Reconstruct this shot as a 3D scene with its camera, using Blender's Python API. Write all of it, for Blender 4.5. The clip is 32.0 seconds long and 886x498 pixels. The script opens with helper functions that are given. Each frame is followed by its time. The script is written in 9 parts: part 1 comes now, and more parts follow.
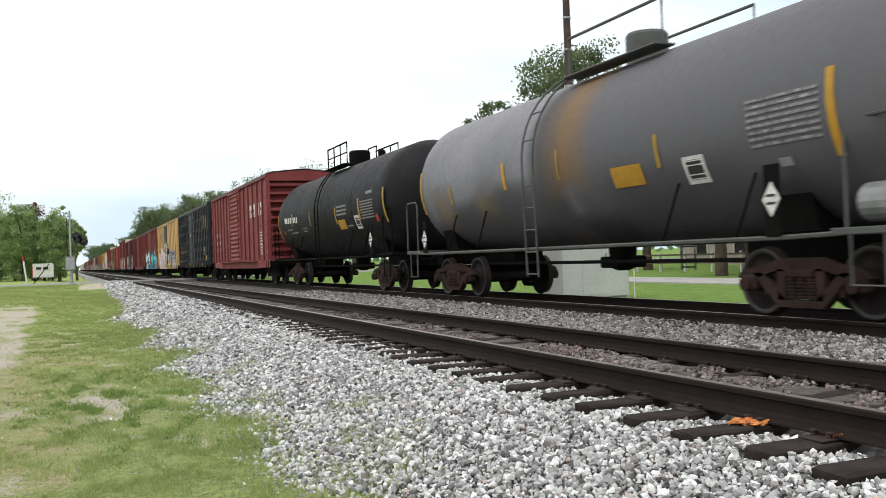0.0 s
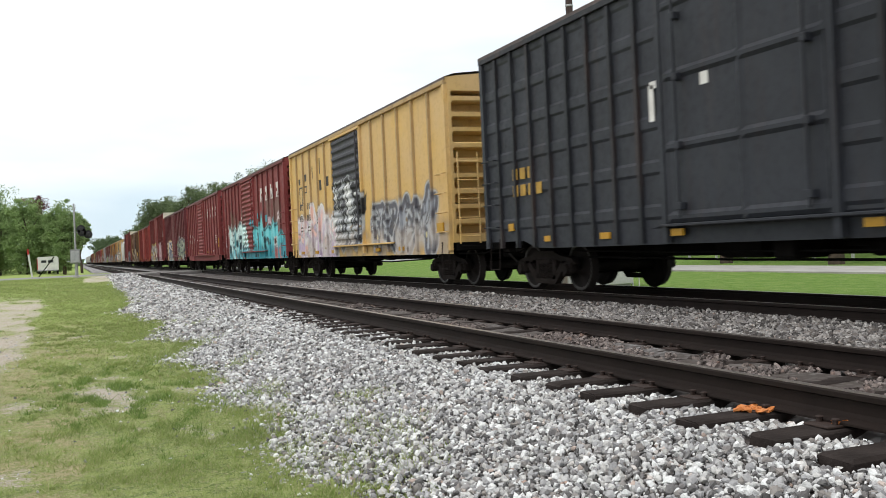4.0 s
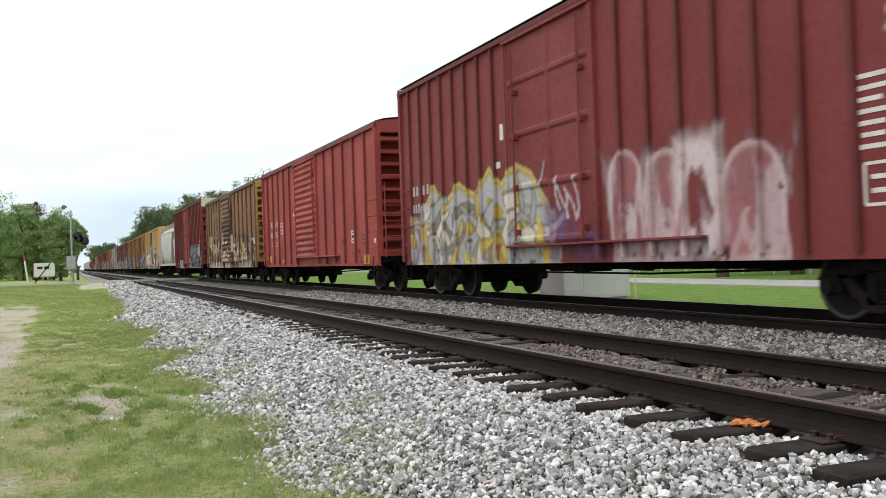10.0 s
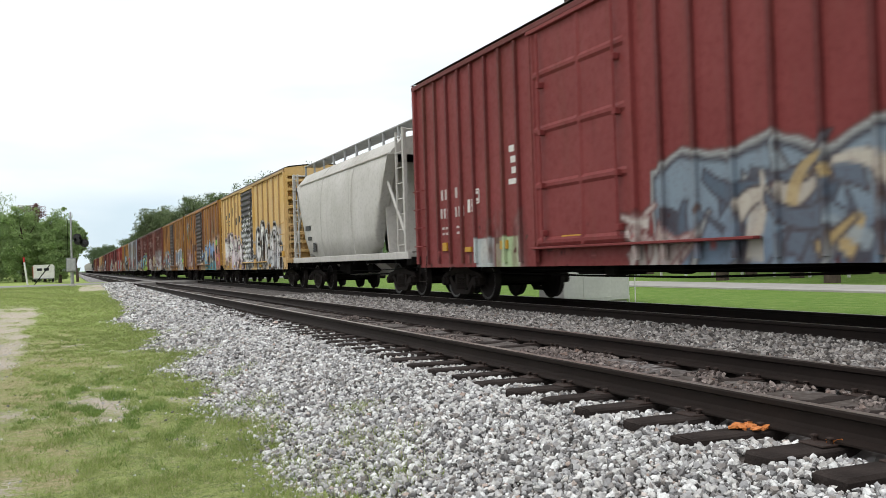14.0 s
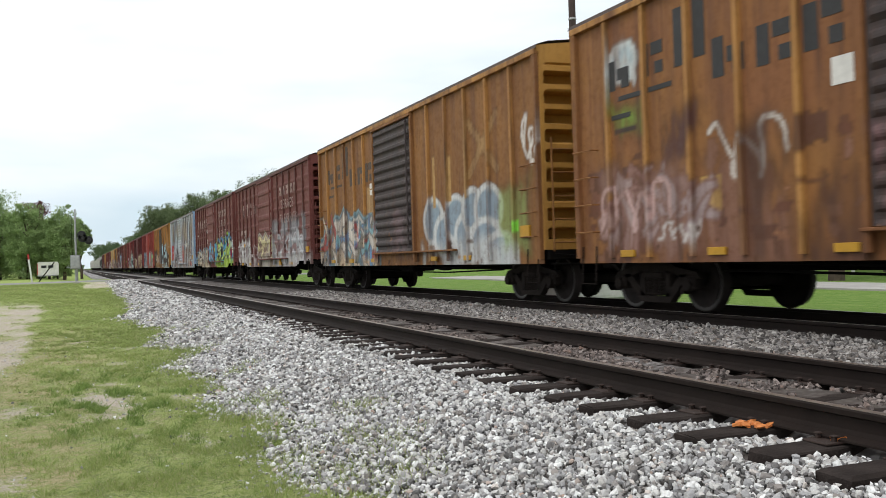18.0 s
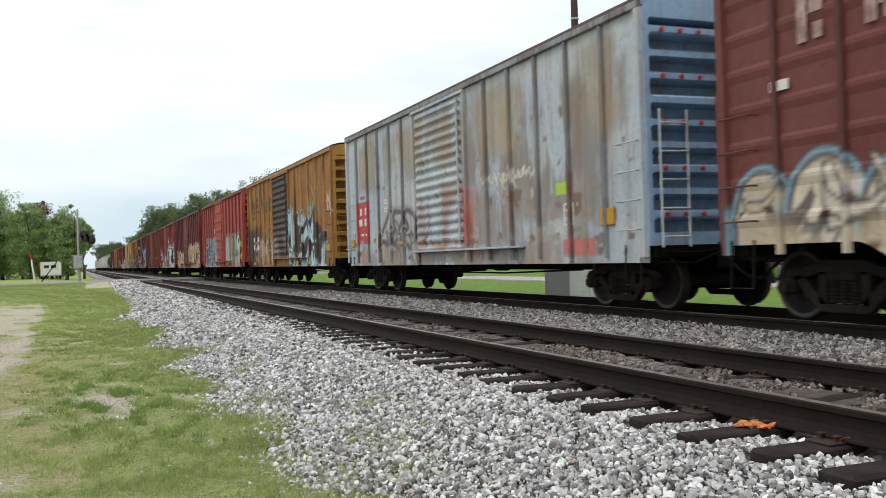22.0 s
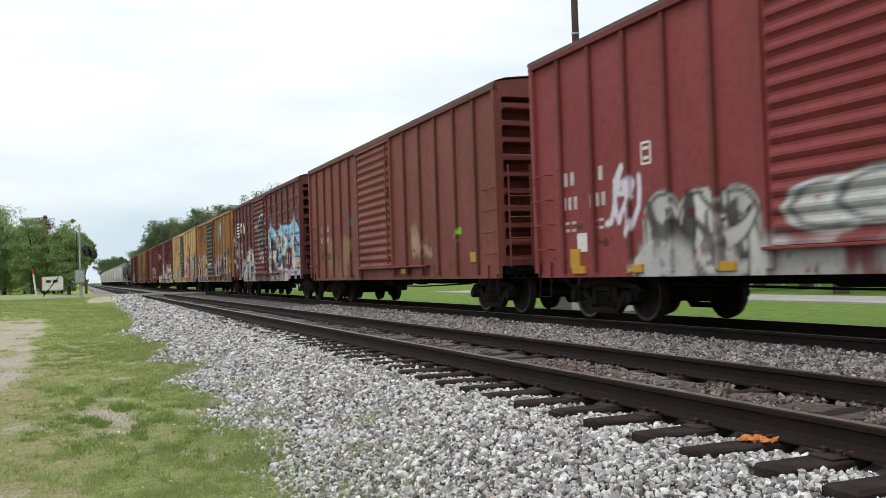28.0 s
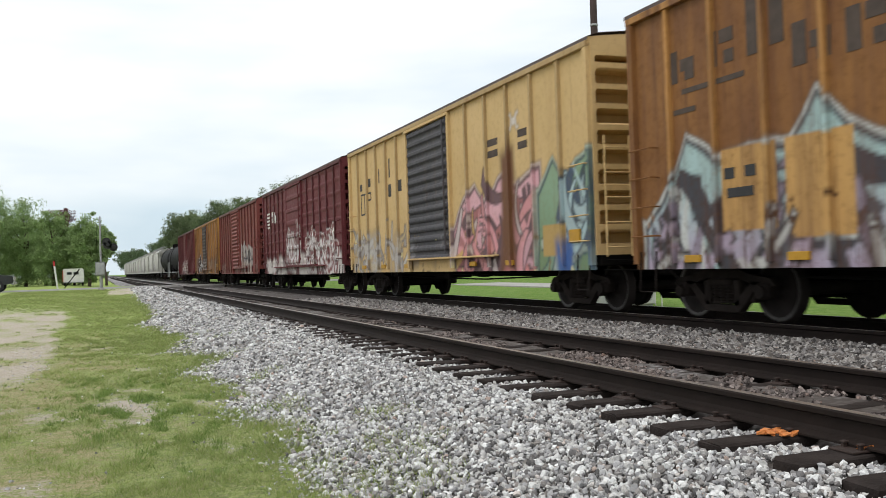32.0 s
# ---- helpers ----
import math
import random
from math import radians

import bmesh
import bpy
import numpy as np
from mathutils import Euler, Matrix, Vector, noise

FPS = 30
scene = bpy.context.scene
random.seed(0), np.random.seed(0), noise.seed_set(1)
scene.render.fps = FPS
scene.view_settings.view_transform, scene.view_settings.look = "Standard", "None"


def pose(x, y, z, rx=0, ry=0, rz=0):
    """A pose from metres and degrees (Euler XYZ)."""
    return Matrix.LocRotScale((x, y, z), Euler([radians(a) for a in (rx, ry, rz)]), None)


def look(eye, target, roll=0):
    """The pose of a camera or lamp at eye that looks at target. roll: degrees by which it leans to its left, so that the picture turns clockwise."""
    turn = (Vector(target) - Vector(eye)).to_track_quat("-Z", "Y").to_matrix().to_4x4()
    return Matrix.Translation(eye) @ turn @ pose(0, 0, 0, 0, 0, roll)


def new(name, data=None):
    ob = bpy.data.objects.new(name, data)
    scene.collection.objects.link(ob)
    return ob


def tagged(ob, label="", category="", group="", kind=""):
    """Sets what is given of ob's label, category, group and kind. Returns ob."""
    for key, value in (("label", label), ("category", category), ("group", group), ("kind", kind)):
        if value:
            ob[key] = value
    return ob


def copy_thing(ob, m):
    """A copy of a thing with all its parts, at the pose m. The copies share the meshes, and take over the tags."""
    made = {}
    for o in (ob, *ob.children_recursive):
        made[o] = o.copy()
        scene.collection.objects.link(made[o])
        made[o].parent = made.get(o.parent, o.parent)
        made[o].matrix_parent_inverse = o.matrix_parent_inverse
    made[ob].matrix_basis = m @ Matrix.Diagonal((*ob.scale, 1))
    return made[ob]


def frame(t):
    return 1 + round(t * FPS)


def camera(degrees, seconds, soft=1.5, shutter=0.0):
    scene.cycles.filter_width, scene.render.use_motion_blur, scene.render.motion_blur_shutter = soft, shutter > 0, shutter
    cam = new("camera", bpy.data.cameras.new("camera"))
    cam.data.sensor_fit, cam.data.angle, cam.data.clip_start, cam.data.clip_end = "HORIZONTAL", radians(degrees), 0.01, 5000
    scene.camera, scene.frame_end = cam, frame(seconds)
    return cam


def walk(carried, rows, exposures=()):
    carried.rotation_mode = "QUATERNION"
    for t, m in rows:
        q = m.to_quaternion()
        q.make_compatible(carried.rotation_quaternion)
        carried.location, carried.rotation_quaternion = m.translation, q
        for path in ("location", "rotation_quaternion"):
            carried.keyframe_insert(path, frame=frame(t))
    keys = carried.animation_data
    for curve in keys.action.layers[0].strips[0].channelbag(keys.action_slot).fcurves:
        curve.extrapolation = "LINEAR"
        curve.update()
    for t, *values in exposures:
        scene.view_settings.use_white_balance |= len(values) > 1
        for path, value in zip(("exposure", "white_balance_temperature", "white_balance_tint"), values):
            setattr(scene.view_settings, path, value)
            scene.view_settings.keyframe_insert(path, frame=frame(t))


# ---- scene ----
# The eye stands still beside the line; only the tripod head drifts a little.
EYE = (0.0, 0.0, 0.908)
cam = camera(51.47, 32.0, soft=0.65, shutter=0.16)
TURNS = [
    (0.0, 90.469, 2.097, -22.139),
    (0.5, 90.414, 2.085, -22.235),
    (1.0, 90.338, 2.175, -22.252),
    (1.5, 90.209, 2.189, -22.228),
    (2.0, 90.083, 2.230, -22.187),
    (2.5, 89.938, 2.320, -22.126),
    (3.0, 89.840, 2.329, -22.049),
    (3.5, 89.844, 2.542, -21.972),
    (5.5, 89.835, 2.523, -21.732),
    (6.0, 89.827, 2.497, -21.881),
    (6.5, 89.766, 2.367, -22.003),
    (7.0, 89.742, 2.377, -22.021),
    (7.5, 89.726, 2.303, -21.988),
    (8.0, 89.696, 2.203, -21.929),
    (8.5, 89.730, 2.227, -21.878),
    (9.0, 89.901, 2.101, -21.911),
    (9.5, 90.175, 1.949, -22.013),
    (10.0, 90.497, 1.961, -22.080),
    (10.5, 90.664, 2.014, -22.106),
    (11.0, 90.695, 2.086, -22.134),
    (11.5, 90.626, 2.090, -22.089),
    (12.0, 90.525, 2.094, -22.059),
    (12.5, 90.463, 2.074, -22.038),
    (13.0, 90.467, 1.886, -22.023),
    (13.5, 90.573, 1.877, -22.055),
    (14.0, 90.666, 1.820, -22.099),
    (14.5, 90.645, 1.778, -22.067),
    (16.5, 90.124, 1.821, -21.860),
    (17.0, 90.182, 1.661, -21.828),
    (17.5, 90.322, 1.824, -21.854),
    (18.0, 90.513, 1.786, -21.870),
    (18.5, 90.677, 1.920, -21.896),
    (19.0, 90.779, 1.949, -21.903),
    (19.5, 90.777, 1.927, -21.909),
    (20.0, 90.731, 1.916, -21.900),
    (20.5, 90.680, 1.909, -21.862),
    (21.0, 90.596, 1.850, -21.811),
    (21.5, 90.543, 1.792, -21.756),
    (22.0, 90.515, 1.777, -21.729),
    (22.5, 90.499, 1.853, -21.651),
    (23.0, 90.441, 1.862, -21.643),
    (23.5, 90.408, 1.793, -21.695),
    (24.0, 90.475, 1.808, -21.758),
    (24.5, 90.557, 1.749, -21.744),
    (25.0, 90.655, 1.713, -21.675),
    (25.5, 90.932, 1.567, -21.538),
    (27.5, 91.505, 1.910, -21.629),
    (28.0, 91.402, 1.864, -21.625),
    (28.5, 91.294, 1.883, -21.607),
    (29.0, 91.223, 1.929, -21.487),
    (29.5, 91.176, 1.949, -21.252),
    (30.0, 91.077, 1.883, -20.957),
    (30.5, 91.003, 1.974, -20.648),
    (31.0, 90.994, 1.935, -20.467),
    (31.5, 90.985, 1.836, -20.462),
    (32.0, 90.964, 1.809, -20.520),
]
walk(cam, [(t, pose(*EYE, rx, ry, rz)) for t, rx, ry, rz in TURNS], exposures=[(0.0, 0.34), (3.0, 0.29), (9.0, 0.29), (14.0, 0.25), (18.0, 0.20), (22.0, 0.18), (28.0, 0.13), (32.0, 0.13)])
# ---- sky and light: a bright overcast day ----
SUN_UP, SUN_TURN = radians(56), radians(244)
world = bpy.data.worlds.new("sky")
scene.world = world
world.use_nodes = True
wt = world.node_tree
wt.nodes.clear()
w_out = wt.nodes.new("ShaderNodeOutputWorld")
w_bg = wt.nodes.new("ShaderNodeBackground")
w_sky = wt.nodes.new("ShaderNodeTexSky")
w_sky.sky_type, w_sky.sun_disc = "NISHITA", False
w_sky.sun_elevation, w_sky.sun_rotation = SUN_UP, SUN_TURN
w_sky.air_density, w_sky.dust_density = 1.0, 2.0
w_gain = wt.nodes.new("ShaderNodeMix")
w_gain.data_type, w_gain.blend_type = "RGBA", "MULTIPLY"
w_gain.inputs["Factor"].default_value = 1.0
w_gain.inputs["B"].default_value = (1.25, 1.25, 1.25, 1)
w_co = wt.nodes.new("ShaderNodeTexCoord")
w_map = wt.nodes.new("ShaderNodeMapping")
w_map.inputs["Scale"].default_value = (1.2, 1.2, 4.5)
w_noise = wt.nodes.new("ShaderNodeTexNoise")
w_noise.inputs["Scale"].default_value, w_noise.inputs["Detail"].default_value = 1.7, 5.0
w_noise.inputs["Roughness"].default_value = 0.48
w_ramp = wt.nodes.new("ShaderNodeValToRGB")
w_ramp.color_ramp.elements[0].position, w_ramp.color_ramp.elements[0].color = 0.38, (6.3, 7.6, 8.5, 1)
w_ramp.color_ramp.elements[1].position, w_ramp.color_ramp.elements[1].color = 0.74, (11.2, 11.2, 11.1, 1)
w_mix = wt.nodes.new("ShaderNodeMix")
w_mix.data_type = "RGBA"
w_mix.inputs["Factor"].default_value = 0.88
wt.links.new(w_sky.outputs[0], w_gain.inputs["A"])
wt.links.new(w_co.outputs["Generated"], w_map.inputs["Vector"])
wt.links.new(w_map.outputs[0], w_noise.inputs["Vector"])
w_xyz = wt.nodes.new("ShaderNodeSeparateXYZ")
wt.links.new(w_co.outputs["Generated"], w_xyz.inputs[0])
w_high = wt.nodes.new("ShaderNodeMath")
w_high.operation, w_high.inputs[1].default_value = "MULTIPLY_ADD", 0.6
wt.links.new(w_xyz.outputs["Z"], w_high.inputs[0])
wt.links.new(w_noise.outputs["Fac"], w_high.inputs[2])
wt.links.new(w_high.outputs[0], w_ramp.inputs[0])
wt.links.new(w_gain.outputs["Result"], w_mix.inputs["A"])
wt.links.new(w_ramp.outputs[0], w_mix.inputs["B"])
wt.links.new(w_mix.outputs["Result"], w_bg.inputs["Color"])
w_bg.inputs["Strength"].default_value = 0.1
wt.links.new(w_bg.outputs[0], w_out.inputs[0])

sun = new("sun", bpy.data.lights.new("sun", "SUN"))
sun.data.energy, sun.data.angle, sun.data.color = 1.0, radians(22), (1.0, 0.97, 0.93)
sun.matrix_world = look((0, 0, 0), (-math.sin(SUN_TURN) * math.cos(SUN_UP), -math.cos(SUN_TURN) * math.cos(SUN_UP), -math.sin(SUN_UP)))
# ---- materials ----
def mix_node(nt, fac, a, b, blend="MIX"):
    n = nt.nodes.new("ShaderNodeMix")
    n.data_type, n.blend_type = "RGBA", blend
    for socket, value in (("Factor", fac), ("A", a), ("B", b)):
        if isinstance(value, bpy.types.NodeSocket):
            nt.links.new(value, n.inputs[socket])
        elif socket == "Factor":
            n.inputs[socket].default_value = value
        else:
            n.inputs[socket].default_value = (*value[:3], 1)
    return n.outputs["Result"]


def noise_node(nt, vec, scale, detail=4.0, rough=0.55, stretch=None, shift=None):
    if stretch or shift:
        m = nt.nodes.new("ShaderNodeMapping")
        m.inputs["Scale"].default_value = stretch or (1, 1, 1)
        m.inputs["Location"].default_value = shift or (0, 0, 0)
        nt.links.new(vec, m.inputs["Vector"])
        vec = m.outputs[0]
    n = nt.nodes.new("ShaderNodeTexNoise")
    n.inputs["Scale"].default_value, n.inputs["Detail"].default_value, n.inputs["Roughness"].default_value = scale, detail, rough
    nt.links.new(vec, n.inputs["Vector"])
    return n.outputs["Fac"]


def ramp_node(nt, fac, stops):
    n = nt.nodes.new("ShaderNodeValToRGB")
    e = n.color_ramp.elements
    while len(e) < len(stops):
        e.new(0.5)
    for k, (at, c) in enumerate(stops):
        e[k].position = at
        e[k].color = (c, c, c, 1) if isinstance(c, (int, float)) else (*c[:3], 1)
    nt.links.new(fac, n.inputs[0])
    return n.outputs[0]


def bump_node(nt, height, strength, distance):
    n = nt.nodes.new("ShaderNodeBump")
    n.inputs["Strength"].default_value, n.inputs["Distance"].default_value = strength, distance
    nt.links.new(height, n.inputs["Height"])
    return n.outputs[0]


def start_mat(name, rough=0.6, metal=0.0, spec=0.5):
    m = bpy.data.materials.new(name)
    m.use_nodes = True
    nt = m.node_tree
    b = nt.nodes["Principled BSDF"]
    b.inputs["Roughness"].default_value, b.inputs["Metallic"].default_value = rough, metal
    b.inputs["Specular IOR Level"].default_value = spec
    co = nt.nodes.new("ShaderNodeTexCoord")
    return m, nt, b, co.outputs["Object"]


def plain_mat(name, col, rough=0.6, metal=0.0, vary=0.3, scale=6.0, bump=0.15, dark=None, spec=0.4):
    """A surface of one colour with soft blotches, fine grain and slight relief."""
    m, nt, b, co = start_mat(name, rough, metal, spec)
    n1, n2 = noise_node(nt, co, scale), noise_node(nt, co, scale * 9, 3)
    low = dark or tuple(c * (1 - vary) for c in col)
    c1 = mix_node(nt, ramp_node(nt, n1, [(0.35, 0.0), (0.68, 1.0)]), low, col)
    c2 = mix_node(nt, ramp_node(nt, n2, [(0.3, 0.0), (0.75, 0.35)]), c1, tuple(c * 0.6 for c in col))
    nt.links.new(c2, b.inputs["Base Color"])
    nt.links.new(bump_node(nt, n2, bump, 0.01), b.inputs["Normal"])
    return m


def car_mat(name, col, fade=None, rust=0.25, rust_col=(0.10, 0.045, 0.025), grime=0.3, seed=0.0, rough=0.62, spec=0.25):
    """Weathered freight-car paint: faded blotches, vertical streaks, grime, and the sprayed paint kept in the mesh colours."""
    m, nt, b, co = start_mat(name, rough, 0.0, spec)
    sh = (seed * 3.1, seed * 7.7, seed * 1.3)
    big = noise_node(nt, co, 0.55, 4, 0.6, shift=sh)
    streak = noise_node(nt, co, 1.0, 5, 0.62, stretch=(3.0, 3.2, 0.28), shift=sh)
    fine = noise_node(nt, co, 9.0, 6, 0.7, shift=sh)
    fade = fade or tuple(min(1, c * 1.16 + 0.006) for c in col)
    c1 = mix_node(nt, ramp_node(nt, big, [(0.38, 0.0), (0.66, 1.0)]), col, fade)
    at = nt.nodes.new("ShaderNodeAttribute")
    at.attribute_name = "paint"
    aw = nt.nodes.new("ShaderNodeAttribute")
    aw.attribute_name = "cover"
    c2 = mix_node(nt, aw.outputs["Fac"], c1, at.outputs["Color"])
    c3 = mix_node(nt, ramp_node(nt, streak, [(0.62 - 0.35 * rust, 0.0), (0.86 - 0.2 * rust, min(1.0, rust * 1.6))]), c2, rust_col)
    runs = noise_node(nt, co, 1.0, 4, 0.6, stretch=(9.0, 11.0, 0.55), shift=sh)
    c3 = mix_node(nt, ramp_node(nt, runs, [(0.66 - 0.18 * rust, 0.0), (0.80 - 0.1 * rust, min(0.9, 0.15 + rust * 1.3))]), c3, tuple(0.6 * c for c in rust_col))
    c4 = mix_node(nt, ramp_node(nt, fine, [(0.50, 0.0), (0.74, grime)]), c3, tuple(c * 0.45 for c in col))
    nt.links.new(c4, b.inputs["Base Color"])
    r = ramp_node(nt, fine, [(0.3, rough - 0.1), (0.7, rough + 0.15)])
    nt.links.new(r, b.inputs["Roughness"])
    nt.links.new(bump_node(nt, big, 0.05, 0.05), b.inputs["Normal"])
    return m


MAT = {
    "rail": plain_mat("rail_side_rust", (0.019, 0.013, 0.011), 0.75, 0.0, 0.35, 3.0, 0.2, spec=0.15),
    "railtop": plain_mat("rail_running_surface", (0.42, 0.37, 0.34), 0.38, 0.85, 0.25, 4.0, 0.05),
    "tie": plain_mat("creosoted_wood", (0.046, 0.037, 0.034), 0.88, 0.0, 0.5, 5.0, 0.8, spec=0.1),
    "plate": plain_mat("rusty_plate", (0.040, 0.024, 0.019), 0.8, 0.0, 0.4, 8.0, 0.3),
    "truck": plain_mat("grimy_cast_steel", (0.024, 0.019, 0.017), 0.85, 0.0, 0.45, 4.0, 0.3, spec=0.1),
    "truckrust": plain_mat("rust_brown_cast_steel", (0.046, 0.029, 0.025), 0.85, 0.0, 0.4, 4.0, 0.3, spec=0.08),
    "wheel": plain_mat("wheel_steel", (0.024, 0.020, 0.019), 0.8, 0.0, 0.4, 5.0, 0.2, spec=0.1),
    "tread": plain_mat("worn_wheel_rim", (0.05, 0.045, 0.043), 0.5, 0.4, 0.3, 5.0, 0.05),
    "under": plain_mat("underframe_black", (0.009, 0.0082, 0.0078), 0.85, 0.0, 0.4, 4.0, 0.2, spec=0.05),
    "white": plain_mat("white_stencil", (0.72, 0.71, 0.68), 0.6, 0.0, 0.22, 9.0, 0.05),
    "black": plain_mat("black_stencil", (0.03, 0.03, 0.032), 0.6, 0.0, 0.3, 9.0, 0.05),
    "yellow": plain_mat("yellow_reflector", (0.50, 0.27, 0.02), 0.5, 0.0, 0.2, 9.0, 0.05),
    "greygal": plain_mat("galvanised_steel", (0.42, 0.43, 0.44), 0.5, 0.4, 0.25, 6.0, 0.1),
    "pole": plain_mat("tarred_pole_wood", (0.075, 0.050, 0.045), 0.8, 0.0, 0.4, 3.0, 0.4),
    "asphalt": plain_mat("worn_asphalt", (0.27, 0.27, 0.27), 0.9, 0.0, 0.3, 1.5, 0.4),
    "concrete": plain_mat("pale_concrete", (0.42, 0.41, 0.39), 0.85, 0.0, 0.25, 1.2, 0.3),
    "fence": plain_mat("white_fence_paint", (0.7, 0.7, 0.68), 0.6, 0.0, 0.2, 3.0, 0.1),
    "red": plain_mat("red_paint", (0.45, 0.03, 0.025), 0.5, 0.0, 0.2, 4.0, 0.05),
    "glass": plain_mat("dark_window_glass", (0.02, 0.022, 0.025), 0.08, 0.0, 0.2, 2.0, 0.0, spec=0.6),
    "bark": plain_mat("bark", (0.10, 0.075, 0.055), 0.9, 0.0, 0.5, 3.0, 0.6),
    "rubber": plain_mat("tyre_rubber", (0.025, 0.025, 0.026), 0.8, 0.0, 0.2, 8.0, 0.1),
    "chrome": plain_mat("chrome", (0.6, 0.6, 0.6), 0.15, 1.0, 0.1, 4.0, 0.0),
}


def leaf_mat(name, cols):
    m, nt, b, co = start_mat(name, 0.6, 0.0, 0.25)
    g = nt.nodes.new("ShaderNodeNewGeometry")
    base = ramp_node(nt, g.outputs["Random Per Island"], [(k / max(1, len(cols) - 1), c) for k, c in enumerate(cols)])
    c = mix_node(nt, ramp_node(nt, noise_node(nt, co, 0.35), [(0.35, 0.0), (0.7, 0.5)]), base, tuple(v * 0.7 for v in cols[0]))
    nt.links.new(c, b.inputs["Base Color"])
    tr = nt.nodes.new("ShaderNodeBsdfTranslucent")
    nt.links.new(c, tr.inputs["Color"])
    mx = nt.nodes.new("ShaderNodeMixShader")
    mx.inputs[0].default_value = 0.48
    nt.links.new(b.outputs[0], mx.inputs[1])
    nt.links.new(tr.outputs[0], mx.inputs[2])
    nt.links.new(mx.outputs[0], nt.nodes["Material Output"].inputs[0])
    return m


MAT["leaf"] = leaf_mat("leaves", [(0.09, 0.13, 0.065), (0.15, 0.20, 0.095), (0.24, 0.29, 0.15)])
MAT["leaf_fresh"] = leaf_mat("fresh_leaves", [(0.20, 0.29, 0.12), (0.30, 0.42, 0.17), (0.42, 0.54, 0.24)])
MAT["leaf_far"] = leaf_mat("far_leaves", [(0.11, 0.16, 0.08), (0.14, 0.20, 0.10), (0.18, 0.25, 0.13)])
MAT["grass"] = leaf_mat("grass_blades", [(0.21, 0.29, 0.08), (0.30, 0.385, 0.115), (0.37, 0.43, 0.16), (0.50, 0.47, 0.28)])
MAT["weed"] = leaf_mat("weed_leaves", [(0.14, 0.22, 0.055), (0.22, 0.32, 0.085), (0.30, 0.40, 0.13)])
MAT["leaf_red"] = leaf_mat("dark_red_leaves", [(0.10, 0.04, 0.045), (0.16, 0.07, 0.07), (0.22, 0.11, 0.10)])
MAT["dry_grass"] = leaf_mat("dry_grass_blades", [(0.24, 0.28, 0.10), (0.34, 0.34, 0.155), (0.45, 0.39, 0.22), (0.54, 0.47, 0.31)])


def stone_mat(name="crushed_granite", tint=(1.0, 1.0, 1.0), dirt=0.45):
    m, nt, b, co = start_mat(name, 0.85, 0.0, 0.3)
    g = nt.nodes.new("ShaderNodeNewGeometry")
    tones = [(0.0, (0.05, 0.047, 0.047)), (0.14, (0.17, 0.16, 0.165)), (0.22, (0.28, 0.25, 0.235)), (0.32, (0.30, 0.295, 0.31)), (0.5, (0.44, 0.43, 0.445)), (0.64, (0.54, 0.52, 0.51)), (0.82, (0.69, 0.685, 0.70)), (0.96, (0.88, 0.88, 0.89)), (1.0, (0.42, 0.30, 0.25))]
    base = ramp_node(nt, g.outputs["Random Per Island"], [(at, tuple(v * w for v, w in zip(c, tint))) for at, c in tones])
    c = mix_node(nt, ramp_node(nt, noise_node(nt, co, 38.0, 5, 0.7), [(0.42, 0.0), (0.66, dirt)]), base, tuple(0.22 * w for w in tint))
    nt.links.new(c, b.inputs["Base Color"])
    nt.links.new(bump_node(nt, noise_node(nt, co, 60.0, 3), 0.5, 0.012), b.inputs["Normal"])
    return m


def ballast_mat():
    """The bed under and beyond the single stones: cells of stone size with the shade in their gaps painted dark;
    browner between the rails.
    """
    m, nt, b, co = start_mat("ballast_bed", 0.9, 0.0, 0.25)
    v = nt.nodes.new("ShaderNodeTexVoronoi")
    v.inputs["Scale"].default_value = 17.0
    nt.links.new(co, v.inputs["Vector"])
    s = nt.nodes.new("ShaderNodeSeparateColor")
    nt.links.new(v.outputs["Color"], s.inputs[0])
    base = ramp_node(nt, s.outputs[0], [(0.0, (0.16, 0.155, 0.16)), (0.3, (0.33, 0.325, 0.33)), (0.7, (0.46, 0.455, 0.46)), (1.0, (0.56, 0.55, 0.55))])
    gap_shade = ramp_node(nt, v.outputs["Distance"], [(0.30, 0.0), (0.62, 0.85)])
    c = mix_node(nt, gap_shade, base, (0.07, 0.065, 0.065))
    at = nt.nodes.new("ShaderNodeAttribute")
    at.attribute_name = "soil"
    # brown of the soil; also paints the shade under the train and between near stones
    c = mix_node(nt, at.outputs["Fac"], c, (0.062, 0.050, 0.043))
    c = mix_node(nt, ramp_node(nt, noise_node(nt, co, 0.9), [(0.45, 0.0), (0.75, 0.3)]), c, (0.2, 0.18, 0.165))
    nt.links.new(c, b.inputs["Base Color"])
    nt.links.new(bump_node(nt, v.outputs["Distance"], -0.7, 0.04), b.inputs["Normal"])
    return m


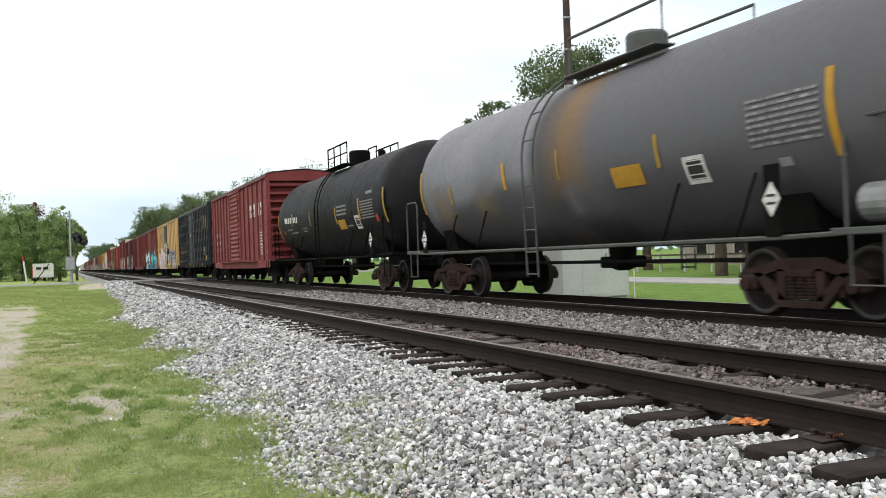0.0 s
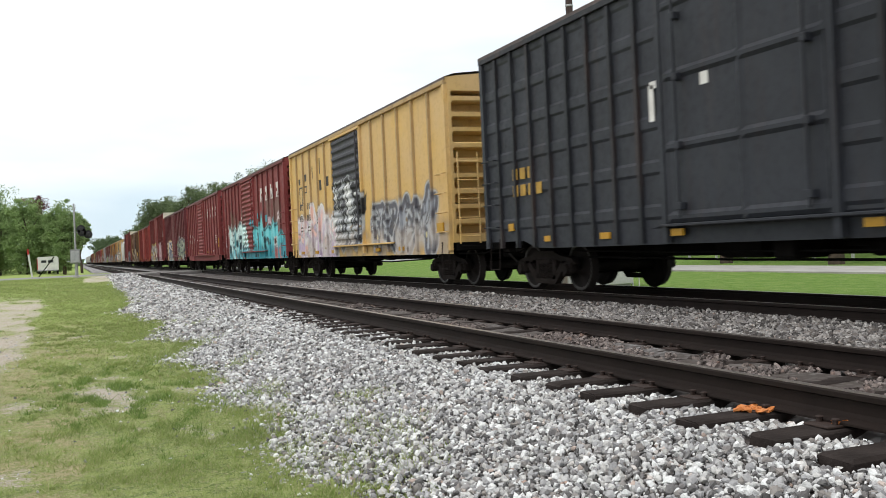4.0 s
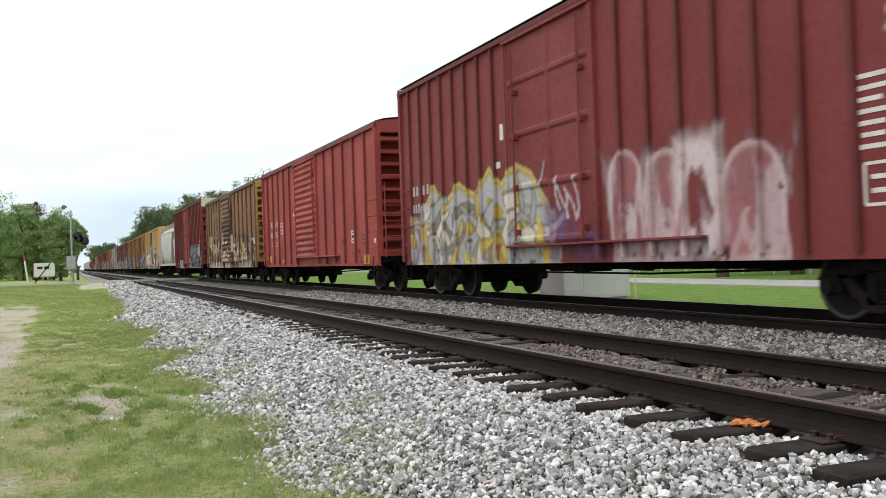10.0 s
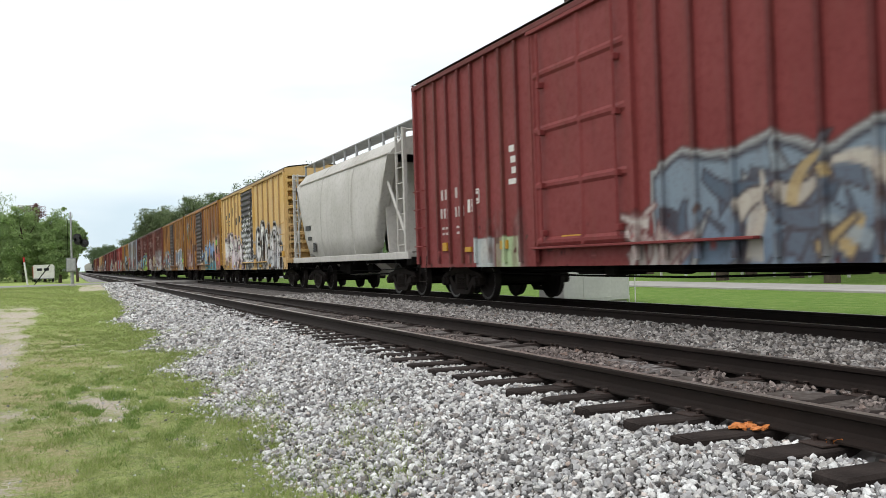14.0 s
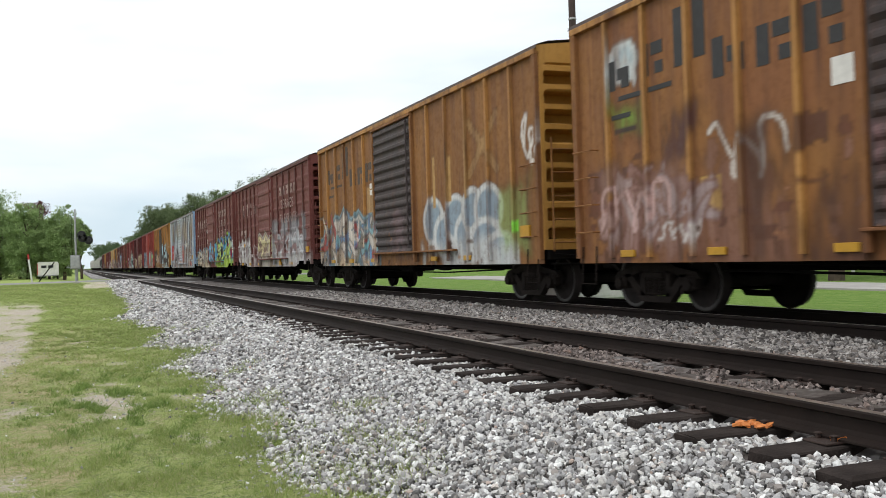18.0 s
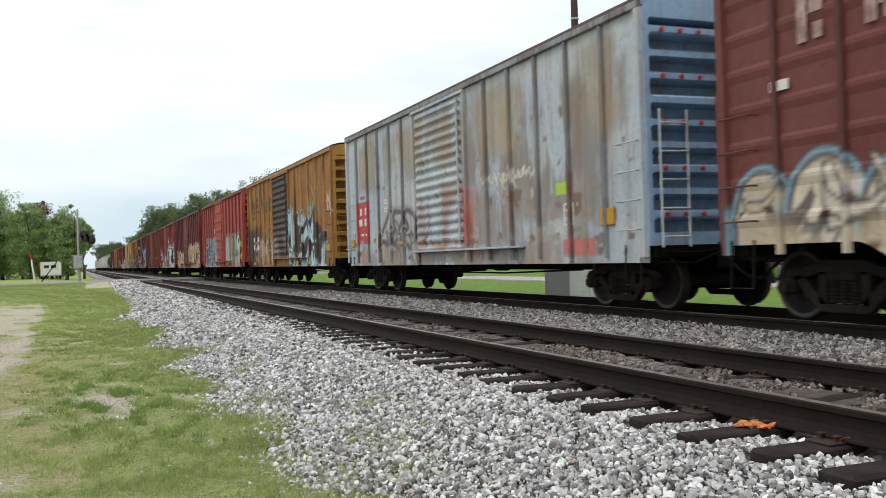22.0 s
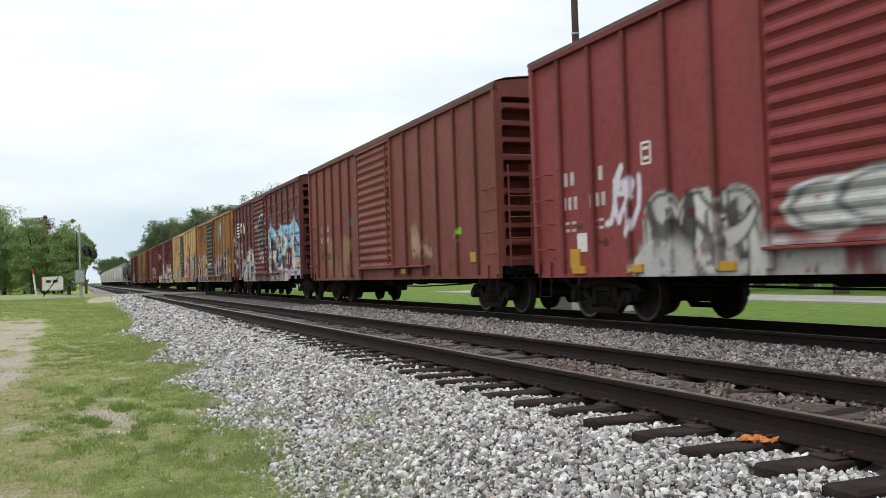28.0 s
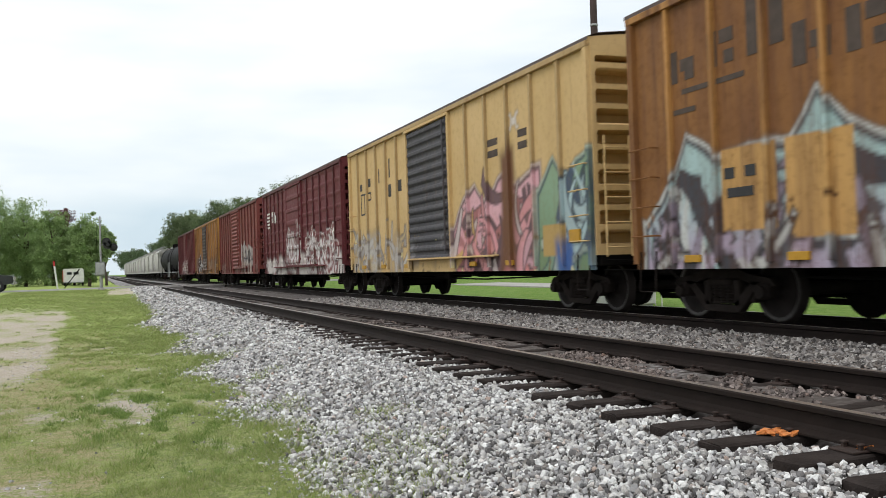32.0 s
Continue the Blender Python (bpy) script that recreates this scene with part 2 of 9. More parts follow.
def ground_mat():
    m, nt, b, co = start_mat("mown_grass_and_soil", 0.95, 0.0, 0.12)
    soil_at, dry_at = nt.nodes.new("ShaderNodeAttribute"), nt.nodes.new("ShaderNodeAttribute")
    soil_at.attribute_name, dry_at.attribute_name = "soil", "dry"
    n0, n1, n2, n3 = noise_node(nt, co, 0.5, 4, 0.6), noise_node(nt, co, 2.6, 6, 0.7), noise_node(nt, co, 11.0, 5, 0.7), noise_node(nt, co, 55.0, 4, 0.8)

    def blotch(base, amount, noise, gain, wide):
        """An attribute with its edge broken up by noise."""
        x = nt.nodes.new("ShaderNodeMath")
        x.operation = "MULTIPLY_ADD"
        x.inputs[1].default_value = gain
        nt.links.new(noise, x.inputs[0])
        nt.links.new(base, x.inputs[2])
        y = nt.nodes.new("ShaderNodeMath")
        y.operation, y.inputs[1].default_value = "SUBTRACT", gain * 0.5
        nt.links.new(x.outputs[0], y.inputs[0])
        return ramp_node(nt, y.outputs[0], [(amount - wide, 0.0), (amount + wide, 1.0)])

    green = mix_node(nt, ramp_node(nt, n0, [(0.36, 0.0), (0.64, 1.0)]), (0.22, 0.28, 0.085), (0.30, 0.35, 0.12))
    green = mix_node(nt, ramp_node(nt, n2, [(0.47, 0.0), (0.56, 0.9)]), green, (0.085, 0.14, 0.035))
    green = mix_node(nt, ramp_node(nt, n3, [(0.50, 0.0), (0.56, 0.85)]), green, (0.38, 0.40, 0.20))
    tan = mix_node(nt, ramp_node(nt, n2, [(0.45, 0.0), (0.56, 1.0)]), (0.19, 0.215, 0.08), (0.34, 0.31, 0.16))
    tan = mix_node(nt, ramp_node(nt, n3, [(0.50, 0.0), (0.56, 0.9)]), tan, (0.48, 0.42, 0.28))
    soil = mix_node(nt, ramp_node(nt, n3, [(0.38, 0.0), (0.62, 1.0)]), (0.36, 0.31, 0.26), (0.60, 0.54, 0.48))
    soil = mix_node(nt, ramp_node(nt, n2, [(0.50, 0.0), (0.64, 0.6)]), soil, (0.27, 0.25, 0.15))
    lush_at = nt.nodes.new("ShaderNodeAttribute")
    lush_at.attribute_name = "lush"
    green = mix_node(nt, ramp_node(nt, lush_at.outputs["Fac"], [(0.0, 0.0), (0.6, 1.0)]), green, mix_node(nt, ramp_node(nt, n1, [(0.4, 0.0), (0.6, 1.0)]), (0.21, 0.295, 0.07), (0.30, 0.375, 0.12)))
    green = mix_node(nt, ramp_node(nt, lush_at.outputs["Fac"], [(0.6, 0.0), (1.0, 1.0)]), green, mix_node(nt, ramp_node(nt, n1, [(0.4, 0.0), (0.6, 1.0)]), (0.105, 0.195, 0.035), (0.16, 0.25, 0.057)))
    c = mix_node(nt, blotch(blotch(dry_at.outputs["Fac"], 0.5, n1, 2.0, 0.34), 0.5, n2, 2.4, 0.36), green, tan)
    c = mix_node(nt, blotch(soil_at.outputs["Fac"], 0.64, n2, 2.6, 0.20), c, soil)
    nt.links.new(c, b.inputs["Base Color"])
    nt.links.new(bump_node(nt, n3, 0.8, 0.03), b.inputs["Normal"])
    return m


# stone_mid is toned down so its colour carries the train's shadow
MAT["stone_mid"], MAT["stone_brown"] = stone_mat("greyer_stone_train_shade", (0.60, 0.58, 0.55), 0.55), stone_mat("soiled_stone", (0.42, 0.36, 0.33), 0.6)
MAT["stone"], MAT["ballast"], MAT["ground"] = stone_mat(tint=(0.965, 0.985, 0.965)), ballast_mat(), ground_mat()
MAT["stucco"] = plain_mat("tan_stucco", (0.34, 0.30, 0.26), 0.85, 0.0, 0.2, 1.5, 0.2)
MAT["roof"] = plain_mat("weathered_roof", (0.10, 0.075, 0.07), 0.7, 0.2, 0.4, 2.0, 0.2)
MAT["cream"] = plain_mat("cream_paint", (0.66, 0.62, 0.50), 0.6, 0.0, 0.2, 2.0, 0.1)
MAT["galv"] = plain_mat("dull_galvanised_pipe", (0.30, 0.31, 0.31), 0.5, 0.4, 0.3, 6.0, 0.1)
MAT["domegrey"] = plain_mat("grey_green_bonnet_paint", (0.085, 0.09, 0.085), 0.6, 0.0, 0.3, 4.0, 0.1)
MAT["darkred"] = plain_mat("dark_red_patch_paint", (0.13, 0.045, 0.042), 0.6, 0.0, 0.2, 6.0, 0.05)
MAT["amber"] = plain_mat("amber_lettering", (0.50, 0.30, 0.045), 0.6, 0.0, 0.4, 9.0, 0.05)
MAT["dim"] = plain_mat("faded_dark_lettering", (0.085, 0.062, 0.05), 0.75, 0.0, 0.4, 6.0, 0.05)
MAT["faded"] = plain_mat("faded_white_lettering", (0.46, 0.36, 0.33), 0.7, 0.0, 0.55, 7.0, 0.05, dark=(0.20, 0.10, 0.09))
MAT["shelter"] = plain_mat("pale_grey_enamel", (0.56, 0.57, 0.55), 0.55, 0.0, 0.15, 1.2, 0.05)
MAT["orange"] = plain_mat("orange_marking_paint", (0.75, 0.26, 0.07), 0.6, 0.0, 0.4, 20.0, 0.2)
MAT["carpaint"] = plain_mat("black_car_paint", (0.016, 0.017, 0.02), 0.25, 0.0, 0.2, 3.0, 0.0, spec=0.6)
MAT["lamp"] = plain_mat("headlight_lens", (0.6, 0.62, 0.64), 0.15, 0.2, 0.1, 5.0, 0.0)
MAT["faint"] = plain_mat("worn_grey_stencil", (0.34, 0.34, 0.34), 0.7, 0.0, 0.5, 14.0, 0.05, dark=(0.08, 0.08, 0.085))
MAT["ochre"] = plain_mat("dull_yellow_mark", (0.42, 0.26, 0.03), 0.6, 0.0, 0.35, 9.0, 0.05)
MAT["panel"] = plain_mat("worn_crossing_concrete", (0.22, 0.21, 0.20), 0.9, 0.0, 0.4, 1.6, 0.5)
MAT["pale"] = plain_mat("weathered_white_stencil", (0.55, 0.49, 0.47), 0.65, 0.0, 0.4, 11.0, 0.05)
# ---- mesh helpers ----
class Geo:
    """Gathers vertices and faces of one mesh."""

    def __init__(self):
        self.v, self.f = [], []

    def add(self, verts, faces):
        k = len(self.v)
        self.v += [tuple(p) for p in verts]
        self.f += [tuple(i + k for i in q) for q in faces]
        return self

    def box(self, x0, x1, y0, y1, z0, z1, c=0.0):
        """A box between two corners, its edges chamfered by c."""
        if c <= 0:
            p = [(x, y, z) for x in (x0, x1) for y in (y0, y1) for z in (z0, z1)]
            return self.add(p, [(0, 1, 3, 2), (4, 6, 7, 5), (0, 4, 5, 1), (2, 3, 7, 6), (0, 2, 6, 4), (1, 5, 7, 3)])
        p = []
        for x, ix in ((x0, 1), (x1, -1)):
            for y, iy in ((y0, 1), (y1, -1)):
                for z, iz in ((z0, 1), (z1, -1)):
                    p += [(x, y + c * iy, z + c * iz), (x + c * ix, y, z + c * iz), (x + c * ix, y + c * iy, z)]
        n = lambda a, b, d, k: (a * 4 + b * 2 + d) * 3 + k
        q = [(n(a, 0, 0, 0), n(a, 0, 1, 0), n(a, 1, 1, 0), n(a, 1, 0, 0)) for a in (0, 1)]
        q += [(n(0, a, 0, 1), n(0, a, 1, 1), n(1, a, 1, 1), n(1, a, 0, 1)) for a in (0, 1)]
        q += [(n(0, 0, a, 2), n(0, 1, a, 2), n(1, 1, a, 2), n(1, 0, a, 2)) for a in (0, 1)]
        for a in (0, 1):
            for b in (0, 1):
                q += [(n(a, b, 0, 0), n(a, b, 1, 0), n(a, b, 1, 1), n(a, b, 0, 1)),
                      (n(a, 0, b, 0), n(a, 1, b, 0), n(a, 1, b, 2), n(a, 0, b, 2)),
                      (n(0, a, b, 1), n(1, a, b, 1), n(1, a, b, 2), n(0, a, b, 2))]
                for d in (0, 1):
                    q.append((n(a, b, d, 0), n(a, b, d, 1), n(a, b, d, 2)))
        return self.add(p, q)

    def tube(self, path, r, seg=8, caps=True):
        """A round bar along a path of points; r is one radius or one for each point."""
        pts = [Vector(p) for p in path]
        rs = r if isinstance(r, (list, tuple)) else [r] * len(pts)
        ring = []
        for k, p in enumerate(pts):
            d = (pts[min(k + 1, len(pts) - 1)] - pts[max(k - 1, 0)]).normalized()
            a = d.cross(Vector((0.31, 0.17, 0.93)))
            if a.length < 0.2:
                a = d.cross(Vector((1, 0, 0)))
            a.normalize()
            b = d.cross(a)
            ring.append([p + (a * math.cos(t) + b * math.sin(t)) * rs[k] for t in (2 * math.pi * i / seg for i in range(seg))])
        q = [(k * seg + i, k * seg + (i + 1) % seg, (k + 1) * seg + (i + 1) % seg, (k + 1) * seg + i) for k in range(len(pts) - 1) for i in range(seg)]
        if caps:
            q += [tuple(range(seg))[::-1], tuple(range((len(pts) - 1) * seg, len(pts) * seg))]
        return self.add([v for g in ring for v in g], q)

    def lathe(self, prof, axis="x", at=(0, 0, 0), seg=24):
        """Turns a profile of (along, radius) about an axis."""
        p = []
        for a, r in prof:
            for i in range(seg):
                t = 2 * math.pi * i / seg
                c, s = r * math.cos(t), r * math.sin(t)
                w = {"x": (a, c, s), "y": (c, a, s), "z": (c, s, a)}[axis]
                p.append((w[0] + at[0], w[1] + at[1], w[2] + at[2]))
        n = len(prof)
        q = [(k * seg + i, k * seg + (i + 1) % seg, (k + 1) * seg + (i + 1) % seg, (k + 1) * seg + i) for k in range(n - 1) for i in range(seg)]
        q += [tuple(range(seg))[::-1], tuple(range((n - 1) * seg, n * seg))]
        return self.add(p, q)

    def prism(self, poly, axis, a, b):
        """Extrudes a polygon given in the two other axes from a to b."""
        put = {"x": lambda u, w, h: (h, u, w), "y": lambda u, w, h: (u, h, w), "z": lambda u, w, h: (u, w, h)}[axis]
        n = len(poly)
        p = [put(u, w, a) for u, w in poly] + [put(u, w, b) for u, w in poly]
        q = [(i, (i + 1) % n, n + (i + 1) % n, n + i) for i in range(n)] + [tuple(range(n))[::-1], tuple(range(n, 2 * n))]
        return self.add(p, q)

    def mesh(self, name, smooth=False):
        me = bpy.data.meshes.new(name)
        me.from_pydata(self.v, [], self.f)
        if smooth:
            me.polygons.foreach_set("use_smooth", np.ones(len(me.polygons), bool))
        bm = bmesh.new()
        bm.from_mesh(me)
        bmesh.ops.recalc_face_normals(bm, faces=bm.faces)
        bm.to_mesh(me)
        bm.free()
        return me


def grid_mesh(name, P, smooth=True, keep=None):
    """A sheet from an array of points (rows, columns, 3); keep: which of its cells stay."""
    r, c = P.shape[:2]
    k = np.arange(r * c).reshape(r, c)
    q = np.stack([k[:-1, :-1], k[:-1, 1:], k[1:, 1:], k[1:, :-1]], -1).reshape(-1, 4)
    if keep is not None:
        q = q[keep.reshape(-1)]
    return quads_mesh(name, P.reshape(-1, 3), q, smooth)


def quads_mesh(name, V, Q, smooth=False):
    V, Q = np.ascontiguousarray(V, np.float32), np.ascontiguousarray(Q, np.int32)
    me = bpy.data.meshes.new(name)
    me.vertices.add(len(V))
    me.vertices.foreach_set("co", V.ravel())
    me.loops.add(Q.size)
    me.loops.foreach_set("vertex_index", Q.ravel())
    me.polygons.add(len(Q))
    me.polygons.foreach_set("loop_start", np.arange(0, Q.size, Q.shape[1], dtype=np.int32))
    me.polygons.foreach_set("use_smooth", np.full(len(Q), smooth))
    me.update(calc_edges=True)
    return me


def part(name, me, material, parent=None, label=""):
    """Links a mesh or a Geo as one object under a thing or a part."""
    if isinstance(me, Geo):
        me = me.mesh(name)
    if material is not None and not me.materials:
        me.materials.append(material)
    ob = new(name, me)
    ob.parent = parent
    return tagged(ob, label)


def thing(name, label, category, at=(0, 0, 0), group="", kind=""):
    ob = new(name)
    ob.empty_display_size = 0.3
    ob.location = at
    return tagged(ob, label, category, group, kind)


def value_attr(me, name, values):
    a = me.attributes.new(name, "FLOAT", "POINT")
    a.data.foreach_set("value", np.ascontiguousarray(values, np.float32))


def smoothstep(a, b, x):
    t = np.clip((x - a) / (b - a), 0, 1)
    return t * t * (3 - 2 * t)


def wave_noise(x, y, seed, octaves=5, scale=1.0):
    """Cheap smooth noise from sines, about -1 to 1."""
    rng = np.random.RandomState(seed)
    out, amp, tot = np.zeros(np.broadcast(x, y).shape), 1.0, 0.0
    for k in range(octaves):
        for _ in range(3):
            a, ph = rng.rand() * 2 * np.pi, rng.rand(2) * 10
            f = scale * 2.0 ** k * (0.8 + 0.4 * rng.rand())
            out = out + amp * np.sin((x * np.cos(a) + y * np.sin(a)) * f + ph[0]) * np.cos((y * np.cos(a) - x * np.sin(a)) * f * 0.7 + ph[1])
        tot += 3 * amp * 0.55
        amp *= 0.6
    return out / tot
# ---- plan: x across the line, y along it, z = 0 at the rail tops ----
RAIL_1, GAUGE, APART = 3.986, 1.508, 4.261
NEAR_C, FAR_C = RAIL_1 + GAUGE / 2, RAIL_1 + GAUGE / 2 + APART
RAIL_H = 0.181
TIE_TOP = -RAIL_H - 0.014
ROAD_Y0, ROAD_Y1 = 65.0, 73.0


def ground_z(x, y):
    """Lawn level: low beside the eye, rising to the level crossing."""
    left = -0.58 + 0.55 * smoothstep(14, 62, y) * (0.40 + 0.60 * smoothstep(1.2, -3.5, x)) - 0.10 * smoothstep(80, 130, y)
    right = -0.50 + 0.48 * smoothstep(56, 65, y) - 0.15 * smoothstep(80, 130, y)
    left = left - left * smoothstep(52, 64.3, y) * (y < 78)
    z = np.where(x < 7, left, right)
    return z + 0.025 * wave_noise(x, y, 5, 3, 0.8) * smoothstep(-1, 2, 60 - y)


def toe_x(y):
    """Where the stones end in the lawn."""
    t = 1.36 + 0.45 * smoothstep(26, 36, y) + 0.15 * smoothstep(38, 50, y) + 0.10 * wave_noise(y, y * 0 + 3, 11, 5, 0.9)
    for at, wide, out in ((5.6, 0.5, 0.12), (8.4, 0.55, 0.22), (9.9, 0.55, -0.26), (12.2, 0.9, 0.12), (14.3, 0.9, -0.22), (16.2, 0.9, 0.40), (18.0, 0.8, -0.20), (21.9, 2.2, 0.40), (27.6, 2.4, -0.22)):
        t = t + out * np.exp(-((y - at) / wide) ** 2)
    return t


def bare(x, y):
    """How bare the soil is: a worn lane beside the line, scuffed patches and the stones' edge."""
    lane = smoothstep(-0.50, -1.05, x + 0.012 * (y - 16) - 0.30 * wave_noise(x, y, 21, 4, 0.7)) * (0.80 + 0.55 * wave_noise(x, y * 0.6, 26, 5, 2.4)) * smoothstep(12, 15, y) * smoothstep(46, 34, y)
    patch = smoothstep(0.22, 0.62, wave_noise(x, y * 0.7, 22, 5, 3.2)) * smoothstep(2.2, 0.8, x) * 0.72
    spot = 0.8 * np.exp(-((x + 0.62) ** 2 / 0.05 + (y - 10.6) ** 2 / 0.5))
    scuff = spot + (0.98 + 0.55 * wave_noise(x, y * 0.6, 27, 5, 5.5)) * np.exp(-((x - 0.30 + 0.16 * (y - 11)) ** 2 / 0.13 + (y - 11.0) ** 2 / 2.4))
    rim = 0.55 * smoothstep(0.22, 0.0, np.abs(x - toe_x(y) + 0.10)) * smoothstep(0.0, 0.6, wave_noise(x, y, 24, 4, 2.6))
    soil = np.maximum(np.maximum(lane, patch), np.maximum(scuff, rim)) * smoothstep(60, 32, y)
    verge = (0.85 + 0.5 * wave_noise(x, y * 0.5, 28, 4, 1.6)) * smoothstep(0.1, 0.7, x) * smoothstep(54, 58, y) * smoothstep(65, 63, y)
    return np.clip(np.maximum(soil, verge), 0, 1) * smoothstep(9, 6, x)


def dryness(x, y):
    """How tan the grass is: fresh along the stones and far off, parched on the open side and close by."""
    off = toe_x(y) - x
    d = 0.10 + 0.46 * smoothstep(0.6, 1.8, off + 0.35 * wave_noise(x, y, 51, 4, 1.1)) * smoothstep(34, 16, y)
    d = d + 0.16 * smoothstep(8.0, 5.2, y) * smoothstep(0.2, 0.9, off) + 0.22 * wave_noise(x, y * 0.8, 52, 5, 1.7) * smoothstep(40, 18, y)
    d = d + 0.34 * wave_noise(x, y * 0.8, 53, 4, 6.5) * smoothstep(30, 10, y)
    return np.clip(d, 0, 1) * smoothstep(9, 6, x)


xs = np.concatenate([[-3000, -1200, -500, -220, -120, -70, -45, -30, -22], np.arange(-17, -6, 1.0), np.arange(-6, 3.4, 0.14), [3.6, 5, 7, 9, 11], np.arange(11.6, 15, 0.4), [17, 21, 26, 32, 40, 55, 80, 130, 260, 600, 1300, 3000]])
ys = np.concatenate([[-3000, -1200, -500, -200, -90, -45, -25, -15, -8, -4, 0], np.arange(1.5, 26, 0.14), np.arange(26, 66, 0.6), np.arange(66, 78, 1.0), [82, 90, 100, 115, 130, 160, 220, 320, 500, 900, 1600, 3000]])
GX, GY = np.meshgrid(xs, ys)
GZ = ground_z(GX, GY)
GZ = np.where((GX > 2.8) & (GX < 11.2), GZ - 0.35 * (GY < 62) - 0.25, GZ)
me = grid_mesh("ground", np.stack([GX, GY, GZ], -1))
value_attr(me, "soil", bare(GX, GY).ravel())
value_attr(me, "dry", dryness(GX, GY).ravel())
value_attr(me, "lush", np.maximum(smoothstep(8, 11, GX), 0.6 * smoothstep(12, 30, GY)).ravel())
tagged(part("ground", me, MAT["ground"]), "patchy mown grass with bare sandy soil beside the railway", "lawn", kind="structure")

def fill_in(x):
    """Stones and dirt packed up between the rails and between the tracks."""
    between_ = smoothstep(0.72, 0.60, np.abs(x - NEAR_C)) * 0.052
    six_foot = smoothstep(RAIL_1 + GAUGE + 0.15, RAIL_1 + GAUGE + 0.40, x) * smoothstep(FAR_C - 0.8, FAR_C - 1.05, x) * 0.055
    far_ = smoothstep(1.2, 1.0, np.abs(x - FAR_C)) * 0.045
    return between_ + six_foot + far_


# ballast bed: one sheet with its crown, shoulder and slopes
by = np.concatenate([np.arange(-40, 0, 4.0), np.arange(0, 30, 0.12), np.arange(30, 64, 0.4), np.arange(64, 75, 1), np.arange(80, 1001, 20.0)])
bx = np.concatenate([np.linspace(-0.4, 3.2, 31), np.arange(3.3, 8.2, 0.1), np.arange(8.4, 10.8, 0.3), np.linspace(11, 13.2, 9)])
BX, BY = np.meshgrid(bx, by)


def bed_z(x, y):
    """Top of the stones' bed: crown between the tracks, shoulder, and slope down to the lawn."""
    crown_ = TIE_TOP - 0.035
    t = toe_x(y)
    down = smoothstep(0, 1, np.clip((3.45 - x) / np.maximum(3.45 - t, 0.3), 0, 1.6) / 1.25)
    zl = crown_ - 0.008 + (ground_z(x * 0 + 1.4, y) - crown_ - 0.09) * down
    return np.where(x < RAIL_1 - 0.3, np.maximum(zl, ground_z(x, y)), crown_ - 0.02 + fill_in(x))


toe = toe_x(BY)
crown = TIE_TOP - 0.035
bz_r = crown - 0.04 + (-0.5 - crown) * smoothstep(11.2, 12.9, BX)
BZ = np.where(BX > 11, bz_r, bed_z(BX, BY) - 0.022 * (BX < RAIL_1) * (BY < 60))
BZ = np.where(BX < toe - 0.05, ground_z(BX, BY) - 0.12, BZ)
BZ = BZ + 0.018 * wave_noise(BX, BY, 9, 4, 3.0) * (BX > RAIL_1)
me = grid_mesh("ballast_bed", np.stack([BX, BY, BZ], -1))
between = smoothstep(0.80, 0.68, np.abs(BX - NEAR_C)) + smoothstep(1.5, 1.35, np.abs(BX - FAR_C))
# soil between the rails; outside them the same value darkens gaps as painted shade
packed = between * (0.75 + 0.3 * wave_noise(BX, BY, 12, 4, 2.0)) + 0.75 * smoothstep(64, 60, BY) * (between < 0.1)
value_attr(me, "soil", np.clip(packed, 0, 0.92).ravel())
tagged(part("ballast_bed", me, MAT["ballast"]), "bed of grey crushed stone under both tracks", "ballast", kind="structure")


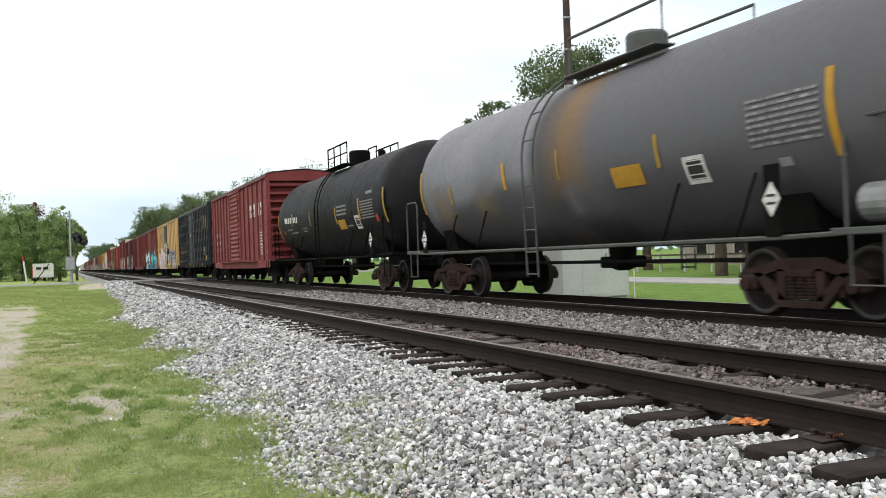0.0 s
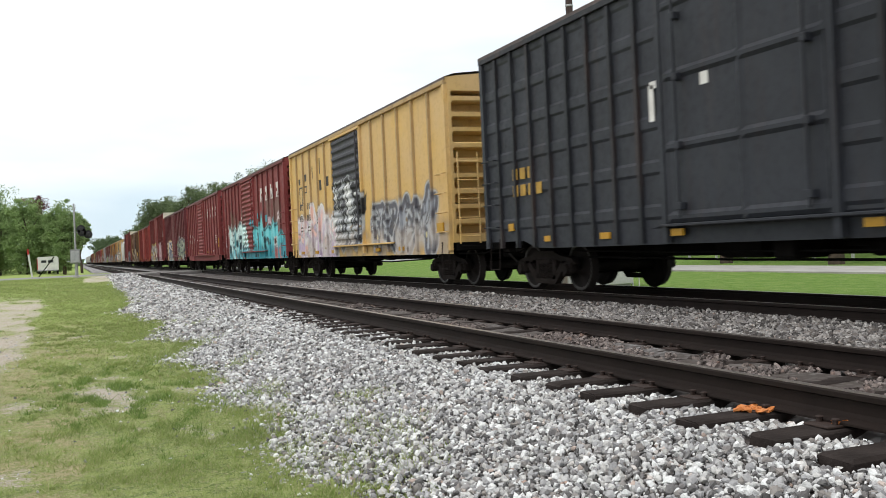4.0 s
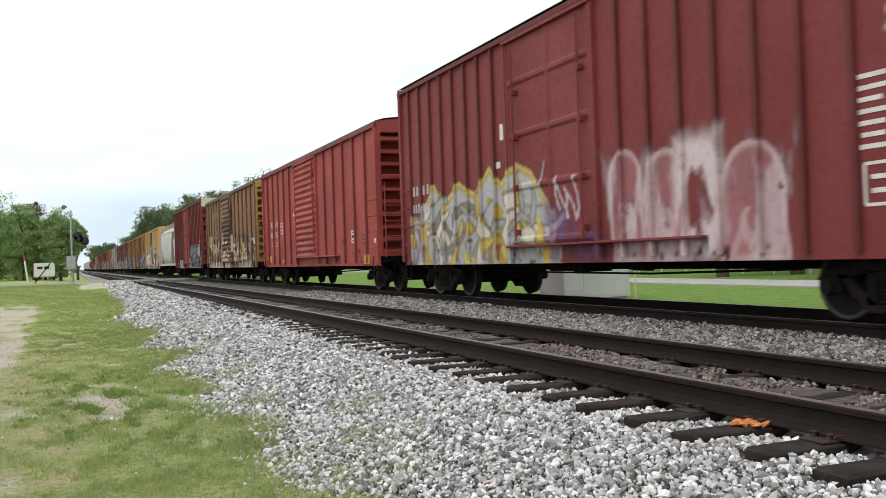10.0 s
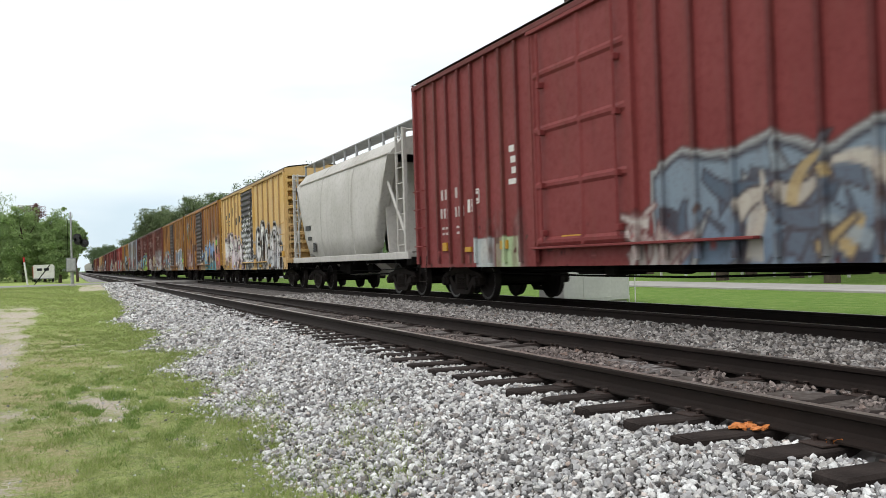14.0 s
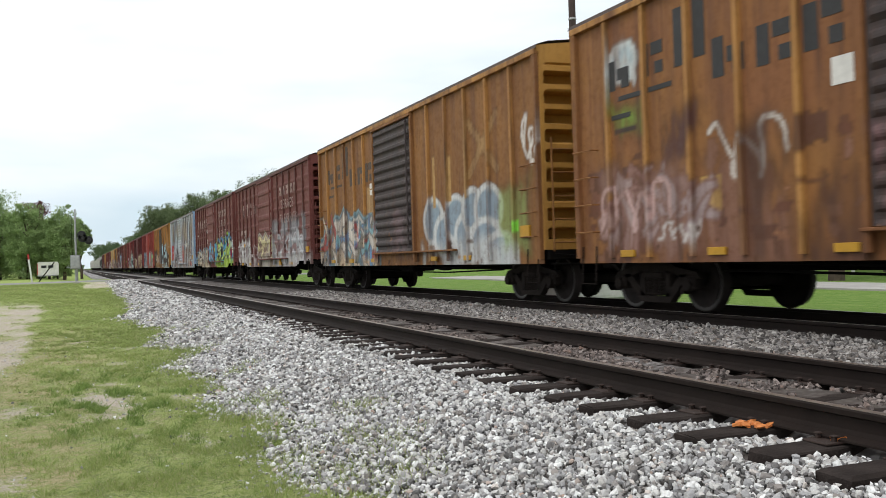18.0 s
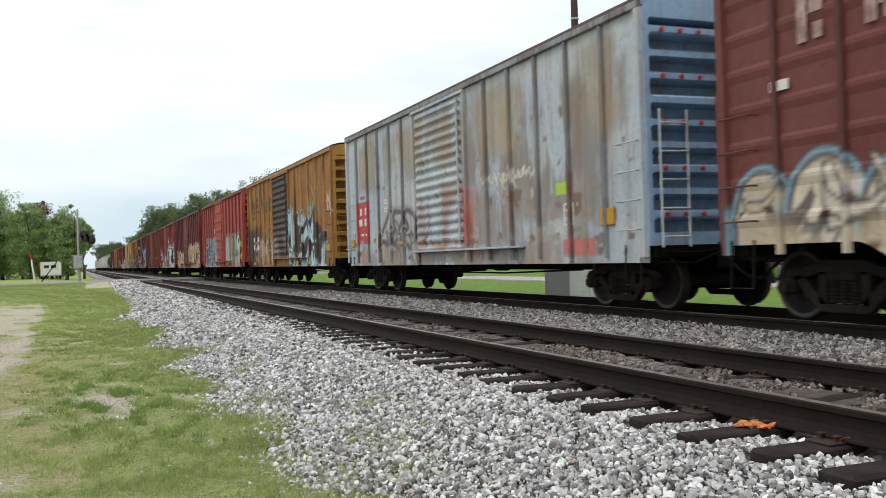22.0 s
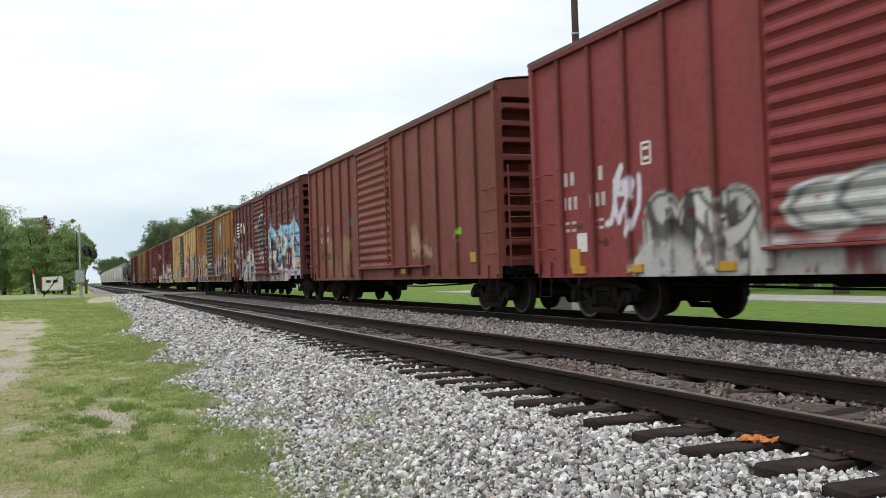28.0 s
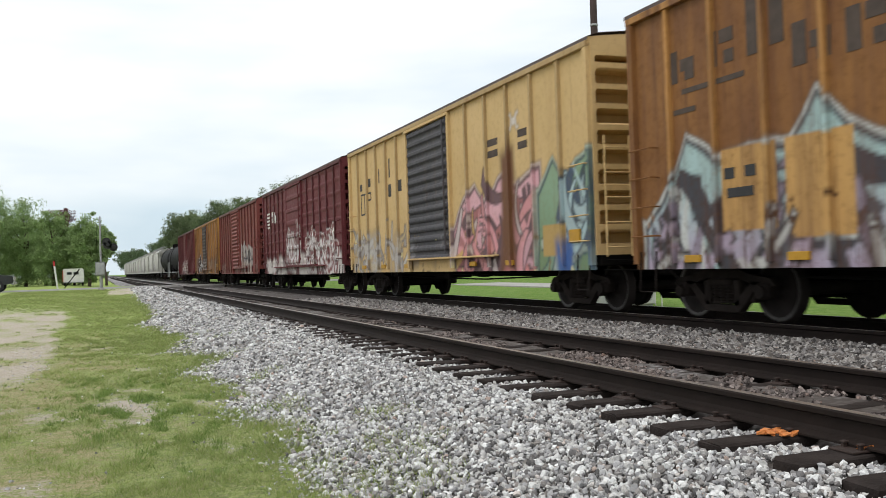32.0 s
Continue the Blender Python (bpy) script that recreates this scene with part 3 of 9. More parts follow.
def stones(name, x, y, size, material, label, seed, coarse=False, sunk=None):
    """Loose stones: dented little polyhedra scattered at the given places."""
    rng = np.random.RandomState(seed)
    g = (1 + 5 ** 0.5) / 2
    ico = np.array([(-1, g, 0), (1, g, 0), (-1, -g, 0), (1, -g, 0), (0, -1, g), (0, 1, g), (0, -1, -g), (0, 1, -g), (g, 0, -1), (g, 0, 1), (-g, 0, -1), (-g, 0, 1)]) / 1.9
    tri = np.array([(0, 11, 5), (0, 5, 1), (0, 1, 7), (0, 7, 10), (0, 10, 11), (1, 5, 9), (5, 11, 4), (11, 10, 2), (10, 7, 6), (7, 1, 8), (3, 9, 4), (3, 4, 2), (3, 2, 6), (3, 6, 8), (3, 8, 9), (4, 9, 5), (2, 4, 11), (6, 2, 10), (8, 6, 7), (9, 8, 1)])
    if coarse:
        ico = np.array([(a, b, c) for a in (-1, 1) for b in (-1, 1) for c in (-1, 1)]) * 0.72
        tri = np.array([(0, 1, 3), (0, 3, 2), (4, 6, 7), (4, 7, 5), (0, 4, 5), (0, 5, 1), (2, 3, 7), (2, 7, 6), (0, 2, 6), (0, 6, 4), (1, 5, 7), (1, 7, 3)])
    n, k = len(x), len(ico)
    V = np.repeat(ico[None], n, 0) * (0.56 + 0.74 * rng.rand(n, k, 1))
    V = V * (size[:, None, None] * (0.6 + 0.7 * rng.rand(n, 1, 3)))
    a, b = rng.rand(n) * 6.283, rng.rand(n) * 6.283
    ca, sa, cb, sb = np.cos(a)[:, None], np.sin(a)[:, None], np.cos(b)[:, None], np.sin(b)[:, None]
    X, Y, Z = V[..., 0] * ca - V[..., 1] * sa, V[..., 0] * sa + V[..., 1] * ca, V[..., 2]
    Y, Z = Y * cb - Z * sb, Y * sb + Z * cb
    z0 = bed_z(x, y) + size * (0.0 + 0.95 * rng.rand(n)) - (0 if sunk is None else sunk * size)
    P = np.stack([X + x[:, None], Y + y[:, None], Z + z0[:, None]], -1).reshape(-1, 3)
    Q = (tri[None] + k * np.arange(n)[:, None, None]).reshape(-1, 3)
    ob = part(name, quads_mesh(name, P, Q), material)
    return tagged(ob, label, "gravel", kind="stuff")


def strewn(x0, x1, y0, y1, cell, seed, extra=0.35):
    """Places for stones: a loose grid, with more thrown on top."""
    rs = np.random.RandomState(seed)
    gx, gy = np.meshgrid(np.arange(x0, x1, cell), np.arange(y0, y1, cell))
    x, y = gx.ravel(), gy.ravel()
    x, y = x + cell * 0.8 * (rs.rand(len(x)) - 0.5), y + cell * 0.8 * (rs.rand(len(y)) - 0.5)
    m = int(extra * len(x))
    return np.concatenate([x, x0 + (x1 - x0) * rs.rand(m)]), np.concatenate([y, y0 + (y1 - y0) * rs.rand(m)]), rs


def off_ties(x, y):
    return ~((x > RAIL_1 - 0.68) & (np.abs((y - 0.52) / 0.58 - np.round((y - 0.52) / 0.58)) < 0.25))


for y0, y1, cell, size, sd in ((-14.0, -2.0, 0.07, 0.038, 9), (-2.0, 2.0, 0.042, 0.0235, 11), (2.0, 6.5, 0.030, 0.0172, 1), (6.5, 10.0, 0.031, 0.0174, 10), (10.0, 16.0, 0.036, 0.0196, 2), (16.0, 27.0, 0.047, 0.0245, 3), (27.0, 44.0, 0.072, 0.036, 4), (44.0, 64.5, 0.105, 0.048, 7)):
    sx, sy, rng = strewn(0.7, RAIL_1 - 0.10, y0, y1, cell, sd)
    keep = (sx > toe_x(sy) - 0.05 + 0.28 * rng.rand(len(sx)) - 0.35 * rng.rand(len(sx)) ** 5 + 0.30 * wave_noise(sx, sy, 41, 5, 2.6)) & off_ties(sx, sy)
    sx, sy = sx[keep], sy[keep]
    stones("loose_stones", sx, sy, size * (0.55 + 1.05 * rng.rand(len(sx)) ** 1.6), MAT["stone"], "grey crushed granite stones on the ballast slope", sd, sd not in (1, 10, 2), 0.9 * smoothstep(0.12, -0.15, sx - toe_x(sy)))
sx, sy, rng = strewn(RAIL_1 + GAUGE + 0.13, FAR_C - GAUGE / 2 - 0.12, 4.5, 17.0, 0.053, 5)
stones("loose_stones", sx, sy, 0.023 * (0.7 + 0.7 * rng.rand(len(sx))), MAT["stone_mid"], "grey-brown crushed stones between the two tracks", 5, True)
sx, sy, rng = strewn(RAIL_1 + GAUGE + 0.13, FAR_C - GAUGE / 2 - 0.12, 17.0, 32.0, 0.075, 8)
stones("loose_stones", sx, sy, 0.033 * (0.75 + 0.6 * rng.rand(len(sx))), MAT["stone_mid"], "grey-brown crushed stones between the two tracks", 8, True)
sx, sy, rng = strewn(RAIL_1 + 0.11, RAIL_1 + GAUGE - 0.11, 3.0, 18.0, 0.055, 6)
keep = wave_noise(sx, sy, 43, 4, 2.5) > 0.05
stones("loose_stones", sx[keep], sy[keep], 0.018 * (0.6 + 0.8 * rng.rand(keep.sum())), MAT["stone_brown"], "soiled brown stones between the rails", 6, True)


rs_g = np.random.RandomState(77)
sx, sy = -1.6 + 3.2 * rs_g.rand(5200), 4.4 + 17 * rs_g.rand(5200)
keep = (sx < toe_x(sy)) & (rs_g.rand(5200) < 0.03 + 0.3 * smoothstep(0.25, 0.6, bare(sx, sy)) + 0.5 * smoothstep(0.5, 0.05, toe_x(sy) - sx))
sx, sy = sx[keep], sy[keep]
stones("stray_gravel", sx, sy, 0.011 * (0.6 + 0.9 * rs_g.rand(len(sx))), MAT["stone"], "bits of gravel scattered in the grass", 78, True, np.full(len(sx), 0.35))


# ---- tracks ----
def rail_profile():
    h = RAIL_H
    return [(-0.076, -h), (0.076, -h), (0.076, -h + 0.012), (0.018, -h + 0.032), (0.0085, -h + 0.06), (0.0085, -0.052), (0.036, -0.040), (0.037, -0.012), (0.030, -0.002)]


def rail(x, parent):
    right = rail_profile()
    poly = right[1:] + [(-u, w) for u, w in right[:1:-1]] + [right[0]]
    g = Geo()
    g.prism([(u + x, w) for u, w in poly], "y", -40, 1000)
    r = part("rail", g, MAT["rail"], parent, "rust-brown steel rail")
    part("running_surface", Geo().box(x - 0.029, x + 0.029, -40, 1000, -0.004, 0.0005), MAT["railtop"], r, "polished top of the rail")


def tie_mesh(seed):
    rng_ = random.Random(seed)
    L = 2.60
    g = Geo()
    g.box(-L / 2 - 0.07, L / 2, -0.115, 0.115, TIE_TOP - 0.17, TIE_TOP, 0.012)
    me_ = g.mesh("tie")
    for v in me_.vertices:
        v.co.x += rng_.uniform(-0.02, 0.02)
        v.co.z += rng_.uniform(-0.006, 0.006)
        v.co.y += rng_.uniform(-0.008, 0.008)
    me_.materials.append(MAT["tie"])
    return me_


TIES = [tie_mesh(k) for k in range(8)]
PLATE = Geo()
PLATE.box(-0.18, 0.18, -0.095, 0.095, TIE_TOP - 0.002, TIE_TOP + 0.012, 0.004)
PLATE = PLATE.mesh("tie_plate")
PLATE.materials.append(MAT["plate"])
SPIKE = Geo().box(-0.013, 0.013, -0.013, 0.013, TIE_TOP, TIE_TOP + 0.035, 0.004).box(-0.022, 0.016, -0.02, 0.02, TIE_TOP + 0.033, TIE_TOP + 0.047, 0.005)
SPIKE = SPIKE.mesh("spike")
SPIKE.materials.append(MAT["plate"])


def track(name, xc, label, plates, near, lift=0.0):
    t = thing(name, label, "railway track", kind="structure")
    for s in (-1, 1):
        rail(xc + s * GAUGE / 2, t)
    rng_ = random.Random(name)
    far = Geo()
    for k in range(-8, 560):
        y = 0.52 + k * 0.58 + rng_.uniform(-0.03, 0.03)
        if ROAD_Y0 - 0.4 < y < ROAD_Y1 + 0.4:
            continue
        if k < near:
            ob = new("tie", TIES[rng_.randrange(8)])
            ob.parent, ob.location = t, (xc + rng_.uniform(-0.05, 0.05), y, lift)
            ob.rotation_euler = (0, 0, radians(rng_.uniform(-1.2, 1.2)))
            if k < plates and y > 1.5:
                for s in (-1, 1):
                    p = new("tie_plate", PLATE)
                    p.parent, p.location = t, (xc + s * GAUGE / 2, y, 0)
                    for q in ((-1, -1), (-1, 1), (1, -1), (1, 1)):
                        if y < 11 and (s < 0 or q[0] < 0):
                            a = new("spike", SPIKE)
                            a.parent, a.location = p, (0.095 * q[0], 0.06 * q[1], 0)
                            a.rotation_euler = (0, 0, 0 if q[0] > 0 else math.pi)
        else:
            far.box(xc - 1.3, xc + 1.3, y - 0.115, y + 0.115, TIE_TOP - 0.17, TIE_TOP)
    tagged(part("far_ties", far, MAT["tie"], t), "dark wooden ties further along the line", kind="stuff")
    return t


track_near = track("near_track", NEAR_C, "empty railway track with rusty rails on dark wooden ties", 40, 110)
track_far = track("far_track", FAR_C, "railway track under the passing freight train", 0, 70)
# ---- sprayed and stencilled paint, worked out point by point on a car's side ----
# u runs along the side from the rear of the car to its front, z up from the rail.
NODES = [(0.05, 0.05), (0.5, 0.0), (0.95, 0.1), (0.0, 0.5), (0.5, 0.5), (1.0, 0.55), (0.05, 0.95), (0.5, 1.0), (0.95, 0.9)]


def loose_shape(rs):
    """An abstract bent figure: a wandering line through some of nine places, with one spur."""
    order = rs.permutation(9)[:4 + rs.randint(2)]
    pts = [NODES[k] for k in order]
    segs = [(*p, *q) for p, q in zip(pts, pts[1:])]
    return segs + [(*NODES[rs.randint(9)], *NODES[4])]


def segment_gap(u, z, a, b, c, d):
    du, dz = c - a, d - b
    t = np.clip(((u - a) * du + (z - b) * dz) / (du * du + dz * dz + 1e-9), 0, 1)
    return np.hypot(u - a - t * du, z - b - t * dz)


def lay(col, al, new_col, m):
    """Lays paint of strength m over what is there."""
    col[:] = col + (np.asarray(new_col) - col) * m[:, None] if np.ndim(new_col) == 1 else col + (new_col - col) * m[:, None]
    al[:] = np.maximum(al, m)


def spray_piece(col, al, u, z, u0, u1, z0, z1, count, fill, fill2, edge, halo, seed, thick=0.2, cloud=None, slant=0.15):
    """A row of fat overlapping shapes with two-tone fill, dark edge and pale outer line."""
    near = (u > u0 - 0.5) & (u < u1 + 0.5) & (z > z0 - 0.4) & (z < z1 + 0.5)
    if not near.any():
        return
    U, Z = u[near], z[near]
    c, a = col[near], al[near]
    rs = np.random.RandomState(seed)
    if cloud is not None:
        m = smoothstep(0.25, -0.1, np.maximum(np.abs(U - (u0 + u1) / 2) - (u1 - u0) / 2, np.abs(Z - (z0 + z1) / 2) - (z1 - z0) / 2) - 0.16 * wave_noise(U, Z, seed + 3, 4, 4.0))
        lay(c, a, cloud, m * 0.9)
    w = (u1 - u0) / count
    h = z1 - z0
    wob = 0.07 * wave_noise(U, Z, seed, 3, 3.0)
    for k in range(count):
        s = loose_shape(rs)
        hh, lift = h * (0.8 + 0.3 * rs.rand()), h * 0.12 * (rs.rand() - 0.5)
        d = np.full(U.shape, 9.0)
        for (pa, pb, pc, pd) in s:
            j = 0.2 * (rs.rand(4) - 0.5)
            pa, pb, pc, pd = pa + j[0], pb + j[1], pc + j[2], pd + j[3]
            xa, xc = u0 + (k + 0.12 + 0.76 * pa) * w + slant * pb * w, u0 + (k + 0.12 + 0.76 * pc) * w + slant * pd * w
            d = np.minimum(d, segment_gap(U, Z, xa, z0 + lift + hh * pb, xc, z0 + lift + hh * pd))
        d = d + wob * 0.6
        t = 0.55 * thick * (0.75 + 0.5 * rs.rand())
        shade = smoothstep(t - 0.02, t - 0.06, np.minimum(d, 9) + 0.35 * (wave_noise(U, Z, seed + 50 + k, 2, 2.0) > 0.2))
        lay(c, a, halo, smoothstep(t + 0.24, t + 0.18, d))
        lay(c, a, edge, smoothstep(t + 0.18, t + 0.13, d))
        mix = smoothstep(0.2, 0.75, (Z - z0) / h + 0.25 * wave_noise(U, Z, seed + k, 3, 3.5))[:, None]
        lay(c, a, np.asarray(fill)[None] * (1 - mix) + np.asarray(fill2)[None] * mix, smoothstep(t + 0.02, t - 0.03, d))
        lay(c, a, np.asarray(edge) * 0.5 + np.asarray(fill) * 0.5, 0.75 * shade * (d > t * 0.5))
        lay(c, a, halo, 0.8 * smoothstep(0.05, 0.02, np.abs(d - t * 0.45)) * (wave_noise(U, Z, seed + 7 * k, 2, 2.0) > 0.25))
    col[near], al[near] = c, a


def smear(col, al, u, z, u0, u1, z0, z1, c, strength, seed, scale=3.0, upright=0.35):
    """Patches of worn or rolled-on paint, and the grey tank's painted belly shade, with ragged edges, drawn out
    downwards.
    """
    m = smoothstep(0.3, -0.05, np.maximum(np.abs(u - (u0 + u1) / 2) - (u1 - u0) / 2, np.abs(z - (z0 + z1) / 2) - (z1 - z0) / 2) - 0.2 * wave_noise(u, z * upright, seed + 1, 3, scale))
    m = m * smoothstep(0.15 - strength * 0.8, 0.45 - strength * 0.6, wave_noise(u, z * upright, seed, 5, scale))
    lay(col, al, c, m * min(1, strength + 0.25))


def line_tag(col, al, u, z, u0, u1, z0, z1, c, seed, width=0.05):
    """A thin looping one-line scrawl."""
    near = (u > u0 - 0.3) & (u < u1 + 0.3) & (z > z0 - 0.4) & (z < z1 + 0.4)
    if not near.any():
        return
    U, Z, c_, a_ = u[near], z[near], col[near], al[near]
    rs = np.random.RandomState(seed)
    n = max(26, int((u1 - u0) / 0.035))
    t = np.linspace(0, 1, n)
    turns = max(2.5, (u1 - u0) / (0.45 * (z1 - z0) + 0.12))
    ph = rs.rand(4) * 6.283
    pu = u0 + (u1 - u0) * t + 0.14 * (z1 - z0) * np.sin(2 * np.pi * turns * t + ph[0]) + 0.05 * np.sin(2 * np.pi * turns * 2.3 * t + ph[2])
    pz = (z0 + z1) / 2 + (z1 - z0) * (0.36 * np.sin(2 * np.pi * turns * t + ph[1]) + 0.14 * np.sin(2 * np.pi * turns * 0.37 * t + ph[3]))
    d = np.full(U.shape, 9.0)
    for k in range(n - 1):
        d = np.minimum(d, segment_gap(U, Z, pu[k], pz[k], pu[k + 1], pz[k + 1]))
    lay(c_, a_, c, smoothstep(width, width * 0.4, d))
    col[near], al[near] = c_, a_


def panel(col, al, u, z, u0, u1, z0, z1, c, strength=1.0):
    lay(col, al, c, strength * ((u > u0) & (u < u1) & (z > z0) & (z < z1)))


def flakes(col, al, u, z, u0, u1, z0, z1, cs, count, seed, big=0.5):
    """Peeling paint: ragged four-sided flakes of several colours laid over one another."""
    rs = np.random.RandomState(seed)
    wob = 0.05 * wave_noise(u, z, seed, 3, 9.0)
    for k in range(count):
        a, b = u0 + (u1 - u0) * rs.rand(), z0 + (z1 - z0) * rs.rand() ** 1.4
        w, h = big * (0.2 + 0.8 * rs.rand() ** 2), big * (0.15 + 0.6 * rs.rand() ** 2)
        m = (np.maximum(np.abs(u - a) / w, np.abs(z - b) / h) + wob / min(w, h) < 0.55).astype(float)
        lay(col, al, cs[rs.randint(len(cs))], m * (0.7 + 0.3 * rs.rand()))


def shards(col, al, u, z, u0, u1, z0, z1, cs, edge, count, seed, big=0.4):
    """Sharp bent slivers of several colours with thin dark edges, thrown across one another."""
    near = (u > u0 - 0.6) & (u < u1 + 0.6) & (z > z0 - 0.4) & (z < z1 + 0.6)
    if not near.any():
        return
    U, Z, c, a = u[near], z[near], col[near], al[near]
    rs = np.random.RandomState(seed)
    for k in range(count):
        pu, pz = u0 + (u1 - u0) * rs.rand(), z0 + (z1 - z0) * (0.08 + 0.84 * rs.rand())
        t = rs.choice((0.25, 1.2, 1.75, 2.7)) + 0.35 * rs.randn()
        w, h = big * (0.5 + 0.9 * rs.rand()), big * (0.10 + 0.22 * rs.rand())
        p, q = (U - pu) * math.cos(t) + (Z - pz) * math.sin(t), (Z - pz) * math.cos(t) - (U - pu) * math.sin(t)
        q = q + (rs.rand() - 0.5) * 0.9 * p * p / w
        d = np.maximum(np.abs(p) - w, np.abs(q) - h * (1 - 0.45 * p / w))
        ink = cs[rs.randint(len(cs))]
        lay(c, a, edge, smoothstep(0.06, 0.01, d) * (rs.rand() < 0.75))
        lay(c, a, ink, smoothstep(0.02, -0.035, d) * (0.8 + 0.2 * rs.rand()))
    col[near], al[near] = c, a


def coat(c, a, d, fill, edge, halo, line=0.06):
    """Lays a shape whose inside depth is d: pale outer line, dark edge, fill."""
    lay(c, a, halo, smoothstep(-2.0 * line - 0.035, -2.0 * line + 0.035, d))
    lay(c, a, edge, smoothstep(-line - 0.035, -line + 0.035, d))
    lay(c, a, fill, smoothstep(-0.03, 0.03, d))


def mass(col, al, u, z, u0, u1, z0, peaks, low, high, edge, halo, seed, slits=12):
    """One wide figure with a jagged top line through the given peaks, two-tone, cut by dark slivers."""
    near = (u > u0 - 0.4) & (u < u1 + 0.4) & (z < max(p[1] for p in peaks) + 0.5)
    if not near.any():
        return
    U, Z, c, a = u[near], z[near], col[near], al[near]
    top = np.interp(U, [p[0] for p in peaks], [p[1] for p in peaks])
    d = np.minimum(np.minimum(U - u0, u1 - U), np.minimum((top - Z) * 0.72, Z - z0 + 0.3)) + 0.05 * wave_noise(U, Z, seed, 3, 3.0)
    m = smoothstep(z0 + 0.1, np.mean([p[1] for p in peaks]) - 0.2, Z + 0.15 * wave_noise(U, Z, seed + 1, 3, 2.5))[:, None]
    coat(c, a, d, np.asarray(low)[None] * (1 - m) + np.asarray(high)[None] * m, edge, halo)
    inside = smoothstep(0.02, 0.08, d)
    c2, a2 = c.copy(), a.copy()
    h = np.mean([p[1] for p in peaks]) - z0
    shards(c2, a2, U, Z, u0, u1, z0, z0 + h, [edge, edge, high, tuple(0.6 * np.asarray(low)), halo], edge, slits, seed + 2, 0.30 * h)
    c[:] = c + (c2 - c) * inside[:, None]
    col[near], al[near] = c, a


def caps(col, al, u, z, z0, items, edge, halo, seed, line=0.06):
    """Bubble figures: upright shapes with round heads, each (middle, half width, top, fill)."""
    for k, (uc, hw, zt, fill) in enumerate(items):
        near = (np.abs(u - uc) < hw + 0.4) & (z < zt + 0.4)
        if not near.any():
            continue
        U, Z, c, a = u[near], z[near], col[near], al[near]
        U2 = U - uc + 0.06 * wave_noise(Z, U, seed + k, 3, 2.6)
        d = np.where(Z < zt - hw, hw - np.abs(U2), hw - np.hypot(U2, Z - zt + hw))
        d = np.minimum(d, Z - z0 + 0.03)
        f = np.asarray(fill)[None] * (0.88 + 0.24 * smoothstep(-0.5, 0.5, wave_noise(U, Z, seed + 9 + k, 4, 2.0)))[:, None]
        coat(c, a, d, f, edge, halo, line)
        col[near], al[near] = c, a
        shards(col, al, u, z, uc - 0.7 * hw, uc + 0.7 * hw, z0, z0 + 0.5 * (zt - z0), [edge, halo, tuple(0.5 * np.asarray(fill))], edge, 4, seed + 30 + k, 0.16)


def ovals(col, al, u, z, items, fill, edge, halo, seed, line=0.05):
    for k, (uc, zc, ru, rz) in enumerate(items):
        d = (1 - np.hypot((u - uc) / ru, (z - zc) / rz) + 0.05 * wave_noise(u, z, seed + k, 3, 4.0)) * min(ru, rz)
        coat(col, al, d, fill, edge, halo, line)


def cross(col, al, u, z, uc, zc, half, c, width=0.16):
    """Two crossing strips of faded tape or paint."""
    for sgn in (-1, 1):
        g = segment_gap(u, z, uc - half, zc - sgn * 0.8 * half, uc + half, zc + sgn * 0.8 * half)
        lay(col, al, c, 0.75 * smoothstep(width, width - 0.04, g * 1.3))


PAINTERS = {"mass": mass, "caps": caps, "ovals": ovals, "cross": cross, "shards": shards, "flakes": flakes, "piece": spray_piece, "smear": smear, "tag": line_tag, "panel": panel}


def painted(me, layers):
    """Stores a car's paint in the mesh colours."""
    co = np.empty(len(me.vertices) * 3, np.float32)
    me.vertices.foreach_get("co", co)
    co = co.reshape(-1, 3)
    u, z = -co[:, 1].astype(float), co[:, 2].astype(float)
    col, al = np.zeros((len(u), 3)), np.zeros(len(u))
    for kind, *args in layers:
        PAINTERS[kind](col, al, u, z, *args)
        if kind == "piece" and args[4] >= 3:
            # small slivers that break up the fat shapes
            u0, u1, z0, z1, n, fill, fill2, dark, pale, seed = args[:10]
            shards(col, al, u, z, u0, u1, z0, z1, [fill, fill2, fill, pale, dark], tuple(0.5 * np.array(dark)), 7 * n, seed + 400, 0.24 * (z1 - z0))
    a = me.attributes.new("paint", "FLOAT_COLOR", "POINT")
    a.data.foreach_set("color", np.concatenate([col, al[:, None]], 1).astype(np.float32).ravel())
    value_attr(me, "cover", al)
    return me
def word_mesh(text):
    """Raised lettering one unit high, reading along -y on a side that faces -x."""
    cu = bpy.data.curves.new("lettering", "FONT")
    cu.body, cu.size, cu.space_character = text, 1.0, 1.12
    ob = new("lettering", cu)
    me = bpy.data.meshes.new_from_object(ob.evaluated_get(bpy.context.evaluated_depsgraph_get()))
    co = np.empty(len(me.vertices) * 3, np.float32)
    me.vertices.foreach_get("co", co)
    co = co.reshape(-1, 3)
    co -= co.min(0)
    co = np.stack([0 * co[:, 0], -co[:, 0] / co[:, 1].max(), co[:, 1] / co[:, 1].max()], -1)
    me.vertices.foreach_set("co", np.ascontiguousarray(co, np.float32).ravel())
    bpy.data.objects.remove(ob)
    bpy.data.curves.remove(cu)
    return me


WORDS = {w: word_mesh(w) for w in ("SERVES", "THE SOUTH")}


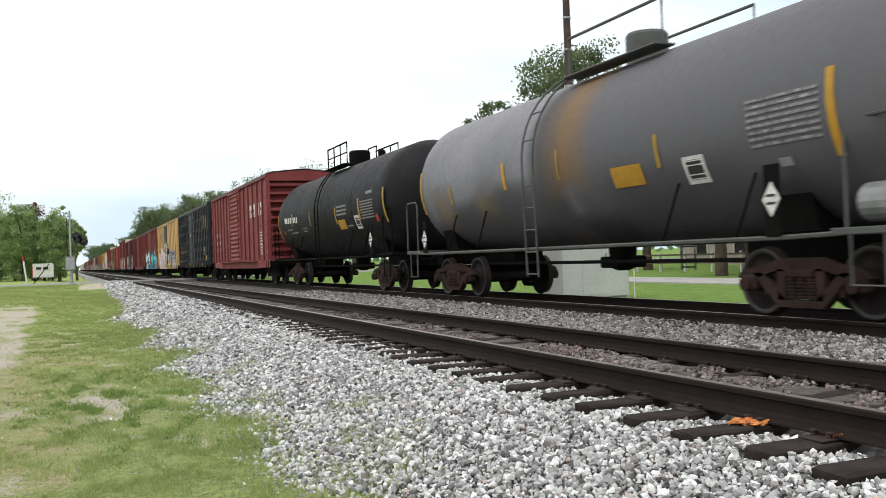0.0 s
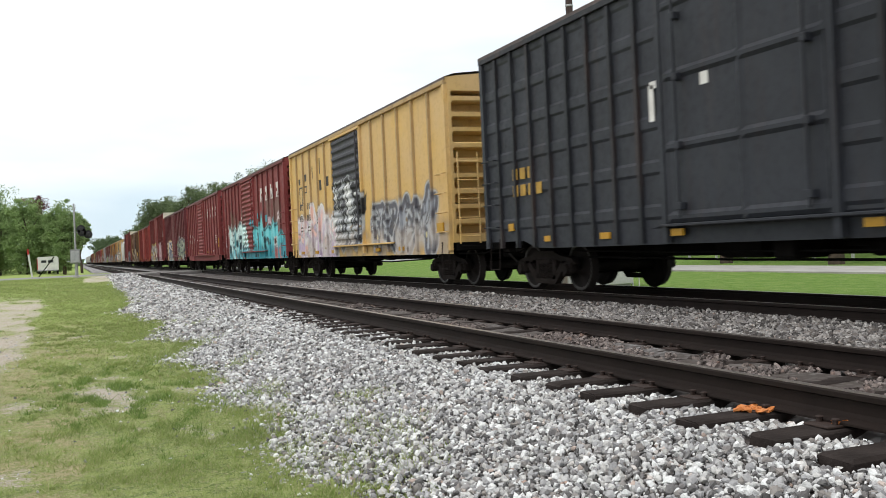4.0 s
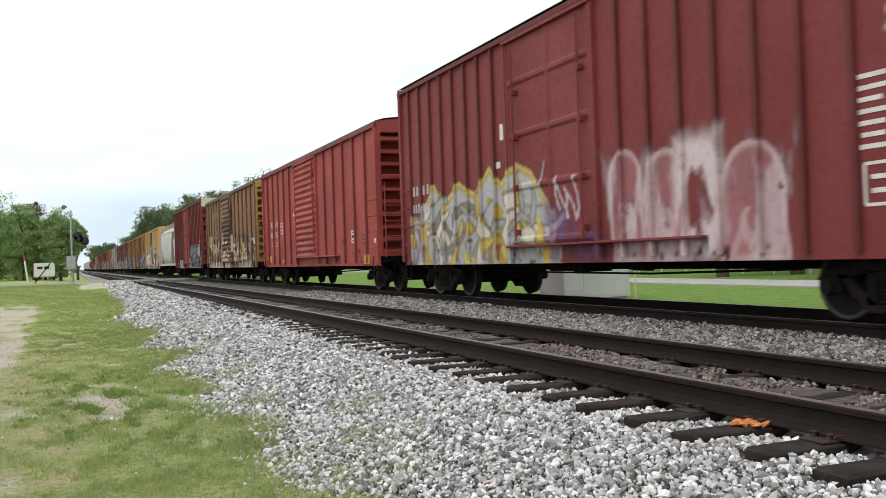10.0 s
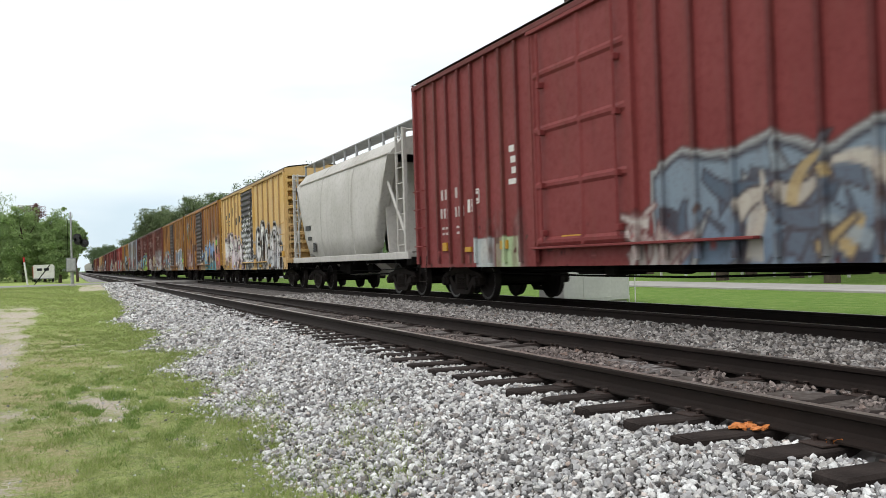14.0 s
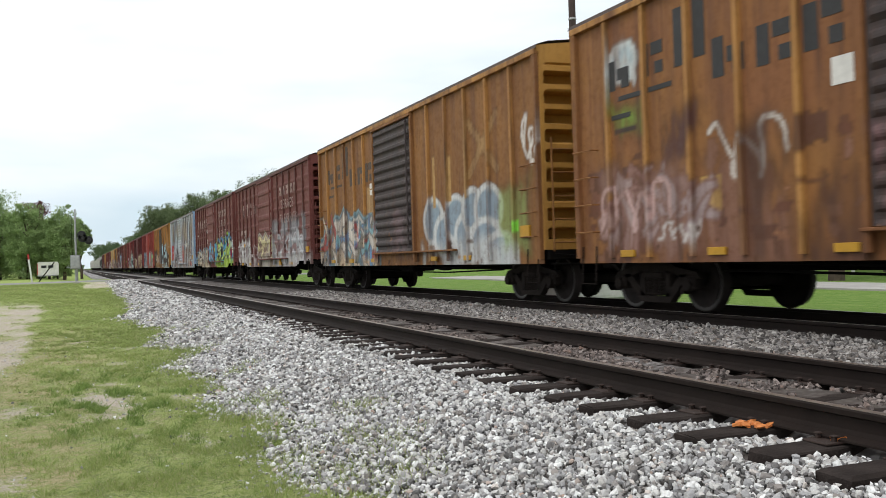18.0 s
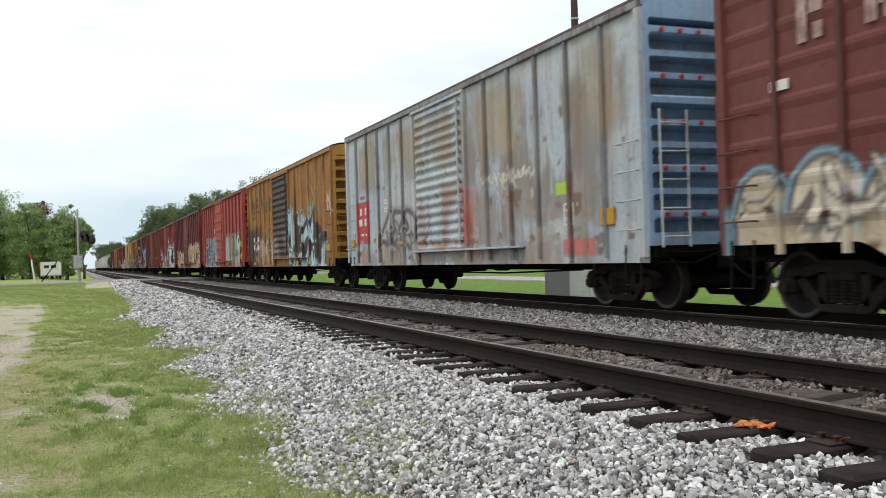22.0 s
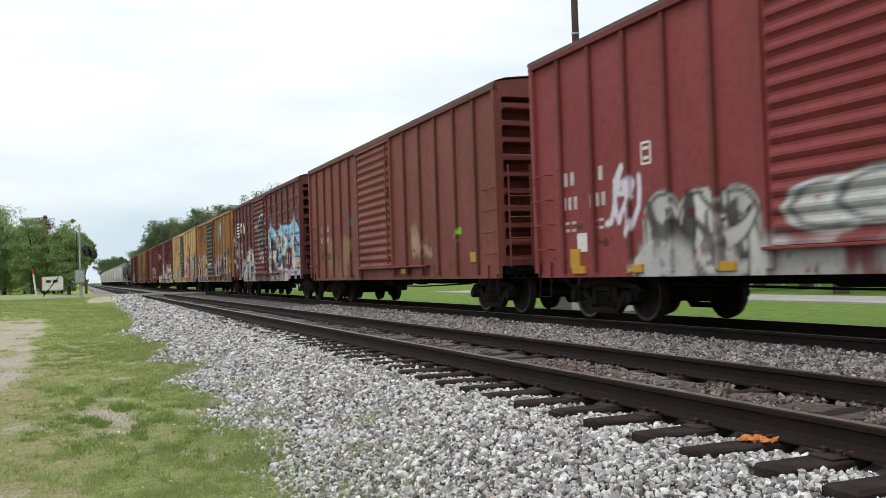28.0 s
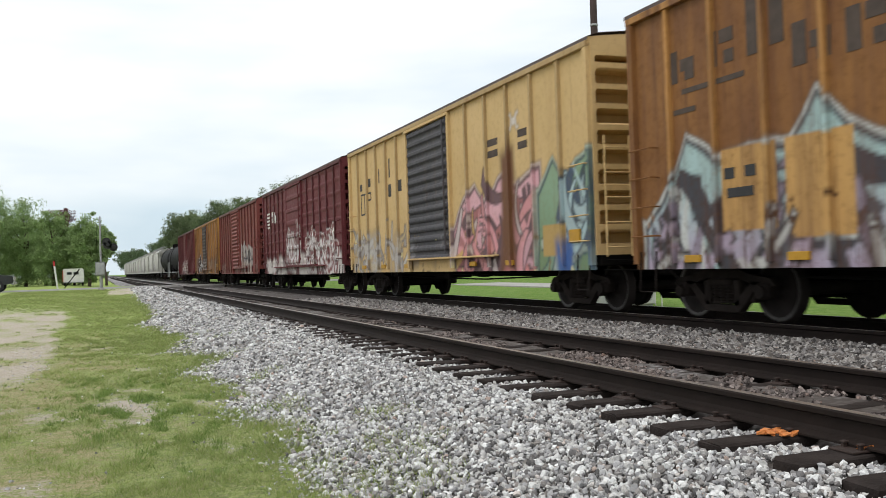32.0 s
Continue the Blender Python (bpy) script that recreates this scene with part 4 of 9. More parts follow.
# ---- running gear shared by all cars ----
def wheel_profile(s):
    """Outline of one wheel along the axle; s: which way its flange lies."""
    p = [(-0.062, 0.085), (-0.062, 0.13), (-0.02, 0.16), (-0.018, 0.33), (-0.055, 0.36), (-0.066, 0.40), (-0.064, 0.416), (0.03, 0.42), (0.045, 0.445), (0.06, 0.447), (0.07, 0.43), (0.07, 0.36), (0.02, 0.33), (0.015, 0.16), (0.06, 0.13), (0.06, 0.085)]
    return [(a * s, r) for a, r in p]


def make_wheelset_mesh():
    g = Geo()
    for s in (-1, 1):
        g.lathe([(a - s * 0.0 + s * 0.755, r) for a, r in wheel_profile(-s)], "x", seg=20)
    g.lathe([(-0.98, 0.07), (-0.82, 0.075), (-0.6, 0.09), (0.6, 0.09), (0.82, 0.075), (0.98, 0.07)], "x", seg=12)
    me = g.mesh("wheelset")
    me.materials.append(MAT["wheel"])
    me.materials.append(MAT["tread"])
    for p in me.polygons:
        r = math.hypot(p.center.y, p.center.z)
        x = abs(p.center.x)
        p.use_smooth = True
        if 0.375 < r < 0.425 and x > 0.79:
            p.material_index = 1
    return me


def make_side_frame_mesh():
    """Cast side frame with bearing arms, columns, spring nest and brake hangers."""
    g = Geo()
    a, b = -0.06, 0.06
    g.prism([(-1.08, 0.50), (-0.98, 0.60), (-0.55, 0.66), (-0.30, 0.74), (0.30, 0.74), (0.55, 0.66), (0.98, 0.60), (1.08, 0.50), (0.72, 0.50), (0.42, 0.58), (-0.42, 0.58), (-0.72, 0.50)], "x", a, b)
    g.prism([(-0.80, 0.56), (-0.62, 0.56), (-0.24, 0.24), (0.24, 0.24), (0.62, 0.56), (0.80, 0.56), (0.36, 0.15), (-0.36, 0.15)], "x", a, b)
    for s in (-1, 1):
        g.box(a, b, min(s * 0.24, s * 0.38), max(s * 0.24, s * 0.38), 0.22, 0.62, 0.015)
        g.box(a - 0.04, b + 0.02, s * 0.86 - 0.13, s * 0.86 + 0.13, 0.34, 0.54, 0.03)
        g.lathe([(-0.15, 0.03), (-0.15, 0.085), (-0.10, 0.095), (-0.02, 0.095)], "x", (0, s * 0.86, 0.42), 14)
        g.box(-0.03, 0.10, s * 0.60 - 0.04, s * 0.60 + 0.04, 0.28, 0.50, 0.01)
    for y in (-0.15, 0.0, 0.15):
        for k in range(6):
            g.lathe([(0.25 + k * 0.042, 0.06), (0.262 + k * 0.042, 0.072), (0.282 + k * 0.042, 0.072), (0.292 + k * 0.042, 0.06)], "z", (-0.01, y, 0), 6)
    g.box(a - 0.02, b + 0.05, -0.22, 0.22, 0.50, 0.60, 0.02)
    return g.mesh("side_frame")


def make_bolster_mesh():
    g = Geo()
    g.box(-1.0, 1.0, -0.2, 0.2, 0.46, 0.70, 0.04)
    g.lathe([(0.70, 0.2), (0.76, 0.2)], "z", seg=16)
    for s in (-1, 1):
        g.box(-0.75, 0.75, s * 0.36 - 0.05, s * 0.36 + 0.05, 0.30, 0.42, 0.01)
        g.box(-0.80, -0.62, s * 0.42 - 0.03, s * 0.42 + 0.03, 0.28, 0.55, 0.01)
        g.box(0.62, 0.80, s * 0.42 - 0.03, s * 0.42 + 0.03, 0.28, 0.55, 0.01)
    return g.mesh("truck")


WHEELSET, SIDE_FRAME, BOLSTER = make_wheelset_mesh(), make_side_frame_mesh(), make_bolster_mesh()
SIDE_FRAME_RUST = SIDE_FRAME.copy()
SIDE_FRAME.materials.append(MAT["truck"])
SIDE_FRAME_RUST.materials.append(MAT["truckrust"])
BOLSTER.materials.append(MAT["under"])
WHEELS = {-1: [], 1: []}


def add_truck(car, y, rusty=False):
    t = part("truck", BOLSTER, None, car)
    t.location = (0, y, 0)
    for s in (-1, 1):
        f = part("side_frame", SIDE_FRAME_RUST if rusty else SIDE_FRAME, None, t, "heavy cast steel side frame with springs")
        f.location, f.rotation_euler = (s * 0.98, 0, 0), (0, 0, 0 if s < 0 else math.pi)
        w = part("wheelset", WHEELSET, None, t, "steel wheels with worn bright rims on an axle")
        w.location = (0, s * 0.86, 0.445)
        WHEELS[s].append(w)
    return t


def make_coupler_mesh(s):
    g = Geo()
    g.box(-0.16, 0.16, min(0, s * 0.7), max(0, s * 0.7), 0.72, 0.98, 0.02)
    g.prism([(-0.2, 0.66 * s), (0.16, 0.62 * s), (0.2, 0.86 * s), (0.06, 0.9 * s), (0.02, 0.78 * s), (-0.1, 0.82 * s), (-0.16, 0.95 * s), (-0.22, 0.92 * s)], "z", 0.70, 1.0)
    g.tube([(-0.32, 0.35 * s, 0.80), (-0.34, 0.55 * s, 0.66), (-0.30, 0.8 * s, 0.50), (-0.22, 0.98 * s, 0.48)], 0.025, 6)
    g.tube([(-1.3, 0.2 * s, 0.9), (-0.7, 0.22 * s, 0.86), (-0.2, 0.35 * s, 0.95)], 0.016, 6)
    me = g.mesh("coupler")
    me.materials.append(MAT["under"])
    return me


COUPLER = {s: make_coupler_mesh(s) for s in (-1, 1)}


def add_couplers(car, half):
    for s in (-1, 1):
        c = part("coupler", COUPLER[s], None, car)
        c.location = (0, s * (half - 0.12), 0)


def bars(rects, x, depth=0.004):
    """Plain bars (u, z, width, height) standing for stencilled writing, on the plane x."""
    g = Geo()
    for u, z, w, h in rects:
        g.box(x - depth, x + 0.001, -u - w / 2, -u + w / 2, z - h / 2, z + h / 2)
    return g
# ---- boxcars ----
HALF = 7.65
SIDE_X = -1.475
POST_X = -1.535


def shell_columns(u0, u1, step):
    return np.linspace(u0, u1, max(2, int(round((u1 - u0) / step)) + 1))


def ribs(z, z0, pitch, sharp=0.5):
    """Rounded horizontal corrugation, 0 to 1."""
    k = np.cos(2 * np.pi * (z - z0) / pitch)
    return smoothstep(-sharp, sharp, k)


def sill_line(u, style):
    """Lower edge of the side along the car."""
    if style == "deep":
        return 0.69 + 0.035 * smoothstep(5.6, 5.9, np.abs(u))
    if style == "mid":
        return 0.80 + 0.14 * smoothstep(5.6, 6.0, np.abs(u))
    if style == "notch":
        return 0.74 + 0.2 * smoothstep(5.0, 5.6, np.abs(u))
    return 0.74 + 0.0 * u


def make_boxcar(spec):
    """spec: col, mat kwargs, top, door, door_u, posts, sill, paint, letters, and small switches."""
    top, sill = spec.get("top", 4.53), spec.get("sill", "flat")
    half = spec.get("half", HALF)
    d0, d1 = spec.get("door_u", (-1.75, 1.15))
    fine = bool(spec.get("paint"))
    layers = list(spec.get("paint", []))
    if fine:
        # chipped and scuffed paint low on the side
        c = np.array(spec["col"])
        layers += [("flakes", -7.4, 7.4, 0.72, 1.7, [tuple(0.35 * c), tuple(0.35 * c), (0.07, 0.035, 0.025), tuple(np.minimum(1.5 * c + 0.03, 0.7))], 46, 300 + len(TRAIN), 0.16)]
    plain = {k: v for k, v in spec.get("mat", {}).items() if k != "fade"}
    body = car_mat("car_paint", spec["col"], **spec.get("mat", {}))
    dmat = car_mat("door_paint", spec["door_col"], **spec.get("door_mat", plain)) if "door_col" in spec else body
    emat = car_mat("end_paint", spec["end_col"], **spec.get("end_mat", plain)) if "end_col" in spec else body
    car = thing("boxcar", spec["label"], "boxcar", group="freight train cars")
    step = 0.042 if fine else 0.5
    # near side sheet
    cols = np.unique(np.concatenate([shell_columns(-half, half, step), [d0, d1, -4.95, -4.55, 4.55, 4.95]]))
    zs = np.concatenate([[0.66, 0.72, 0.78, 0.84, 0.90, 0.97, 1.02], np.arange(1.07, 2.86, 0.042) if fine else [1.5, 2.2], np.arange(2.86, top - 0.08, 0.09 if fine else 0.3), [top - 0.08]])
    panelled = spec.get("panelled", 0)
    if panelled:
        zs = np.unique(np.round(np.concatenate([zs[zs < 1.1], np.arange(1.1, top - 0.1, 0.044), [top - 0.08]]), 4))
    U, Z = np.meshgrid(cols, zs)
    Z = np.maximum(Z, sill_line(U, sill))
    X = np.full(U.shape, SIDE_X)
    if sill == "deep":
        X = X + 0.07 * (Z < 0.99) * (np.abs(U) < 4.9)
    else:
        X = X + 0.05 * (Z < 1.03) * (U > d0 - 0.1) * (U < d1 + 2.6)
    if panelled:
        X = X - 0.022 * smoothstep(0.86, 0.96, ribs(Z, 1.25, panelled, 1.0)) * (Z > 1.15)
    me = grid_mesh("side", np.stack([X, -U, Z], -1), smooth=False)
    part("side", painted(me, layers), body, car, spec.get("side_label", ""))
    # far side, roof, floor
    U, Z = np.meshgrid(np.linspace(-half, half, 33), np.array([0.66, 0.8, 1.0, top - 0.08]))
    Zf = np.maximum(Z, sill_line(U, sill))
    me = grid_mesh("far_side", np.stack([-SIDE_X + 0.05 * (np.arange(33)[None] % 2) + 0 * U, -U, Zf], -1), False)
    part("far_side", me, body, car)
    ry = np.linspace(-half - 0.05, half + 0.05, 15 * 6 + 1)
    rx = np.array([-1.54, -1.53, -1.3, -0.6, 0.0, 0.6, 1.3, 1.53, 1.54])
    rz = np.array([-0.06, 0.0, 0.035, 0.11, 0.16, 0.11, 0.035, 0.0, -0.06]) * spec.get("rise", 1.0) + top
    RX, RY = np.meshgrid(rx, ry)
    rib = (np.arange(len(ry)) % 6 == 0) * 0.035
    RZ = np.repeat(rz[None], len(ry), 0) + rib[:, None] * (np.abs(RX) < 1.52)
    part("roof", grid_mesh("roof", np.stack([RX, RY, RZ], -1), False), spec.get("roof_mat", MAT["roof"]), car, "weathered galvanised roof with raised seams")
    # outer posts
    n = spec.get("posts", 6)
    pw = spec.get("post_w", 0.038)
    places = [d0 + 0.0 - (half + d0) * k / n for k in range(1, n)] + [d1 + (half - d1) * k / n for k in range(1, n)]
    pz = np.concatenate([[1.02 if sill == "deep" else 0.82], np.arange(1.08, 3.0, 0.07 if fine else 0.8), [3.0, 3.6, top - 0.1]])
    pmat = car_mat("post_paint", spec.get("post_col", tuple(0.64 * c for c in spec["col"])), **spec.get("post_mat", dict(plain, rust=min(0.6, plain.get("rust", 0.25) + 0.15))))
    for c in places:
        prof = [(SIDE_X + 0.002, -pw - 0.008), (POST_X, -pw), (POST_X, pw), (SIDE_X + 0.002, pw + 0.008)]
        P = np.array([[(x, -(c + du), z) for x, du in prof] for z in pz])
        m = grid_mesh("side_post", P, False)
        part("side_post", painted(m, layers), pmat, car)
    for c, w in ((-half + 0.07, 0.07), (half - 0.07, 0.07), (d0 - 0.07, 0.06), (d1 + 0.07, 0.06)):
        P = np.array([[(SIDE_X + 0.002, -(c - w), z), (POST_X - 0.012, -(c - w + 0.01), z), (POST_X - 0.012, -(c + w - 0.01), z), (SIDE_X + 0.002, -(c + w), z)] for z in pz])
        part("corner_post" if abs(c) > 7 else "door_post", painted(grid_mesh("post", P, False), layers), body, car)
    g = Geo().box(POST_X - 0.02, SIDE_X + 0.02, -half, half, top - 0.16, top - 0.06, 0.008)
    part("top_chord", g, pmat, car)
    if sill == "deep":
        g = Geo().box(POST_X - 0.035, SIDE_X + 0.01, -4.9, 4.9, 0.985, 1.03, 0.006)
        part("side_sill", g, body, car)
    # door
    style = spec.get("door", "ribbed")
    zd = np.arange(1.085, top - 0.22, 0.034 if style == "ribbed" else 0.05)
    ud = np.linspace(d0, d1, max(3, int((d1 - d0) / (0.05 if fine else 0.3))))
    if style == "plug":
        seam = np.linspace(d0, d1, 41)
        ud = np.unique(np.concatenate([ud, seam]))
    U, Z = np.meshgrid(ud, zd)
    edge = np.minimum(np.minimum(U - d0, d1 - U) / 0.09, 1)
    if style == "ribbed":
        X = SIDE_X - 0.035 - 0.05 * ribs(Z, 1.3, spec.get("rib", 0.205), 0.75) * smoothstep(0.3, 1.0, edge)
    elif style == "panel":
        X = SIDE_X - 0.045 - 0.03 * smoothstep(0.80, 0.95, ribs(Z, 1.25, 0.52, 1.0)) * smoothstep(0.3, 1.0, edge) - 0.02 * (edge < 0.8)
    else:
        X = SIDE_X - 0.030 - 0.03 * ((np.abs((Z - 1.1) % 0.95 - 0.05) < 0.05) | (edge < 0.7) | (np.abs(U - d0 - (d1 - d0) * 0.52) < 0.05))
    door = part("door", painted(grid_mesh("door", np.stack([X, -U, Z], -1), False), layers), dmat, car, spec.get("door_label", ""))
    g = Geo().box(SIDE_X - 0.11, SIDE_X, -d1 - (2.6 if spec.get("track", 1) else 0.1), -d0 + 0.1, 1.035, 1.075, 0.008)
    part("door_track", g, body, car)
    part("door_rail", Geo().box(SIDE_X - 0.10, SIDE_X, -d1 - 0.1, -d0 + 0.1, top - 0.24, top - 0.17, 0.01), body, car)
    for uu in ((d0 + 0.35, d1 - 0.25) if style == "plug" else (d1 - 0.12,)):
        rods = Geo().tube([(SIDE_X - 0.12, -uu, 1.15), (SIDE_X - 0.12, -uu, top - 0.3)], 0.022, 6)
        for zz in (1.3, 2.1, 3.0, 3.8):
            rods.box(SIDE_X - 0.14, SIDE_X - 0.03, -uu - 0.05, -uu + 0.05, zz - 0.05, zz + 0.05, 0.01)
        part("lock_rod", rods, dmat, door)
    # ends
    ez = np.concatenate([[0.98, 1.05], np.arange(1.1, top - 0.06, 0.029)])
    for s in (-1, 1):
        ex = np.array([-1.475, -1.474, -1.40, -1.37, -1.32, -0.7, 0, 0.7, 1.32, 1.37, 1.40, 1.474, 1.475])
        XX, ZZ = np.meshgrid(ex, ez)
        ridge = smoothstep(0.05, 0.5, np.cos(2 * np.pi * (ZZ - 1.42) / spec.get("end_rib", 0.33)))
        pocket = (1 - ridge) * smoothstep(1.39, 1.325, np.abs(XX)) * (ZZ < top - 0.32) * (ZZ > 1.16)
        lift = (1 - (np.abs(XX) / 1.5) ** 1.2) * 0.15 * spec.get("rise", 1.0) * smoothstep(top - 0.3, top - 0.06, ZZ)
        face = np.where(np.abs(XX) > 1.4745, 0.0, 0.03 - 0.30 * pocket)
        e = grid_mesh("end", np.stack([XX, s * (half + face), ZZ + lift], -1), False)
        part("end", e, emat, car, spec.get("end_label", "horizontally corrugated steel end"))
    # brake wheel, its housing and the crosswise step on the leading end
    if spec.get("brake", len(TRAIN) % 2):
        y = -half - 0.27
        w = part("brake_wheel", Geo().tube([(0.35 + 0.27 * math.cos(t), y - 0.05, 2.3 + 0.27 * math.sin(t)) for t in np.linspace(0, 2 * math.pi, 17)], 0.018, 6), MAT["truck"], car, "black hand brake wheel")
        part("spoke", Geo().tube([(0.08, y - 0.05, 2.3), (0.62, y - 0.05, 2.3)], 0.012, 5).tube([(0.35, y - 0.05, 2.03), (0.35, y - 0.05, 2.57)], 0.012, 5), MAT["truck"], w)
        part("brake_housing", Geo().box(0.18, 0.52, y, -half - 0.02, 2.08, 2.5, 0.03).tube([(0.35, y + 0.08, 2.1), (0.35, y + 0.08, 1.0)], 0.02, 6), MAT["truck"], car)
        part("step", Geo().box(-0.55, 0.9, y - 0.05, -half - 0.06, 1.42, 1.46, 0.008), MAT["truck"], car, "dark crosswise step")
    if spec.get("end_dots"):
        dots = Geo()
        for zz in np.arange(1.42, 4.1, 0.66):
            for x in (-1.18, -0.86, -0.54, 0.0, 0.54):
                dots.lathe([(-half - 0.06, 0.012), (-half - 0.055, 0.036), (-half - 0.02, 0.036)], "y", (x, 0, zz), 8)
        tagged(part("end_bolt", dots, MAT["red"], car, "red bolt heads on the end ribs"), kind="stuff")
    for s in (-1, 1):
        a, b = s * (half - 0.02), s * (half + 0.026)
        gable = [(x, z - 0.012) for x, z in zip(rx[1:-1], rz[1:-1])] + [(1.50, top - 0.12), (-1.50, top - 0.12)]
        part("gable", Geo().prism(gable, "y", min(a, b), max(a, b)), emat, car)
    if spec.get("crest"):
        g = Geo().box(-1.48, 1.48, -half - 0.06, -half - 0.01, top - 0.48, top + 0.05, 0.01)
        part("end_panel", g, spec["crest"], car, "cream-white panel across the top of the end")
    # ladders and grab irons on the near corners
    rail_m = spec.get("iron", body)
    for s in (-1, 1):
        u0, u1 = s * (half - 0.08), s * (half - 0.62)
        iron = Geo().tube([(POST_X + 0.02, -u0, 0), (POST_X - 0.07, -u0, 0), (POST_X - 0.07, -u1, 0), (SIDE_X, -u1, 0)], 0.013, 5).mesh("grab_iron")
        for zz in np.arange(1.22, 2.7, 0.42):
            part("grab_iron", iron, rail_m, car).location = (0, 0, zz)
        g = Geo()
        y = -s * (half + 0.22)
        for x in (-1.38, -0.92):
            g.box(x - 0.012, x + 0.012, min(y, y + s * 0.03), max(y, y + s * 0.03), 0.95, 2.9, 0.004)
        for zz in np.arange(1.1, 2.9, 0.40):
            g.tube([(-1.38, y, zz), (-0.92, y, zz)], 0.014, 5)
        part("ladder", g, rail_m, car, "steel end ladder")
        g = Geo()
        u = s * (half - 0.35)
        g.tube([(POST_X + 0.03, -u - 0.2, 1.0), (POST_X, -u - 0.2, 0.42), (POST_X, -u + 0.2, 0.42), (POST_X + 0.03, -u + 0.2, 1.0)], 0.013, 5)
        part("stirrup", g, MAT["truck"], car)
    # small plates, stencil bars, reflectors
    mark_x = SIDE_X - (0.030 if panelled else 0.002)
    for (uu, zz, w, h, key) in spec.get("letters", []):
        rows = [(uu, zz, w, h)]
        if w >= 0.3 and h >= 0.3:
            # large characters as broken blocks: a full-height stroke and shorter ones beside it
            k = int(abs(uu) * 10)
            side = 1 if k % 2 else -1
            rows = [(uu - side * 0.3 * w, zz, 0.36 * w, h), (uu + side * 0.22 * w, zz + (0.29 if k % 3 else 0.0) * h, 0.5 * w, 0.38 * h), (uu + side * 0.3 * w, zz - 0.30 * h, 0.34 * w, 0.36 * h)]
        part("marking", bars(rows, mark_x), MAT[key], car)
    for text, uu, zz, w, h, key in spec.get("words", []):
        me = WORDS[text].copy()
        wide = -min(v.co.y for v in me.vertices)
        for v in me.vertices:
            v.co = (mark_x - 0.006, -uu + v.co.y * w / wide, zz + v.co.z * h)
        part("lettering", me, MAT[key], car, "faded white painted words")
    for rows, key in spec.get("stencils", []):
        tagged(part("stencil", bars(rows, mark_x), MAT[key], car, "rows of small stencilled data"), kind="stuff")
    for uu, zz, w, h in spec.get("reflectors", []):
        part("reflector", Geo().box(SIDE_X - 0.038, SIDE_X + 0.004, -uu - w / 2, -uu + w / 2, zz - h / 2, zz + h / 2, 0.004), MAT["yellow"], car, "yellow reflective strip")
    finish_car(car, half, 6.22, spec.get("rusty", False))
    return car


def finish_car(car, half, truck_y, rusty=False):
    """Underframe, brake gear, couplers and trucks."""
    g = Geo()
    g.box(-1.42, 1.42, -half + 0.02, half - 0.02, 1.0, 1.1)
    g.box(-0.33, 0.33, -half + 0.1, half - 0.1, 0.60, 1.0)
    for y in np.linspace(-half + 1.2, half - 1.2, 9):
        g.box(-1.38, 1.38, y - 0.06, y + 0.06, 0.86, 1.0)
    part("underframe", g, MAT["under"], car)
    g = Geo()
    g.lathe([(-0.45, 0.05), (-0.42, 0.2), (0.42, 0.2), (0.45, 0.05)], "y", (-0.9, 0.9, 0.78), 14)
    g.lathe([(-0.3, 0.05), (-0.28, 0.15), (0.2, 0.15), (0.22, 0.04), (0.6, 0.035)], "y", (-0.75, -1.2, 0.74), 12)
    g.box(-1.2, -0.6, -0.2, 0.15, 0.58, 0.9, 0.03)
    g.tube([(-0.9, -4.8, 0.62), (-0.85, -1.6, 0.55), (-0.8, 1.4, 0.56), (-0.95, 4.8, 0.62)], 0.018, 5)
    g.tube([(-1.15, -5.0, 0.72), (-1.1, -2, 0.66), (-1.1, 2.2, 0.68), (-1.15, 5.0, 0.74)], 0.014, 5)
    part("brake_gear", g, MAT["under"], car, "black air reservoir, brake cylinder and rods")
    for s in (-1, 1):
        d = Geo().box(-0.32, 0.32, min(s * half, s * (half + 0.32)), max(s * half, s * (half + 0.32)), 0.62, 1.02, 0.03)
        d.box(-1.40, 1.40, min(s * (half - 0.35), s * (half + 0.02)), max(s * (half - 0.35), s * (half + 0.02)), 0.80, 1.0, 0.02)
        part("draft_sill", d, MAT["under"], car)
        part("air_hose", Geo().tube([(0.45, s * (half + 0.1), 0.85), (0.42, s * (half + 0.25), 0.6), (0.30, s * (half + 0.5), 0.42), (0.12, s * (half + 0.66), 0.42)], 0.028, 6), MAT["rubber"], car)
        part("uncoupling_lever", Geo().tube([(-1.38, s * (half + 0.08), 0.74), (-0.8, s * (half + 0.12), 0.72), (-0.3, s * (half + 0.3), 0.92)], 0.016, 6), MAT["under"], car)
    add_couplers(car, half)
    for s in (-1, 1):
        add_truck(car, s * truck_y, rusty)
